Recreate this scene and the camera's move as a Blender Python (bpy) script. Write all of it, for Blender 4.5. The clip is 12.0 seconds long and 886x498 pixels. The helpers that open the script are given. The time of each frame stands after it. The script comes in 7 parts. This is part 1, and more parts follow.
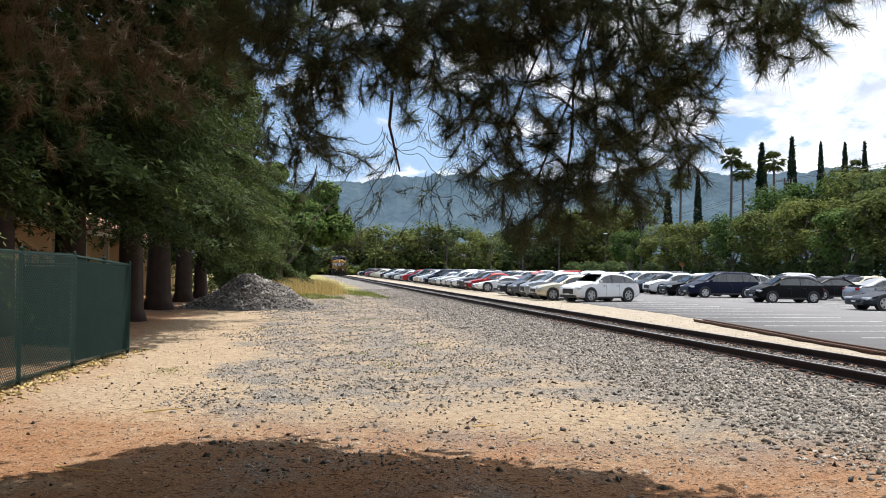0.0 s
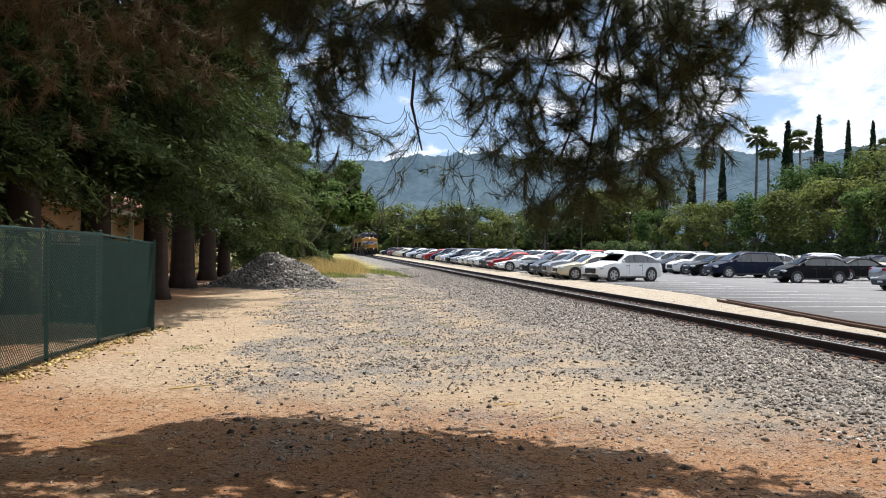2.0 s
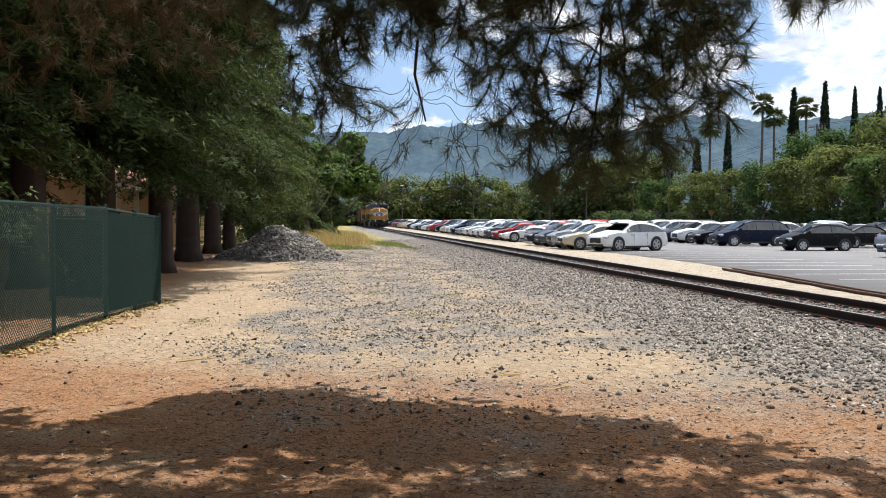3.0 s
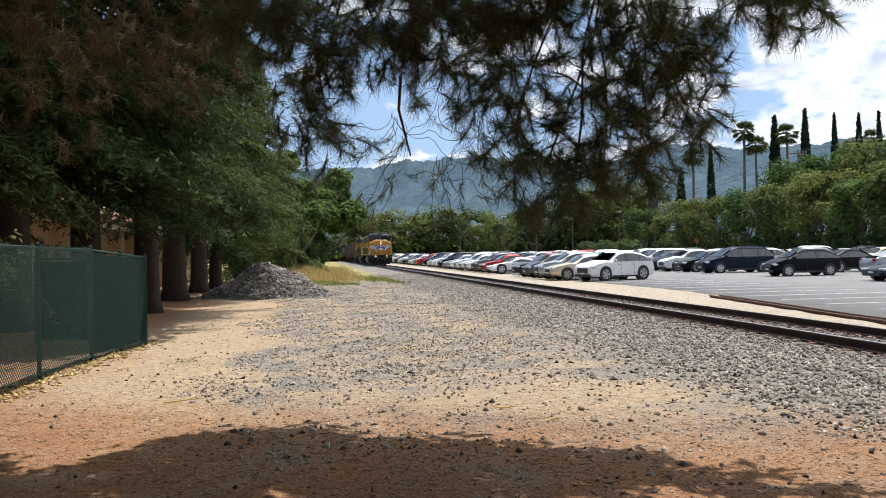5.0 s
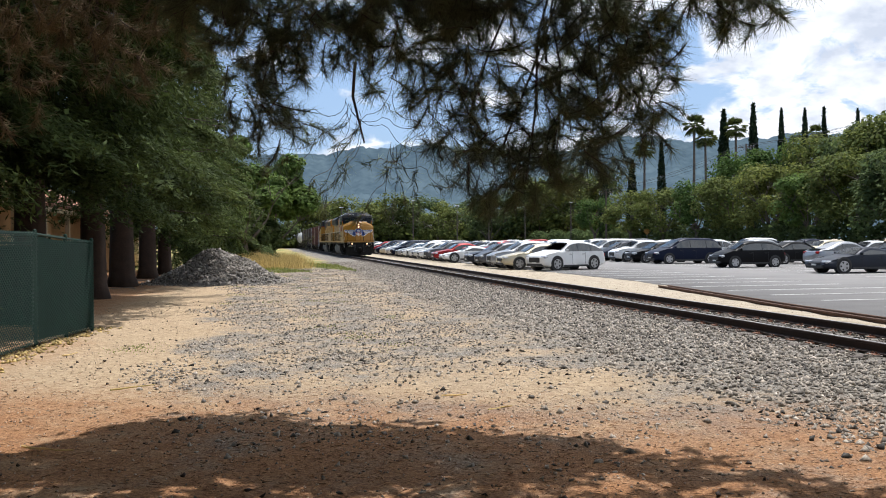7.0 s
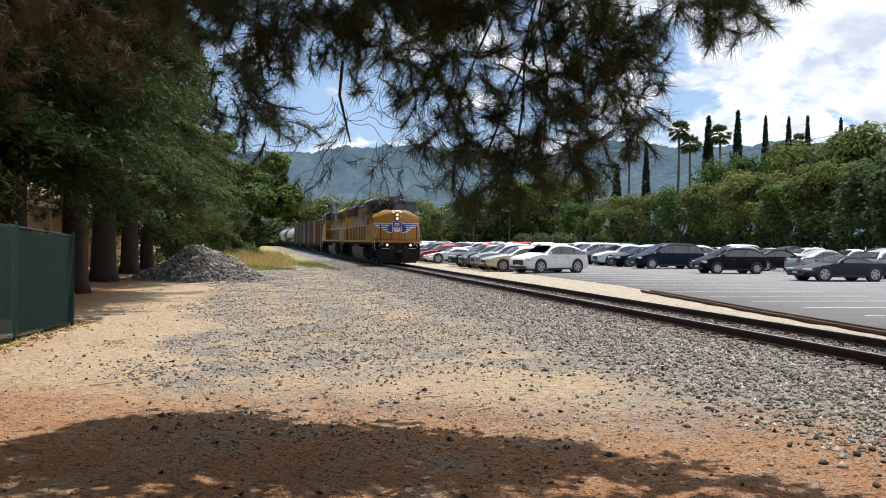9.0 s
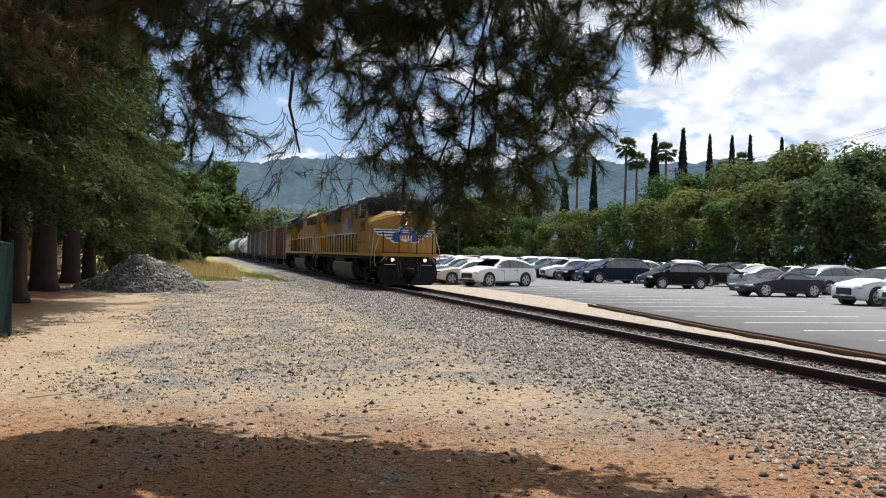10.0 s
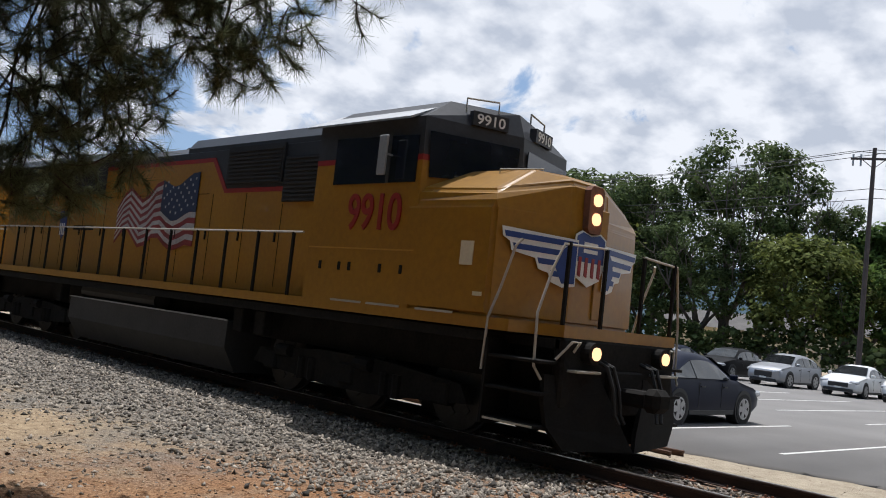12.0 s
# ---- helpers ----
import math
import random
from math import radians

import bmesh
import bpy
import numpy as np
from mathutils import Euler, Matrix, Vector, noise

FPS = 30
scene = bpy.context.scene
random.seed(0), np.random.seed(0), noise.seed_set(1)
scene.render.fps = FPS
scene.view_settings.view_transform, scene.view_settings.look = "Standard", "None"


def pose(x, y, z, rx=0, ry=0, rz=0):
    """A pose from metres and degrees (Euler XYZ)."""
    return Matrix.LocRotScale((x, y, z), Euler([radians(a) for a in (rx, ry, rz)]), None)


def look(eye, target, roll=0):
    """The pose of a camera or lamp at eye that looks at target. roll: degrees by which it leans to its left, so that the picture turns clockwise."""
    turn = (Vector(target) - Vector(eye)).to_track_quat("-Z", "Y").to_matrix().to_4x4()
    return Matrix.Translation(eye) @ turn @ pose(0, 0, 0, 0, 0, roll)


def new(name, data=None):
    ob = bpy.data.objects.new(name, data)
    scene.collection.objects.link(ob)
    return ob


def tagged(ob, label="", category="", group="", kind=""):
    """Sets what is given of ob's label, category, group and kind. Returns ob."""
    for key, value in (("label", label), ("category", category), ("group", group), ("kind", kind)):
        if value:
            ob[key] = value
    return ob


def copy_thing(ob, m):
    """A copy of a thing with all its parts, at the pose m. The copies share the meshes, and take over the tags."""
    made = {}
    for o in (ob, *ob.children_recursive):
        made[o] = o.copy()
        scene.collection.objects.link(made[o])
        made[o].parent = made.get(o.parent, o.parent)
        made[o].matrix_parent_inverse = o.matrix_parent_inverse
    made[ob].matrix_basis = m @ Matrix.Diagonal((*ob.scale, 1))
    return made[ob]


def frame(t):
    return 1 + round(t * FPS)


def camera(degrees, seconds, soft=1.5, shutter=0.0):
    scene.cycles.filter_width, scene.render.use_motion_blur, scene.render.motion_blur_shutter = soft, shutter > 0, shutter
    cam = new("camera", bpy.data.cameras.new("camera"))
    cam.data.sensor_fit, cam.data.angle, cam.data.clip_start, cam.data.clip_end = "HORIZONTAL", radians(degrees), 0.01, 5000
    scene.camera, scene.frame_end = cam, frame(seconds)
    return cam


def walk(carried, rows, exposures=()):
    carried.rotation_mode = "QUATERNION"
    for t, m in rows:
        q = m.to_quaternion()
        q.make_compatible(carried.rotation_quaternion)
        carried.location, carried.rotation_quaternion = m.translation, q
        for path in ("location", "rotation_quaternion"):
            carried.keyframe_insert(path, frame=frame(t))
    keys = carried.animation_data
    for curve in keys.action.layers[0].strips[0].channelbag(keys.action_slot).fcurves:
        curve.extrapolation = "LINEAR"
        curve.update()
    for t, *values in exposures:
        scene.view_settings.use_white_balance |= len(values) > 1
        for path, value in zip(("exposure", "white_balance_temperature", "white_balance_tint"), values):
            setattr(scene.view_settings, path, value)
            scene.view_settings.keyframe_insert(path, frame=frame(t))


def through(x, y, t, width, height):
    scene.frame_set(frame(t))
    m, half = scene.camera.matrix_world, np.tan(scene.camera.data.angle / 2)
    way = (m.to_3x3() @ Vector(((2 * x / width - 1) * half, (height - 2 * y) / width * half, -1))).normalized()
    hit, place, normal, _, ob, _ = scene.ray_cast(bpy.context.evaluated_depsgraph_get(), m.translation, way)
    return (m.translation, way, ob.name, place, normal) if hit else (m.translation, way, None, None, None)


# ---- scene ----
# The eye stands still at the yard's edge; y runs along the track.
cam = camera(52.69, 12.0, soft=1.0)
PATH = [
    (0.0, pose(0, 0, 1.714, 91.31, -0.65, -9.22)),
    (0.5, pose(0, 0, 1.714, 91.84, 0.29, -7.76)),
    (1.0, pose(0, 0, 1.714, 90.65, 0.08, -7.27)),
    (1.5, pose(0, 0, 1.714, 89.59, -0.61, -7.91)),
    (2.0, pose(0, 0, 1.714, 89.96, -0.78, -7.81)),
    (2.5, pose(0, 0, 1.714, 89.61, -0.21, -6.68)),
    (3.0, pose(0, 0, 1.714, 88.11, -0.25, -7.51)),
    (3.2, pose(0, 0, 1.714, 87.66, -0.57, -8.32)),
    (5.0, pose(0, 0, 1.714, 90.25, 1.04, -8.34)),
    (5.5, pose(0, 0, 1.714, 89.04, 0.43, -10.07)),
    (6.0, pose(0, 0, 1.714, 88.74, 0.01, -11.15)),
    (6.5, pose(0, 0, 1.714, 89.30, 0.36, -11.32)),
    (8.5, pose(0, 0, 1.714, 89.61, 0.09, -11.72)),
    (9.0, pose(0, 0, 1.714, 89.51, -0.70, -12.37)),
    (9.5, pose(0, 0, 1.714, 89.60, -0.79, -12.86)),
    (10.0, pose(0, 0, 1.714, 90.38, -1.32, -15.63)),
    (10.5, pose(0, 0, 1.714, 91.98, -3.42, -21.29)),
    (11.0, pose(0, 0, 1.714, 93.20, -4.28, -23.43)),
    (11.5, pose(0, 0, 1.714, 93.47, -5.35, -27.10)),
    (11.8, pose(0, 0, 1.714, 93.58, -6.35, -35.41)),
    (12.0, pose(0, 0, 1.714, 94.16, -6.36, -44.69)),
]
walk(cam, PATH, exposures=[(0.0, 0.45, 6050, 12), (6.0, 0.38, 6050, 12), (6.5, 0.33, 6050, 12), (9.0, 0.34, 6050, 12), (10.0, 0.26, 6050, 12), (10.5, 0.04, 6050, 12), (11.0, -0.2, 6100, 12), (11.5, -0.13, 6050, 12), (12.0, -0.05, 6000, 12)])

# ---------- light ----------
SUN_TO = Vector((0.165, 0.27, 1.0)).normalized()
world = bpy.data.worlds.new("world")
scene.world = world
world.use_nodes = True
wn, wl = world.node_tree.nodes, world.node_tree.links
wn.clear()


def wnode(kind, **kw):
    n = wn.new(kind)
    for k, v in kw.items():
        if k == "op":
            n.operation = v
    return n


def wmath(op, a, b=None):
    n = wn.new("ShaderNodeMath")
    n.operation = op
    for i, v in enumerate((a, b)):
        if v is None:
            continue
        if isinstance(v, (int, float)):
            n.inputs[i].default_value = v
        else:
            wl.new(v, n.inputs[i])
    return n.outputs[0]


sky = wn.new("ShaderNodeTexSky")
sky.sky_type = "NISHITA"
sky.sun_disc = False
sky.sun_elevation = math.asin(SUN_TO.z)
sky.sun_rotation = math.atan2(SUN_TO.x, SUN_TO.y)
sky.dust_density = 1.2
coord = wn.new("ShaderNodeTexCoord")
sep = wn.new("ShaderNodeSeparateXYZ")
wl.new(coord.outputs["Generated"], sep.inputs[0])
up = wmath("MAXIMUM", sep.outputs[2], 0.0)
den = wmath("ADD", up, 0.42)
comb = wn.new("ShaderNodeCombineXYZ")
wl.new(wmath("DIVIDE", sep.outputs[0], den), comb.inputs[0])
wl.new(wmath("DIVIDE", sep.outputs[1], den), comb.inputs[1])
big = wn.new("ShaderNodeTexNoise")
big.inputs["Scale"].default_value = 6.0
big.inputs["Detail"].default_value = 9
big.inputs["Roughness"].default_value = 0.56
big.inputs["Distortion"].default_value = 0.45
wl.new(comb.outputs[0], big.inputs["Vector"])
# clouds thicken overhead and towards the right of the track
side = wmath("ADD", wmath("MULTIPLY", wmath("SUBTRACT", sep.outputs[0], 0.42), 0.30), wmath("MULTIPLY", up, 0.22))
cover = wn.new("ShaderNodeMapRange")
cover.interpolation_type = "SMOOTHSTEP"
cover.inputs["From Min"].default_value = 0.455
cover.inputs["From Max"].default_value = 0.56
wl.new(wmath("ADD", big.outputs["Fac"], side), cover.inputs["Value"])
shade = wn.new("ShaderNodeTexNoise")
shade.inputs["Scale"].default_value = 11.0
shade.inputs["Detail"].default_value = 8
wl.new(comb.outputs[0], shade.inputs["Vector"])
ramp = wn.new("ShaderNodeValToRGB")
ramp.color_ramp.elements[0].position, ramp.color_ramp.elements[1].position = 0.36, 0.6
ramp.color_ramp.elements[0].color, ramp.color_ramp.elements[1].color = (6.5, 6.9, 7.5, 1), (10.8, 10.8, 10.7, 1)
wl.new(shade.outputs["Fac"], ramp.inputs["Fac"])
mix = wn.new("ShaderNodeMix")
mix.data_type = "RGBA"
wl.new(cover.outputs[0], mix.inputs[0])
# thin bright haze in the clear parts of the sky
haze = wn.new("ShaderNodeMix")
haze.data_type = "RGBA"
haze.inputs[0].default_value = 0.55
haze.inputs[7].default_value = (4.3, 6.2, 8.8, 1)
wl.new(sky.outputs[0], haze.inputs[6])
wl.new(haze.outputs[2], mix.inputs[6])
wl.new(ramp.outputs[0], mix.inputs[7])
back = wn.new("ShaderNodeBackground")
back.inputs["Strength"].default_value = 0.088
wl.new(mix.outputs[2], back.inputs["Color"])
wout = wn.new("ShaderNodeOutputWorld")
wl.new(back.outputs[0], wout.inputs[0])

sun = new("sun", bpy.data.lights.new("sun", "SUN"))
sun.data.energy, sun.data.angle, sun.data.color = 4.4, radians(0.53), (1.0, 0.95, 0.87)
sun.matrix_world = look(SUN_TO * 50, (0, 0, 0))


# ---------- materials ----------
def material(name, c1, c2=None, rough=0.8, metal=0.0, scale=4.0, fine=40.0, bump=0.0, island=0.0, spec=0.5, coat=0.0, emit=None, trans=0.0):
    """Two-scale mottled surface; island varies the value from piece to piece."""
    m = bpy.data.materials.new(name)
    m.use_nodes = True
    nt = m.node_tree
    b = nt.nodes["Principled BSDF"]
    b.inputs["Roughness"].default_value, b.inputs["Metallic"].default_value = rough, metal
    b.inputs["Specular IOR Level"].default_value = spec
    b.inputs["Coat Weight"].default_value = coat
    if trans:
        b.inputs["Transmission Weight"].default_value = trans
    if emit:
        b.inputs["Emission Color"].default_value, b.inputs["Emission Strength"].default_value = (*emit[:3], 1), emit[3]
    c2 = c2 or tuple(v * 0.8 for v in c1)
    tc = nt.nodes.new("ShaderNodeTexCoord")
    n1, n2 = nt.nodes.new("ShaderNodeTexNoise"), nt.nodes.new("ShaderNodeTexNoise")
    n1.inputs["Scale"].default_value, n2.inputs["Scale"].default_value = scale, fine
    n1.inputs["Detail"].default_value = n2.inputs["Detail"].default_value = 4
    nt.links.new(tc.outputs["Object"], n1.inputs["Vector"])
    nt.links.new(tc.outputs["Object"], n2.inputs["Vector"])
    add = nt.nodes.new("ShaderNodeMath")
    add.operation = "MULTIPLY_ADD"
    add.inputs[1].default_value = 0.5
    nt.links.new(n2.outputs["Fac"], add.inputs[0])
    half = nt.nodes.new("ShaderNodeMath")
    half.operation = "MULTIPLY"
    half.inputs[1].default_value = 0.5
    nt.links.new(n1.outputs["Fac"], half.inputs[0])
    nt.links.new(half.outputs[0], add.inputs[2])
    rng = nt.nodes.new("ShaderNodeMapRange")
    rng.inputs["From Min"].default_value, rng.inputs["From Max"].default_value = 0.36, 0.64
    nt.links.new(add.outputs[0], rng.inputs["Value"])
    mx = nt.nodes.new("ShaderNodeMix")
    mx.data_type = "RGBA"
    mx.inputs[6].default_value, mx.inputs[7].default_value = (*c1, 1), (*c2, 1)
    nt.links.new(rng.outputs[0], mx.inputs[0])
    col = mx.outputs[2]
    if island:
        geo = nt.nodes.new("ShaderNodeNewGeometry")
        hsv = nt.nodes.new("ShaderNodeHueSaturation")
        vr = nt.nodes.new("ShaderNodeMapRange")
        vr.inputs["To Min"].default_value, vr.inputs["To Max"].default_value = 1 - island, 1 + island
        nt.links.new(geo.outputs["Random Per Island"], vr.inputs["Value"])
        nt.links.new(vr.outputs[0], hsv.inputs["Value"])
        nt.links.new(col, hsv.inputs["Color"])
        col = hsv.outputs[0]
    nt.links.new(col, b.inputs["Base Color"])
    if bump:
        bp = nt.nodes.new("ShaderNodeBump")
        bp.inputs["Strength"].default_value, bp.inputs["Distance"].default_value = min(1, bump * 20), bump
        nt.links.new(add.outputs[0], bp.inputs["Height"])
        nt.links.new(bp.outputs[0], b.inputs["Normal"])
    return m


def leaf_material(name, c1, c2, island=0.45, scale=0.6, through=0.35):
    """Foliage: diffuse with some light passing through."""
    m = material(name, c1, c2, rough=0.75, scale=scale, fine=6, island=island, spec=0.12)
    nt = m.node_tree
    b, out = nt.nodes["Principled BSDF"], nt.nodes["Material Output"]
    src = b.inputs["Base Color"].links[0].from_socket
    info, tint, bright = nt.nodes.new("ShaderNodeObjectInfo"), nt.nodes.new("ShaderNodeHueSaturation"), nt.nodes.new("ShaderNodeMapRange")
    bright.inputs["To Min"].default_value, bright.inputs["To Max"].default_value = 0.78, 1.18
    hue = nt.nodes.new("ShaderNodeMapRange")
    hue.inputs["To Min"].default_value, hue.inputs["To Max"].default_value = 0.51, 0.492
    nt.links.new(info.outputs["Random"], bright.inputs["Value"])
    nt.links.new(info.outputs["Random"], hue.inputs["Value"])
    nt.links.new(bright.outputs[0], tint.inputs["Value"])
    nt.links.new(hue.outputs[0], tint.inputs["Hue"])
    nt.links.new(src, tint.inputs["Color"])
    src = tint.outputs[0]
    nt.links.new(src, b.inputs["Base Color"])
    tr, ms = nt.nodes.new("ShaderNodeBsdfTranslucent"), nt.nodes.new("ShaderNodeMixShader")
    ms.inputs[0].default_value = through
    nt.links.new(src, tr.inputs["Color"])
    nt.links.new(b.outputs[0], ms.inputs[1])
    nt.links.new(tr.outputs[0], ms.inputs[2])
    nt.links.new(ms.outputs[0], out.inputs["Surface"])
    return m


def ground_material():
    """Tan dirt path, grey gravel, orange needle litter, dry grass: wavering zones of one sheet."""
    m = bpy.data.materials.new("dirt_and_gravel")
    m.use_nodes = True
    nt = m.node_tree
    L, N = nt.links, nt.nodes
    b = N["Principled BSDF"]
    b.inputs["Roughness"].default_value, b.inputs["Specular IOR Level"].default_value = 0.95, 0.15
    tc, sp = N.new("ShaderNodeTexCoord"), N.new("ShaderNodeSeparateXYZ")
    L.new(tc.outputs["Object"], sp.inputs[0])

    def noise_tex(scale, detail=5, rough=0.55):
        n = N.new("ShaderNodeTexNoise")
        n.inputs["Scale"].default_value, n.inputs["Detail"].default_value, n.inputs["Roughness"].default_value = scale, detail, rough
        L.new(tc.outputs["Object"], n.inputs["Vector"])
        return n.outputs["Fac"]

    def calc(op, a, c):
        n = N.new("ShaderNodeMath")
        n.operation = op
        for i, v in enumerate((a, c)):
            if isinstance(v, (int, float)):
                n.inputs[i].default_value = v
            else:
                L.new(v, n.inputs[i])
        return n.outputs[0]

    def step(v, lo, hi):
        n = N.new("ShaderNodeMapRange")
        n.interpolation_type = "SMOOTHSTEP"
        n.inputs["From Min"].default_value, n.inputs["From Max"].default_value = lo, hi
        L.new(v, n.inputs["Value"])
        return n.outputs[0]

    def blend(f, a, c):
        n = N.new("ShaderNodeMix")
        n.data_type = "RGBA"
        L.new(f, n.inputs[0])
        for i, v in ((6, a), (7, c)):
            if isinstance(v, tuple):
                n.inputs[i].default_value = (*v, 1)
            else:
                L.new(v, n.inputs[i])
        return n.outputs[2]

    wob = calc("SUBTRACT", noise_tex(0.45, 6), 0.5)
    wob2 = calc("SUBTRACT", noise_tex(1.7, 6), 0.5)
    X = calc("ADD", sp.outputs[0], calc("ADD", calc("MULTIPLY", wob, 3.2), calc("MULTIPLY", wob2, 1.6)))
    Y = calc("ADD", sp.outputs[1], calc("ADD", calc("MULTIPLY", wob, 3.0), calc("MULTIPLY", wob2, 2.0)))
    grain, fine_n = noise_tex(9, 8, 0.7), noise_tex(38, 6, 0.7)
    dirt = blend(step(calc("ADD", calc("MULTIPLY", grain, 0.6), calc("MULTIPLY", fine_n, 0.4)), 0.33, 0.66), (0.22, 0.152, 0.09), (0.50, 0.385, 0.25))
    gravel = blend(step(fine_n, 0.35, 0.68), (0.06, 0.054, 0.047), (0.37, 0.335, 0.285))
    litter = blend(step(fine_n, 0.3, 0.7), (0.155, 0.067, 0.033), (0.43, 0.235, 0.112))
    base = blend(calc("MULTIPLY", step(X, -1.3, -0.7), 1.0), dirt, blend(step(noise_tex(0.7, 10, 0.78), 0.40, 0.62), gravel, dirt))
    base = blend(step(X, 3.6, 6.2), base, gravel)
    # bare trodden patch between the gravel and the litter
    bare = calc("ADD", calc("ABSOLUTE", calc("MULTIPLY", calc("SUBTRACT", X, 2.7), 0.62), 0.0), calc("ABSOLUTE", calc("SUBTRACT", Y, 10.4), 0.0))
    base = blend(calc("MULTIPLY", step(bare, 2.3, 1.0), 0.85), base, dirt)
    near = calc("MULTIPLY", step(calc("ADD", Y, calc("MULTIPLY", sp.outputs[0], 0.42)), 11.6, 7.6), step(noise_tex(1.1, 8, 0.7), 0.2, 0.56))
    base = blend(near, base, litter)
    floor_l = calc("MULTIPLY", step(X, -2.6, -5.2), 0.9)
    base = blend(floor_l, base, litter)
    sand = blend(step(calc("ADD", calc("MULTIPLY", fine_n, 0.5), calc("MULTIPLY", noise_tex(2.2, 8, 0.7), 0.5)), 0.36, 0.62), (0.29, 0.24, 0.175), (0.47, 0.40, 0.30))
    base = blend(step(sp.outputs[0], 10.9, 11.25), base, sand)
    far = step(sp.outputs[1], 52, 66)
    dry = blend(step(noise_tex(0.25, 5), 0.42, 0.6), (0.42, 0.31, 0.13), (0.16, 0.2, 0.06))
    onleft = step(X, 6.0, 4.4)
    base = blend(calc("MULTIPLY", far, onleft), base, dry)
    L.new(base, b.inputs["Base Color"])
    bp = N.new("ShaderNodeBump")
    bp.inputs["Strength"].default_value, bp.inputs["Distance"].default_value = 0.9, 0.03
    L.new(calc("ADD", calc("MULTIPLY", fine_n, 0.6), grain), bp.inputs["Height"])
    L.new(bp.outputs[0], b.inputs["Normal"])
    return m


M = {}
M["ground"] = ground_material()
M["stone"] = material("ballast_stone", (0.33, 0.285, 0.23), (0.09, 0.077, 0.064), rough=0.85, scale=20, fine=120, bump=0.003, island=0.85)
M["rubble"] = material("dusty_rubble", (0.29, 0.26, 0.22), (0.11, 0.10, 0.088), rough=0.95, scale=3, fine=60, bump=0.01, island=0.6)
M["tan_stone"] = material("dusty_stone", (0.42, 0.33, 0.24), (0.16, 0.11, 0.08), rough=0.95, scale=20, fine=120, island=0.7)
M["rubble_base"] = material("packed_rubble", (0.12, 0.108, 0.095), (0.06, 0.055, 0.05), rough=0.95, scale=4, fine=40, bump=0.03)
M["litter"] = material("fallen_needle", (0.36, 0.19, 0.09), (0.14, 0.07, 0.04), rough=0.9, scale=9, fine=60, island=0.6)
M["shingle"] = material("grey_roof_shingle", (0.15, 0.14, 0.13), (0.09, 0.085, 0.08), rough=0.9, scale=1, fine=20)
M["asphalt"] = material("asphalt", (0.225, 0.213, 0.201), (0.17, 0.161, 0.152), rough=0.9, scale=0.35, fine=60, bump=0.003)
M["line"] = material("road_paint", (0.72, 0.71, 0.67), (0.5, 0.49, 0.46), rough=0.8, scale=3, fine=30)
M["rail"] = material("rusted_rail_steel", (0.06, 0.035, 0.026), (0.03, 0.02, 0.017), rough=0.75, metal=0.3, scale=3, fine=60, bump=0.001)
M["old_rail"] = material("brown_rusted_rail", (0.13, 0.065, 0.04), (0.07, 0.04, 0.028), rough=0.85, scale=4, fine=60)
M["rail_top"] = material("polished_rail_head", (0.62, 0.6, 0.58), (0.5, 0.48, 0.46), rough=0.28, metal=1.0, scale=3, fine=30)
M["tie"] = material("creosoted_tie", (0.075, 0.058, 0.048), (0.13, 0.11, 0.095), rough=0.95, scale=3, fine=50, bump=0.005)
M["rust"] = material("rusty_steel", (0.24, 0.1, 0.05), (0.12, 0.06, 0.04), rough=0.85, scale=9, fine=60)
M["fence"] = material("green_vinyl", (0.002, 0.021, 0.014), (0.004, 0.036, 0.023), rough=0.5, spec=0.3, scale=4, fine=40)
M["fence_slat"] = material("green_plastic_slat", (0.002, 0.020, 0.014), (0.004, 0.030, 0.021), rough=0.6, spec=0.15, scale=2, fine=30)
M["stucco"] = material("tan_stucco", (0.55, 0.36, 0.17), (0.48, 0.3, 0.14), rough=0.9, scale=2, fine=60, bump=0.003)
M["cream"] = material("cream_trim", (0.68, 0.6, 0.42), (0.6, 0.52, 0.36), rough=0.8, scale=2, fine=30)
M["tile"] = material("clay_roof_tile", (0.34, 0.15, 0.09), (0.45, 0.24, 0.16), rough=0.85, scale=2, fine=20, bump=0.004)
M["dark_glass"] = material("dark_window_glass", (0.02, 0.025, 0.03), (0.03, 0.035, 0.04), rough=0.06, spec=0.6, scale=1, fine=3)
M["bark"] = material("redwood_bark", (0.055, 0.034, 0.025), (0.028, 0.019, 0.015), rough=0.95, scale=3, fine=22, bump=0.02)
M["grey_bark"] = material("grey_bark", (0.13, 0.105, 0.085), (0.07, 0.058, 0.048), rough=0.95, scale=3, fine=22, bump=0.02)
M["redwood_leaf"] = leaf_material("redwood_foliage", (0.115, 0.15, 0.042), (0.024, 0.038, 0.014), through=0.26)
M["oak_leaf"] = leaf_material("broadleaf_foliage", (0.13, 0.19, 0.045), (0.06, 0.105, 0.026), through=0.4)
M["ash_leaf"] = leaf_material("street_tree_foliage", (0.185, 0.20, 0.05), (0.085, 0.112, 0.03), through=0.38)
M["dark_leaf"] = leaf_material("dense_dark_foliage", (0.125, 0.16, 0.055), (0.06, 0.088, 0.034), through=0.42)
M["cypress_leaf"] = leaf_material("cypress_foliage", (0.03, 0.05, 0.025), (0.015, 0.028, 0.015), through=0.15)
M["palm_leaf"] = leaf_material("palm_frond", (0.12, 0.15, 0.045), (0.07, 0.09, 0.03))
M["needle"] = leaf_material("pine_needle", (0.31, 0.36, 0.20), (0.19, 0.22, 0.13), through=0.5, scale=1.5)
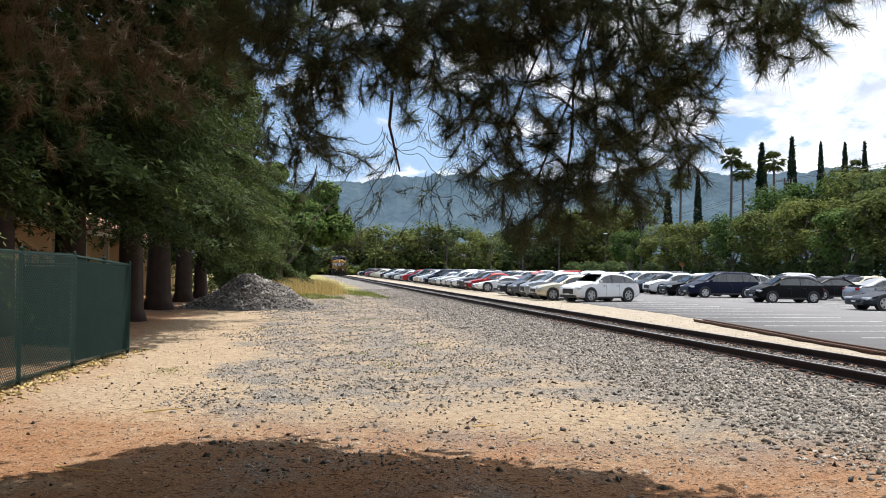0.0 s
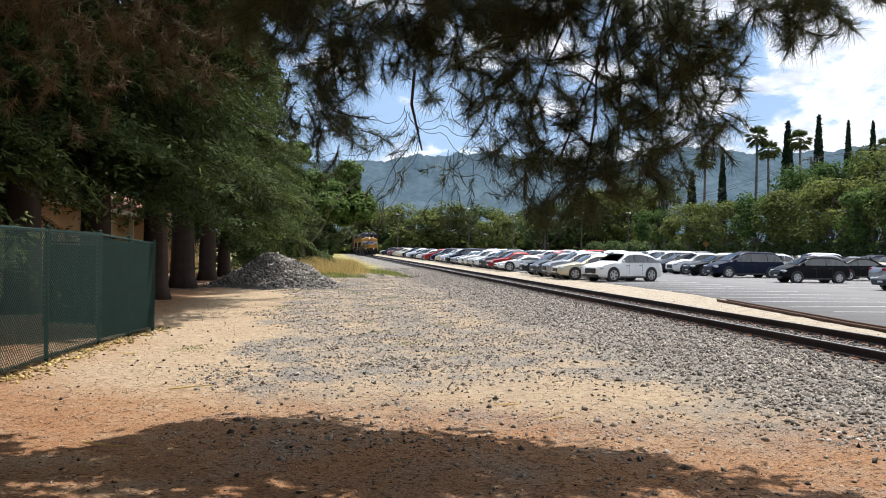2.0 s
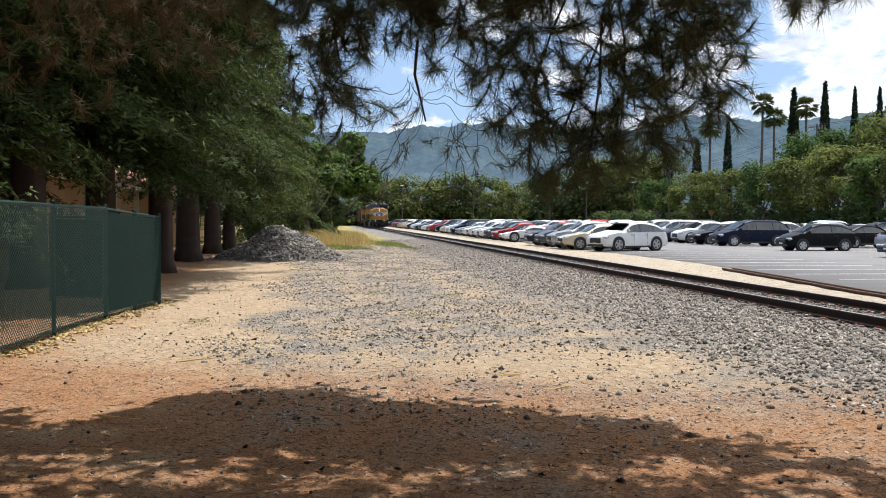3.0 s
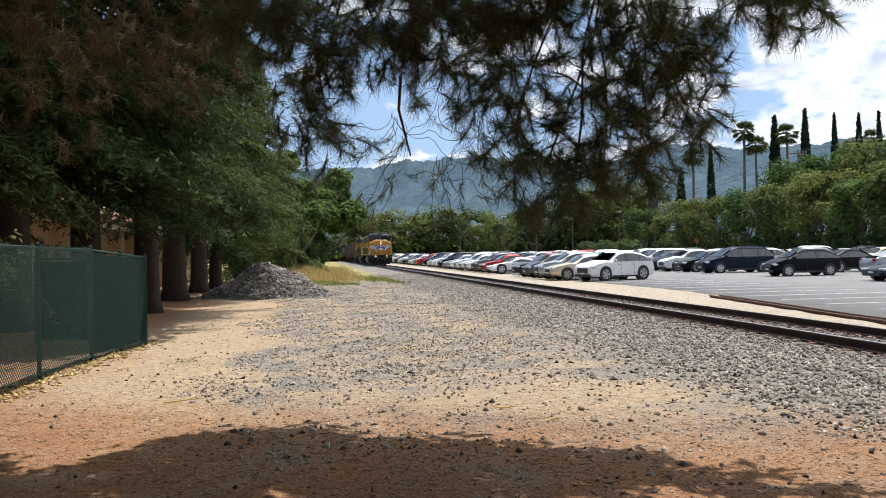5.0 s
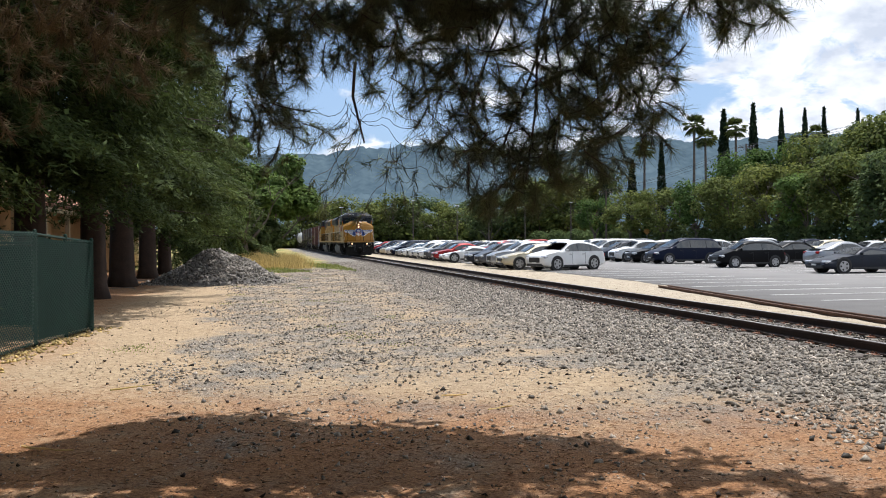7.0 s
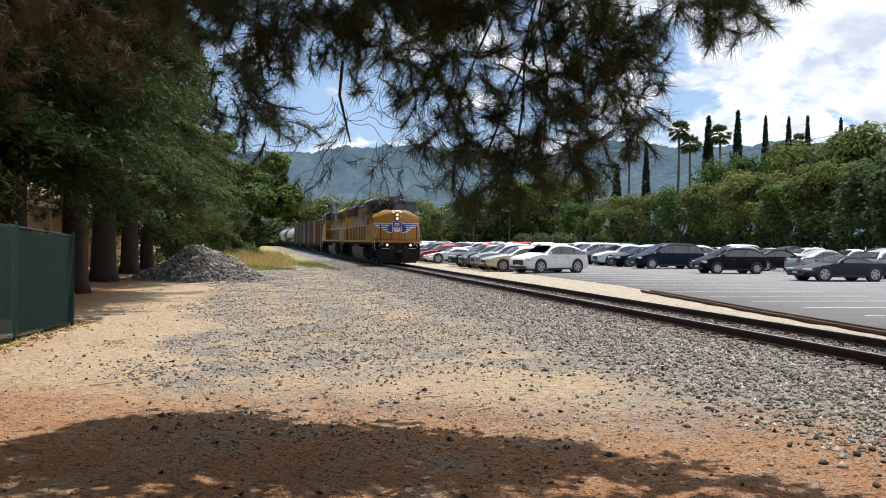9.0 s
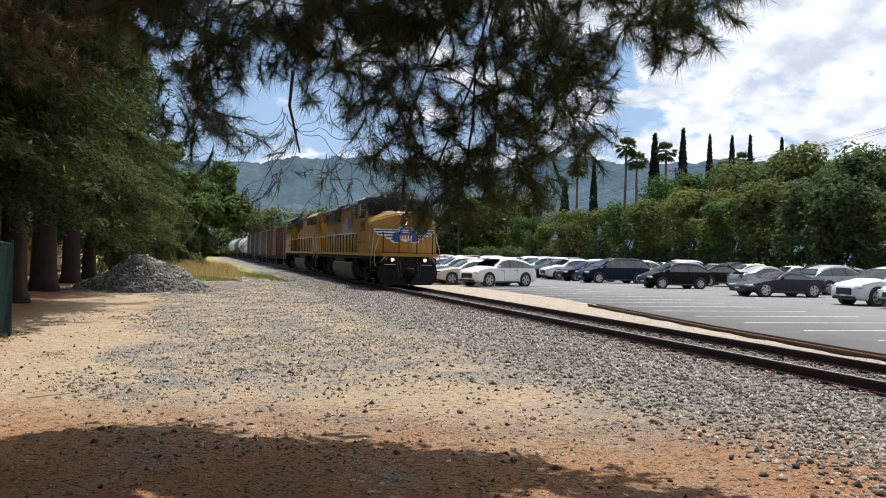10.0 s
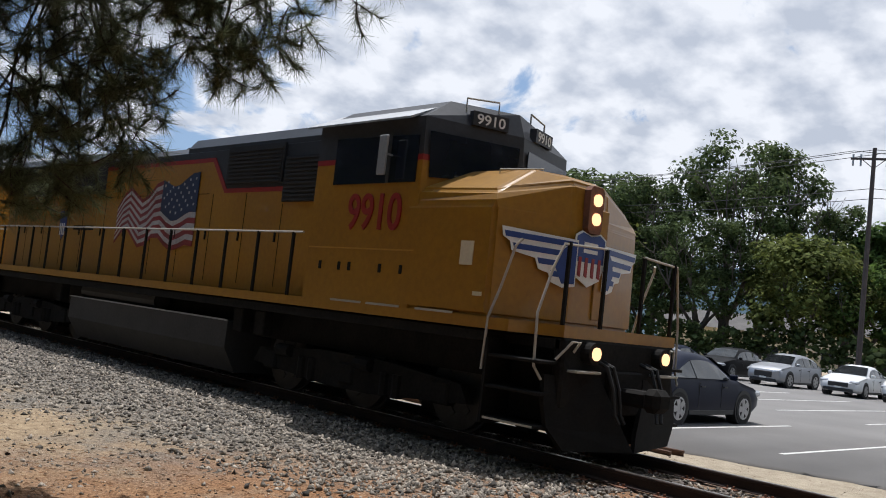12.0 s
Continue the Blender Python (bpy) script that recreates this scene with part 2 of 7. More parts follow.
M["dry_needle"] = leaf_material("browned_needle", (0.36, 0.29, 0.175), (0.22, 0.18, 0.115), through=0.45, scale=1.5)
M["straw"] = leaf_material("dry_grass", (0.66, 0.50, 0.22), (0.48, 0.35, 0.14), through=0.3)
M["grass"] = leaf_material("green_grass", (0.30, 0.33, 0.09), (0.20, 0.24, 0.06), through=0.3)
M["wood_pole"] = material("weathered_pole_wood", (0.11, 0.085, 0.07), (0.065, 0.05, 0.045), rough=0.95, scale=2, fine=30)
M["wire"] = material("cable_black", (0.02, 0.02, 0.022), rough=0.6)
M["metal_grey"] = material("galvanised_steel", (0.42, 0.43, 0.44), (0.33, 0.34, 0.35), rough=0.5, metal=0.6, scale=3, fine=30)
# far hills: air haze is put into the blue tint and a faint glow
M["hill"] = material("haze_tinted_hill", (0.08, 0.11, 0.12), (0.035, 0.055, 0.065), rough=1.0, spec=0.0, scale=0.004, fine=0.03, emit=(0.17, 0.25, 0.37, 0.15))


# ---------- mesh helpers ----------
def finish(name, bm, mat, parent=None, label="", smooth=False):
    me = bpy.data.meshes.new(name)
    bm.normal_update()
    bm.to_mesh(me)
    bm.free()
    return finish_mesh(name, me, mat, parent, label, smooth)


def finish_mesh(name, me, mat, parent=None, label="", smooth=False):
    for m in (mat if isinstance(mat, (list, tuple)) else [mat]):
        me.materials.append(m)
    if smooth:
        me.polygons.foreach_set("use_smooth", [True] * len(me.polygons))
    ob = new(name, me)
    if parent:
        ob.parent = parent
    if label:
        tagged(ob, label)
    return ob


def part(name, bm, mat, parent, label="", smooth=False):
    return finish(name, bm, mat, parent, label, smooth)


def from_arrays(name, verts, faces, mat, parent=None, label="", smooth=False, indices=None):
    me = bpy.data.meshes.new(name)
    v = np.asarray(verts, np.float32)
    f = np.asarray(faces, np.int32)
    k = f.shape[1]
    me.vertices.add(len(v))
    me.vertices.foreach_set("co", v.ravel())
    me.loops.add(f.size)
    me.loops.foreach_set("vertex_index", f.ravel())
    me.polygons.add(len(f))
    me.polygons.foreach_set("loop_start", np.arange(len(f), dtype=np.int32) * k)
    if indices is not None:
        me.polygons.foreach_set("material_index", np.asarray(indices, np.int32))
    me.update(calc_edges=True)
    me.validate()
    return finish_mesh(name, me, mat, parent, label, smooth)


def box(bm, x0, x1, y0, y1, z0, z1, bevel=0.0):
    r = bmesh.ops.create_cube(bm, size=1, matrix=Matrix.Translation(((x0 + x1) / 2, (y0 + y1) / 2, (z0 + z1) / 2)) @ Matrix.Diagonal((x1 - x0, y1 - y0, z1 - z0, 1)))
    if bevel:
        es = list({e for v in r["verts"] for e in v.link_edges})
        bmesh.ops.bevel(bm, geom=es, offset=bevel, segments=1, affect="EDGES")
    return bm


def tube(bm, p, q, r, r2=None, n=6):
    p, q = Vector(p), Vector(q)
    d = q - p
    m = Matrix.Translation((p + q) / 2) @ d.to_track_quat("Z", "Y").to_matrix().to_4x4()
    bmesh.ops.create_cone(bm, cap_ends=True, segments=n, radius1=r, radius2=r if r2 is None else r2, depth=d.length, matrix=m)
    return bm


def pipe(bm, pts, r, n=6):
    P = [Vector(p) for p in pts]
    rings = []
    for i, p in enumerate(P):
        d = (P[min(i + 1, len(P) - 1)] - P[max(i - 1, 0)]).normalized()
        q = d.to_track_quat("Z", "Y")
        rings.append([p + q @ Vector((r * math.cos(k * 6.2832 / n), r * math.sin(k * 6.2832 / n), 0)) for k in range(n)])
    vs = [[bm.verts.new(v) for v in ring] for ring in rings]
    for a, b in zip(vs, vs[1:]):
        # match the rings where the frame turns over
        s = min(range(n), key=lambda k: sum((a[i].co - b[(i + k) % n].co).length for i in range(n)))
        for i in range(n):
            bm.faces.new((a[i], a[(i + 1) % n], b[(i + 1 + s) % n], b[(i + s) % n]))
    bm.faces.new(vs[0][::-1])
    bm.faces.new(vs[-1])
    return bm


def strands(lines, r):
    """Many thin three-sided stems at once; each line has the same count of points."""
    P = np.asarray(lines, float)
    m, k = P.shape[:2]
    d = np.gradient(P, axis=1)
    d /= np.linalg.norm(d, axis=2, keepdims=True) + 1e-9
    e = np.cross(d, (0.31, 0.87, 0.38))
    e /= np.linalg.norm(e, axis=2, keepdims=True) + 1e-9
    g = np.cross(d, e)
    V = np.stack([P + e * r, P - e * r * 0.5 + g * r * 0.87, P - e * r * 0.5 - g * r * 0.87], 2).reshape(-1, 3)
    F = []
    base = (np.arange(m) * k * 3)[:, None]
    for j in range(k - 1):
        for i in range(3):
            a, b = j * 3 + i, j * 3 + (i + 1) % 3
            F.append(base + np.array([[a, b, b + 3, a + 3]]))
    return V, np.concatenate(F)


def prism(bm, pts, axis, a, b):
    """A polygon drawn in the plane across axis, drawn out from a to b."""
    def at(p, s):
        u, v = p
        return {"x": (s, u, v), "y": (u, s, v), "z": (u, v, s)}[axis]
    lo = [bm.verts.new(at(p, a)) for p in pts]
    hi = [bm.verts.new(at(p, b)) for p in pts]
    bm.faces.new(lo)
    bm.faces.new(hi[::-1])
    n = len(pts)
    for i in range(n):
        bm.faces.new((lo[i], hi[i], hi[(i + 1) % n], lo[(i + 1) % n]))
    bmesh.ops.recalc_face_normals(bm, faces=bm.faces[:])
    return bm


def loft(bm, rings, caps=True):
    vs = [[bm.verts.new(p) for p in r] for r in rings]
    n = len(vs[0])
    for a, b in zip(vs, vs[1:]):
        for i in range(n):
            bm.faces.new((a[i], a[(i + 1) % n], b[(i + 1) % n], b[i]))
    if caps:
        bm.faces.new(vs[0][::-1])
        bm.faces.new(vs[-1])
    bmesh.ops.recalc_face_normals(bm, faces=bm.faces[:])
    return bm


def NB():
    return bmesh.new()


def thing(name, label, category, m=None, group="", kind=""):
    ob = tagged(new(name), label, category, group, kind)
    ob.empty_display_size = 0.1
    if m is not None:
        ob.matrix_basis = m
    return ob


# ---------- ground ----------
TC = 9.45          # centre line of the track
RAIL_TOP = 0.20
rng = np.random.default_rng(7)


def axis_steps(lo, hi, fine, far):
    inner = np.arange(lo, hi + fine / 2, fine)
    out, s, a = [], fine * 2, hi
    while a < far:
        s *= 1.5
        a += s
        out.append(a)
    left, s, a = [], fine * 2, lo
    while a > -far:
        s *= 1.5
        a -= s
        left.append(a)
    return np.concatenate([left[::-1], inner, out])


def ground_height(x, y):
    x, y = np.asarray(x, float), np.asarray(y, float)
    h = 0.018 * np.sin(x * 2.1 + 0.7 * y) * np.sin(y * 1.3 - 0.4 * x) + 0.012 * np.sin(x * 5.3 - y * 4.1)
    inner = np.clip((14.0 - x) / 2, 0, 1) * np.clip((x + 12) / 3, 0, 1) * np.clip((70 - y) / 10, 0, 1)
    bed = np.clip((x - 6.6) / 1.2, 0, 1) * np.clip((12.0 - x) / 1.0, 0, 1)
    return h * inner * (1 - bed) + 0.02 * bed - 0.01


def make_ground():
    xs, ys = axis_steps(-7, 14, 0.3, 4200), axis_steps(2, 50, 0.3, 4200)
    gx, gy = np.meshgrid(xs, ys, indexing="ij")
    v = np.stack([gx, gy, ground_height(gx, gy)], -1).reshape(-1, 3)
    ny = len(ys)
    i, j = np.meshgrid(np.arange(len(xs) - 1), np.arange(ny - 1), indexing="ij")
    a = (i * ny + j).ravel()
    f = np.stack([a, a + ny, a + ny + 1, a + 1], -1)
    g = from_arrays("ground", v, f, M["ground"], smooth=True)
    tagged(g, "dusty tan dirt path and grey gravel yard with orange pine litter", "ground", kind="structure")


def stones(name, label, pts, sizes, mat, flat=0.8, category="gravel"):
    """Many broken stones, each a lopsided eight-sided block."""
    n = len(pts)
    o = np.array([(1, 0, 0), (0, 1, 0), (-1, 0, 0), (0, -1, 0), (0, 0, 1), (0, 0, -1)], float)
    f = np.array([(0, 1, 4), (1, 2, 4), (2, 3, 4), (3, 0, 4), (1, 0, 5), (2, 1, 5), (3, 2, 5), (0, 3, 5)])
    v = o[None] * rng.uniform(0.5, 1.35, (n, 6, 1)) + rng.normal(0, 0.26, (n, 6, 3))
    v *= np.stack([sizes, sizes * rng.uniform(0.6, 1, n), sizes * flat], -1)[:, None]
    a = rng.uniform(0, 6.28, n)
    b = rng.normal(0, 0.9, n)
    y1, z1 = v[..., 1] * np.cos(b)[:, None] - v[..., 2] * np.sin(b)[:, None], v[..., 1] * np.sin(b)[:, None] + v[..., 2] * np.cos(b)[:, None]
    x2 = v[..., 0] * np.cos(a)[:, None] - y1 * np.sin(a)[:, None]
    y2 = v[..., 0] * np.sin(a)[:, None] + y1 * np.cos(a)[:, None]
    w = np.stack([x2, y2, z1], -1) + pts[:, None]
    faces = (f[None] + (np.arange(n) * 6)[:, None, None]).reshape(-1, 3)
    ob = from_arrays(name, w.reshape(-1, 3), faces, mat)
    return tagged(ob, label, category, kind="stuff")


def scatter(n, x0, x1, y0, y1, keep, lift=0.0):
    x, y = rng.uniform(x0, x1, n), y0 + (y1 - y0) * rng.uniform(0, 1, n) ** 1.5
    k = rng.uniform(0, 1, n) < keep(x, y)
    x, y = x[k], y[k]
    return np.stack([x, y, ground_height(x, y) + lift], -1)


def make_gravel():
    def patch(x, y):
        w = 0
        for a, b, c in ((0.9, 0.31, 1.0), (-0.5, 0.83, 2.2), (1.7, -0.6, 0.3), (0.4, 1.31, 4.0), (2.3, 1.1, 5.1)):
            w = w + np.sin(a * x + b * y + c + 1.2 * np.sin(0.6 * b * x - 0.5 * a * y))
        return np.clip(0.62 + 0.2 * w, 0.05, 1)
    p = scatter(50000, 4.4, 8.15, 3.0, 75, lambda x, y: np.clip((x - 4.6) / 1.8 + 0.12, 0, 1))
    stones("trackside_ballast", "loose grey crushed-rock ballast beside the track", p, rng.uniform(0.016, 0.052, len(p)), M["stone"])
    p = scatter(14000, 8.0, 11.1, 3.0, 75, lambda x, y: np.where((np.abs(x - 8.69) < 0.14) | (np.abs(x - 10.2) < 0.14), 0, 1), 0.03)
    stones("track_ballast", "grey crushed-rock ballast between the wooden ties", p, rng.uniform(0.016, 0.036, len(p)), M["stone"])
    p = scatter(66000, -1.9, 5.4, 6.0, 70, lambda x, y: np.clip((x + 1.35 + 0.5 * np.sin(y * 0.6) + 0.25 * np.sin(y * 1.7)) / 0.5, 0, 1) * np.clip((y - 6.8) / 4, 0.05, 1) * (0.25 + 0.75 * patch(x, y)) * np.clip(np.hypot((x - 3.0) * 0.6, y - 10.2) / 2.2 - 0.15, 0.15, 1))
    stones("yard_gravel", "scattered small grey gravel on the dusty yard", p, rng.uniform(0.011, 0.032, len(p)) * rng.choice([0.8, 1.1, 1.6], len(p), p=[0.5, 0.36, 0.14]), M["stone"])
    p = scatter(20000, -4.0, 8.0, 3.0, 26, lambda x, y: np.full(len(x), 0.8))
    stones("dirt_clods", "small dusty clods and chips on the dirt path", p, rng.uniform(0.005, 0.02, len(p)), M["tan_stone"])
    p = scatter(480, -3.6, 7.0, 3.5, 28, lambda x, y: np.full(len(x), 0.6), 0.01)
    stones("pine_cone_litter", "dark cones and bark bits lying on the dirt", p, rng.uniform(0.012, 0.038, len(p)), M["bark"], 0.6, "litter")
    p = scatter(6000, -4.8, -2.8, 8, 19, lambda x, y: np.exp(-((x - (-3.95 + (y - 12) * 0.105)) / 0.22) ** 2), 0.01)
    stones("leaf_litter", "pale dry leaves gathered along the fence foot", p, rng.uniform(0.02, 0.05, len(p)), M["straw"], 0.3, "leaves")
    # fallen needles and twigs under the pine
    n = 16000
    x, y = rng.uniform(-4, 6.5, n), 3 + 9.5 * rng.uniform(0, 1, n)
    k = rng.uniform(0, 1, n) < np.clip((11.5 - y - 0.42 * x) / 3.0, 0.05, 1)
    p = np.stack([x, y, ground_height(x, y) + 0.006], -1)[k]
    n = len(p)
    a, ln = rng.uniform(0, 6.28, n), rng.uniform(0.03, 0.10, n)
    d = np.stack([np.cos(a) * ln, np.sin(a) * ln, rng.normal(0, 0.006, n)], -1)
    e = np.stack([-np.sin(a), np.cos(a), np.zeros(n)], -1) * 0.003
    u = np.tile((0, 0, 0.005), (n, 1))
    v = np.stack([p - e, p + e, p + u, p + d], 1).reshape(-1, 3)
    q = (np.arange(n) * 4)[:, None]
    ob = from_arrays("needle_litter", v, np.concatenate([q + [0, 1, 3], q + [1, 2, 3], q + [2, 0, 3]], 1).reshape(-1, 3), M["litter"])
    tagged(ob, "fallen brown and tan pine needles on the dirt", "litter", kind="stuff")
    x, y = rng.uniform(11.1, 14.6, 2500), rng.uniform(3, 60, 2500)
    stones("strip_pebbles", "small pebbles on the sandy strip", np.stack([x, y, ground_height(x, y)], -1), rng.uniform(0.006, 0.02, 2500), M["tan_stone"])


def make_mound():
    """Heap of broken rock beside the trees."""
    cx, cy = -1.9, 39.8
    hgt = lambda x, y: np.maximum(0, 1.5 - 0.55 * np.hypot((x - cx) * 0.95, (y - cy) * 0.8)) * (1 + 0.12 * np.sin(3 * x) * np.cos(2.3 * y))
    g = np.linspace(-4.2, 4.2, 44)
    gx, gy = np.meshgrid(g + cx, g + cy, indexing="ij")
    z = hgt(gx, gy) - 0.03 + rng.normal(0, 0.02, gx.shape)
    n = len(g)
    i, j = np.meshgrid(np.arange(n - 1), np.arange(n - 1), indexing="ij")
    a = (i * n + j).ravel()
    root = from_arrays("rock_heap", np.stack([gx, gy, z], -1).reshape(-1, 3), np.stack([a, a + n, a + n + 1, a + 1], -1), M["rubble_base"], smooth=True)
    tagged(root, "heap of grey broken rock and dusty rubble beside the trees", "heap")
    m = 9000
    x, y = rng.normal(cx, 1.4, m), rng.normal(cy, 1.5, m)
    k = np.hypot((x - cx) * 0.95, (y - cy) * 0.8) < 3.1
    x, y = x[k], y[k]
    ob = stones("broken_rock", "", np.stack([x, y, hgt(x, y)], -1), rng.uniform(0.02, 0.075, len(x)) * rng.choice([0.8, 1.1, 1.7], len(x), p=[0.5, 0.35, 0.15]), M["rubble"], 0.7)
    del ob["category"]
    ob.parent = root


def rail_section():
    return [(-0.07, 0), (0.07, 0), (0.07, 0.014), (0.012, 0.03), (0.012, 0.115), (0.036, 0.125), (0.036, 0.152), (0.028, 0.16), (-0.028, 0.16), (-0.036, 0.152), (-0.036, 0.125), (-0.012, 0.115), (-0.012, 0.03), (-0.07, 0.014)]


def make_track():
    track = thing("railway_track", "single railway track of dark rusty rails on old wooden ties", "railway track", kind="structure")
    for x in (TC - 0.755, TC + 0.755):
        bm = NB()
        prism(bm, [(x + u, RAIL_TOP - 0.16 + v) for u, v in rail_section()], "y", -40, 420)
        r = part("rail", bm, M["rail"], track, "dark rusty rail with a bright worn head")
        bm = NB()
        box(bm, x - 0.027, x + 0.027, -40, 420, RAIL_TOP - 0.002, RAIL_TOP + 0.002)
        part("rail_head", bm, M["rail_top"], r, "shiny worn running surface")
    bm = NB()
    box(bm, -1.28, 1.28, -0.11, 0.11, -0.12, 0.04, 0.012)
    me = bpy.data.meshes.new("tie")
    bm.to_mesh(me)
    bm.free()
    me.materials.append(M["tie"])
    bm = NB()
    box(bm, -0.17, 0.17, -0.09, 0.09, 0.0, 0.014, 0.004)
    for sx in (-0.1, 0.1):
        box(bm, sx - 0.012, sx + 0.012, -0.05, -0.03, 0.014, 0.045)
        box(bm, sx - 0.012, sx + 0.012, 0.03, 0.05, 0.014, 0.045)
    plate = bpy.data.meshes.new("tie_plate")
    bm.to_mesh(plate)
    bm.free()
    plate.materials.append(M["rust"])
    y = 2.0
    while y < 75:
        t = new("tie", me)
        t.parent = track
        t.matrix_basis = pose(TC + random.uniform(-0.05, 0.05), y, random.uniform(-0.03, -0.008), 0, 0, random.uniform(-1.2, 1.2))
        if y < 34:
            for x in (-0.755, 0.755):
                p = new("tie_plate", plate)
                p.parent = t
                p.matrix_basis = pose(x, 0, 0.042)
        y += 0.52
    bm = NB()
    while y < 300:
        box(bm, TC - 1.28, TC + 1.28, y - 0.11, y + 0.11, -0.1, 0.035)
        y += 0.52
    part("far_ties", bm, M["tie"], track)["kind"] = "stuff"
    # two spare rails lying on the sand strip
    pts = [(14.1, 29.6), (13.4, 24.0), (12.85, 19.9), (12.42, 15.0), (12.22, 11.5), (12.2, 9.0), (12.3, 7.0)]
    for off in (0.0, -0.36):
        bm = NB()
        rings = []
        for i, (x, yy) in enumerate(pts):
            a, b = pts[max(0, i - 1)], pts[min(len(pts) - 1, i + 1)]
            d = Vector((b[0] - a[0], b[1] - a[1])).normalized()
            nrm = Vector((d.y, -d.x))
            rings.append([(x + off + nrm.x * u * 0.9, yy + nrm.y * u * 0.9, v - 0.08) for u, v in rail_section()])
        loft(bm, rings)
        s = finish("spare_rail", bm, M["old_rail"])
        tagged(s, "rusty brown spare rail lying on the sandy strip", "rail", "spare rails")


def make_lot():
    """Asphalt with a ragged edge along the sand strip, and stall lines."""
    ys = np.arange(-30, 330.1, 0.5)
    edge = np.interp(ys, [-30, 5, 6.9, 9, 11.5, 15, 19.9, 24, 29.6, 35, 330], [14, 13.2, 12.75, 12.55, 12.52, 12.72, 13.18, 13.75, 14.45, 15.0, 14.1]) + 0.05 * np.sin(ys * 1.7) + 0.05 * np.sin(ys * 4.1)
    cols = [edge, np.full_like(ys, 24), np.full_like(ys, 40), np.full_like(ys, 63.0)]
    v, f = [], []
    top = 0.03
    for c in [edge] + cols:
        v.append(np.stack([c, ys, np.full_like(ys, top)], -1))
    v[0][:, 2] = -0.1
    v = np.concatenate(v)
    n = len(ys)
    for k in range(4):
        a = np.arange(n - 1) + k * n
        f.append(np.stack([a, a + n, a + n + 1, a + 1], -1))
    lot = from_arrays("pavement", v, np.concatenate(f), M["asphalt"])
    tagged(lot, "sun-bleached grey asphalt of a parking lot", "pavement", kind="structure")
    bm = NB()
    box(bm, 0, 5.9, -0.05, 0.05, 0, 0.004)
    me = bpy.data.meshes.new("stall_line")
    bm.to_mesh(me)
    bm.free()
    me.materials.append(M["line"])
    for row, (x, y0, y1) in enumerate([(14.75, 4.1, 200), (25.4, 1.6, 200), (31.5, 1.6, 200), (42.0, 1.6, 200)]):
        y = y0
        while y < y1:
            o = new("stall_line", me)
            o.parent = lot
            o.matrix_basis = pose(x, y, top)
            y += 2.5
    bm = NB()
    box(bm, -0.07, 0.07, -0.9, 0.9, 0, 0.12, 0.02)
    stop = finish("wheel_stop", bm, material("concrete", (0.45, 0.43, 0.4), (0.35, 0.33, 0.31), rough=0.9))
    tagged(stop, "weathered concrete wheel stop at the lot edge", "wheel stop", "wheel stops")
    stop.matrix_basis = pose(14.3, 62.0, top)
    for y in (75, 83):
        copy_thing(stop, pose(14.3, y, top))


make_ground()
make_gravel()
make_mound()
make_track()
make_lot()


# ---------- foliage ----------
def leaf_cloud(centers, size, flat=0.5, long=1.6, r=None, face=None):
    """Small folded leaves: each two triangles about a rib; face: the way each blade looks."""
    r = r or rng
    n = len(centers)
    d = r.normal(size=(n, 3))
    d[:, 2] *= flat
    if face is not None:
        d = np.cross(face, d)
    d /= np.linalg.norm(d, axis=1, keepdims=True) + 1e-9
    e = np.cross(d, r.normal(size=(n, 3)) if face is None else face)
    e /= np.linalg.norm(e, axis=1, keepdims=True) + 1e-9
    u = np.cross(d, e)
    s = (size * r.uniform(0.6, 1.35, n))[:, None]
    a, b = centers - d * s * long / 2, centers + d * s * long / 2
    p, q = centers + e * s * 0.5 + u * s * 0.15, centers - e * s * 0.5 + u * s * 0.15
    v = np.stack([a, p, b, q], 1).reshape(-1, 3)
    k = (np.arange(n) * 4)[:, None]
    f = np.concatenate([k + [0, 1, 2], k + [0, 2, 3]], 1).reshape(-1, 3)
    return v, f


def limb_mesh(bm, p, d, length, r, depth, sag=0.0, rnd=None):
    """A limb that bends and forks."""
    p, d = Vector(p), Vector(d).normalized()
    tips = []
    seg = 3
    for i in range(seg):
        q = p + d * (length / seg)
        tube(bm, p, q, r * (1 - 0.22 * i), r * (1 - 0.22 * (i + 1)), n=6 if r > 0.08 else 4)
        d = (d + Vector((rnd.uniform(-0.25, 0.25), rnd.uniform(-0.25, 0.25), rnd.uniform(-0.1, 0.2) - sag))).normalized()
        p = q
    tips.append(p)
    if depth:
        for k in range(3):
            nd = (d + Vector((rnd.uniform(-0.9, 0.9), rnd.uniform(-0.9, 0.9), rnd.uniform(-0.2, 0.6)))).normalized()
            tips += limb_mesh(bm, p, nd, length * 0.62, r * 0.4, depth - 1, sag, rnd)
    return tips


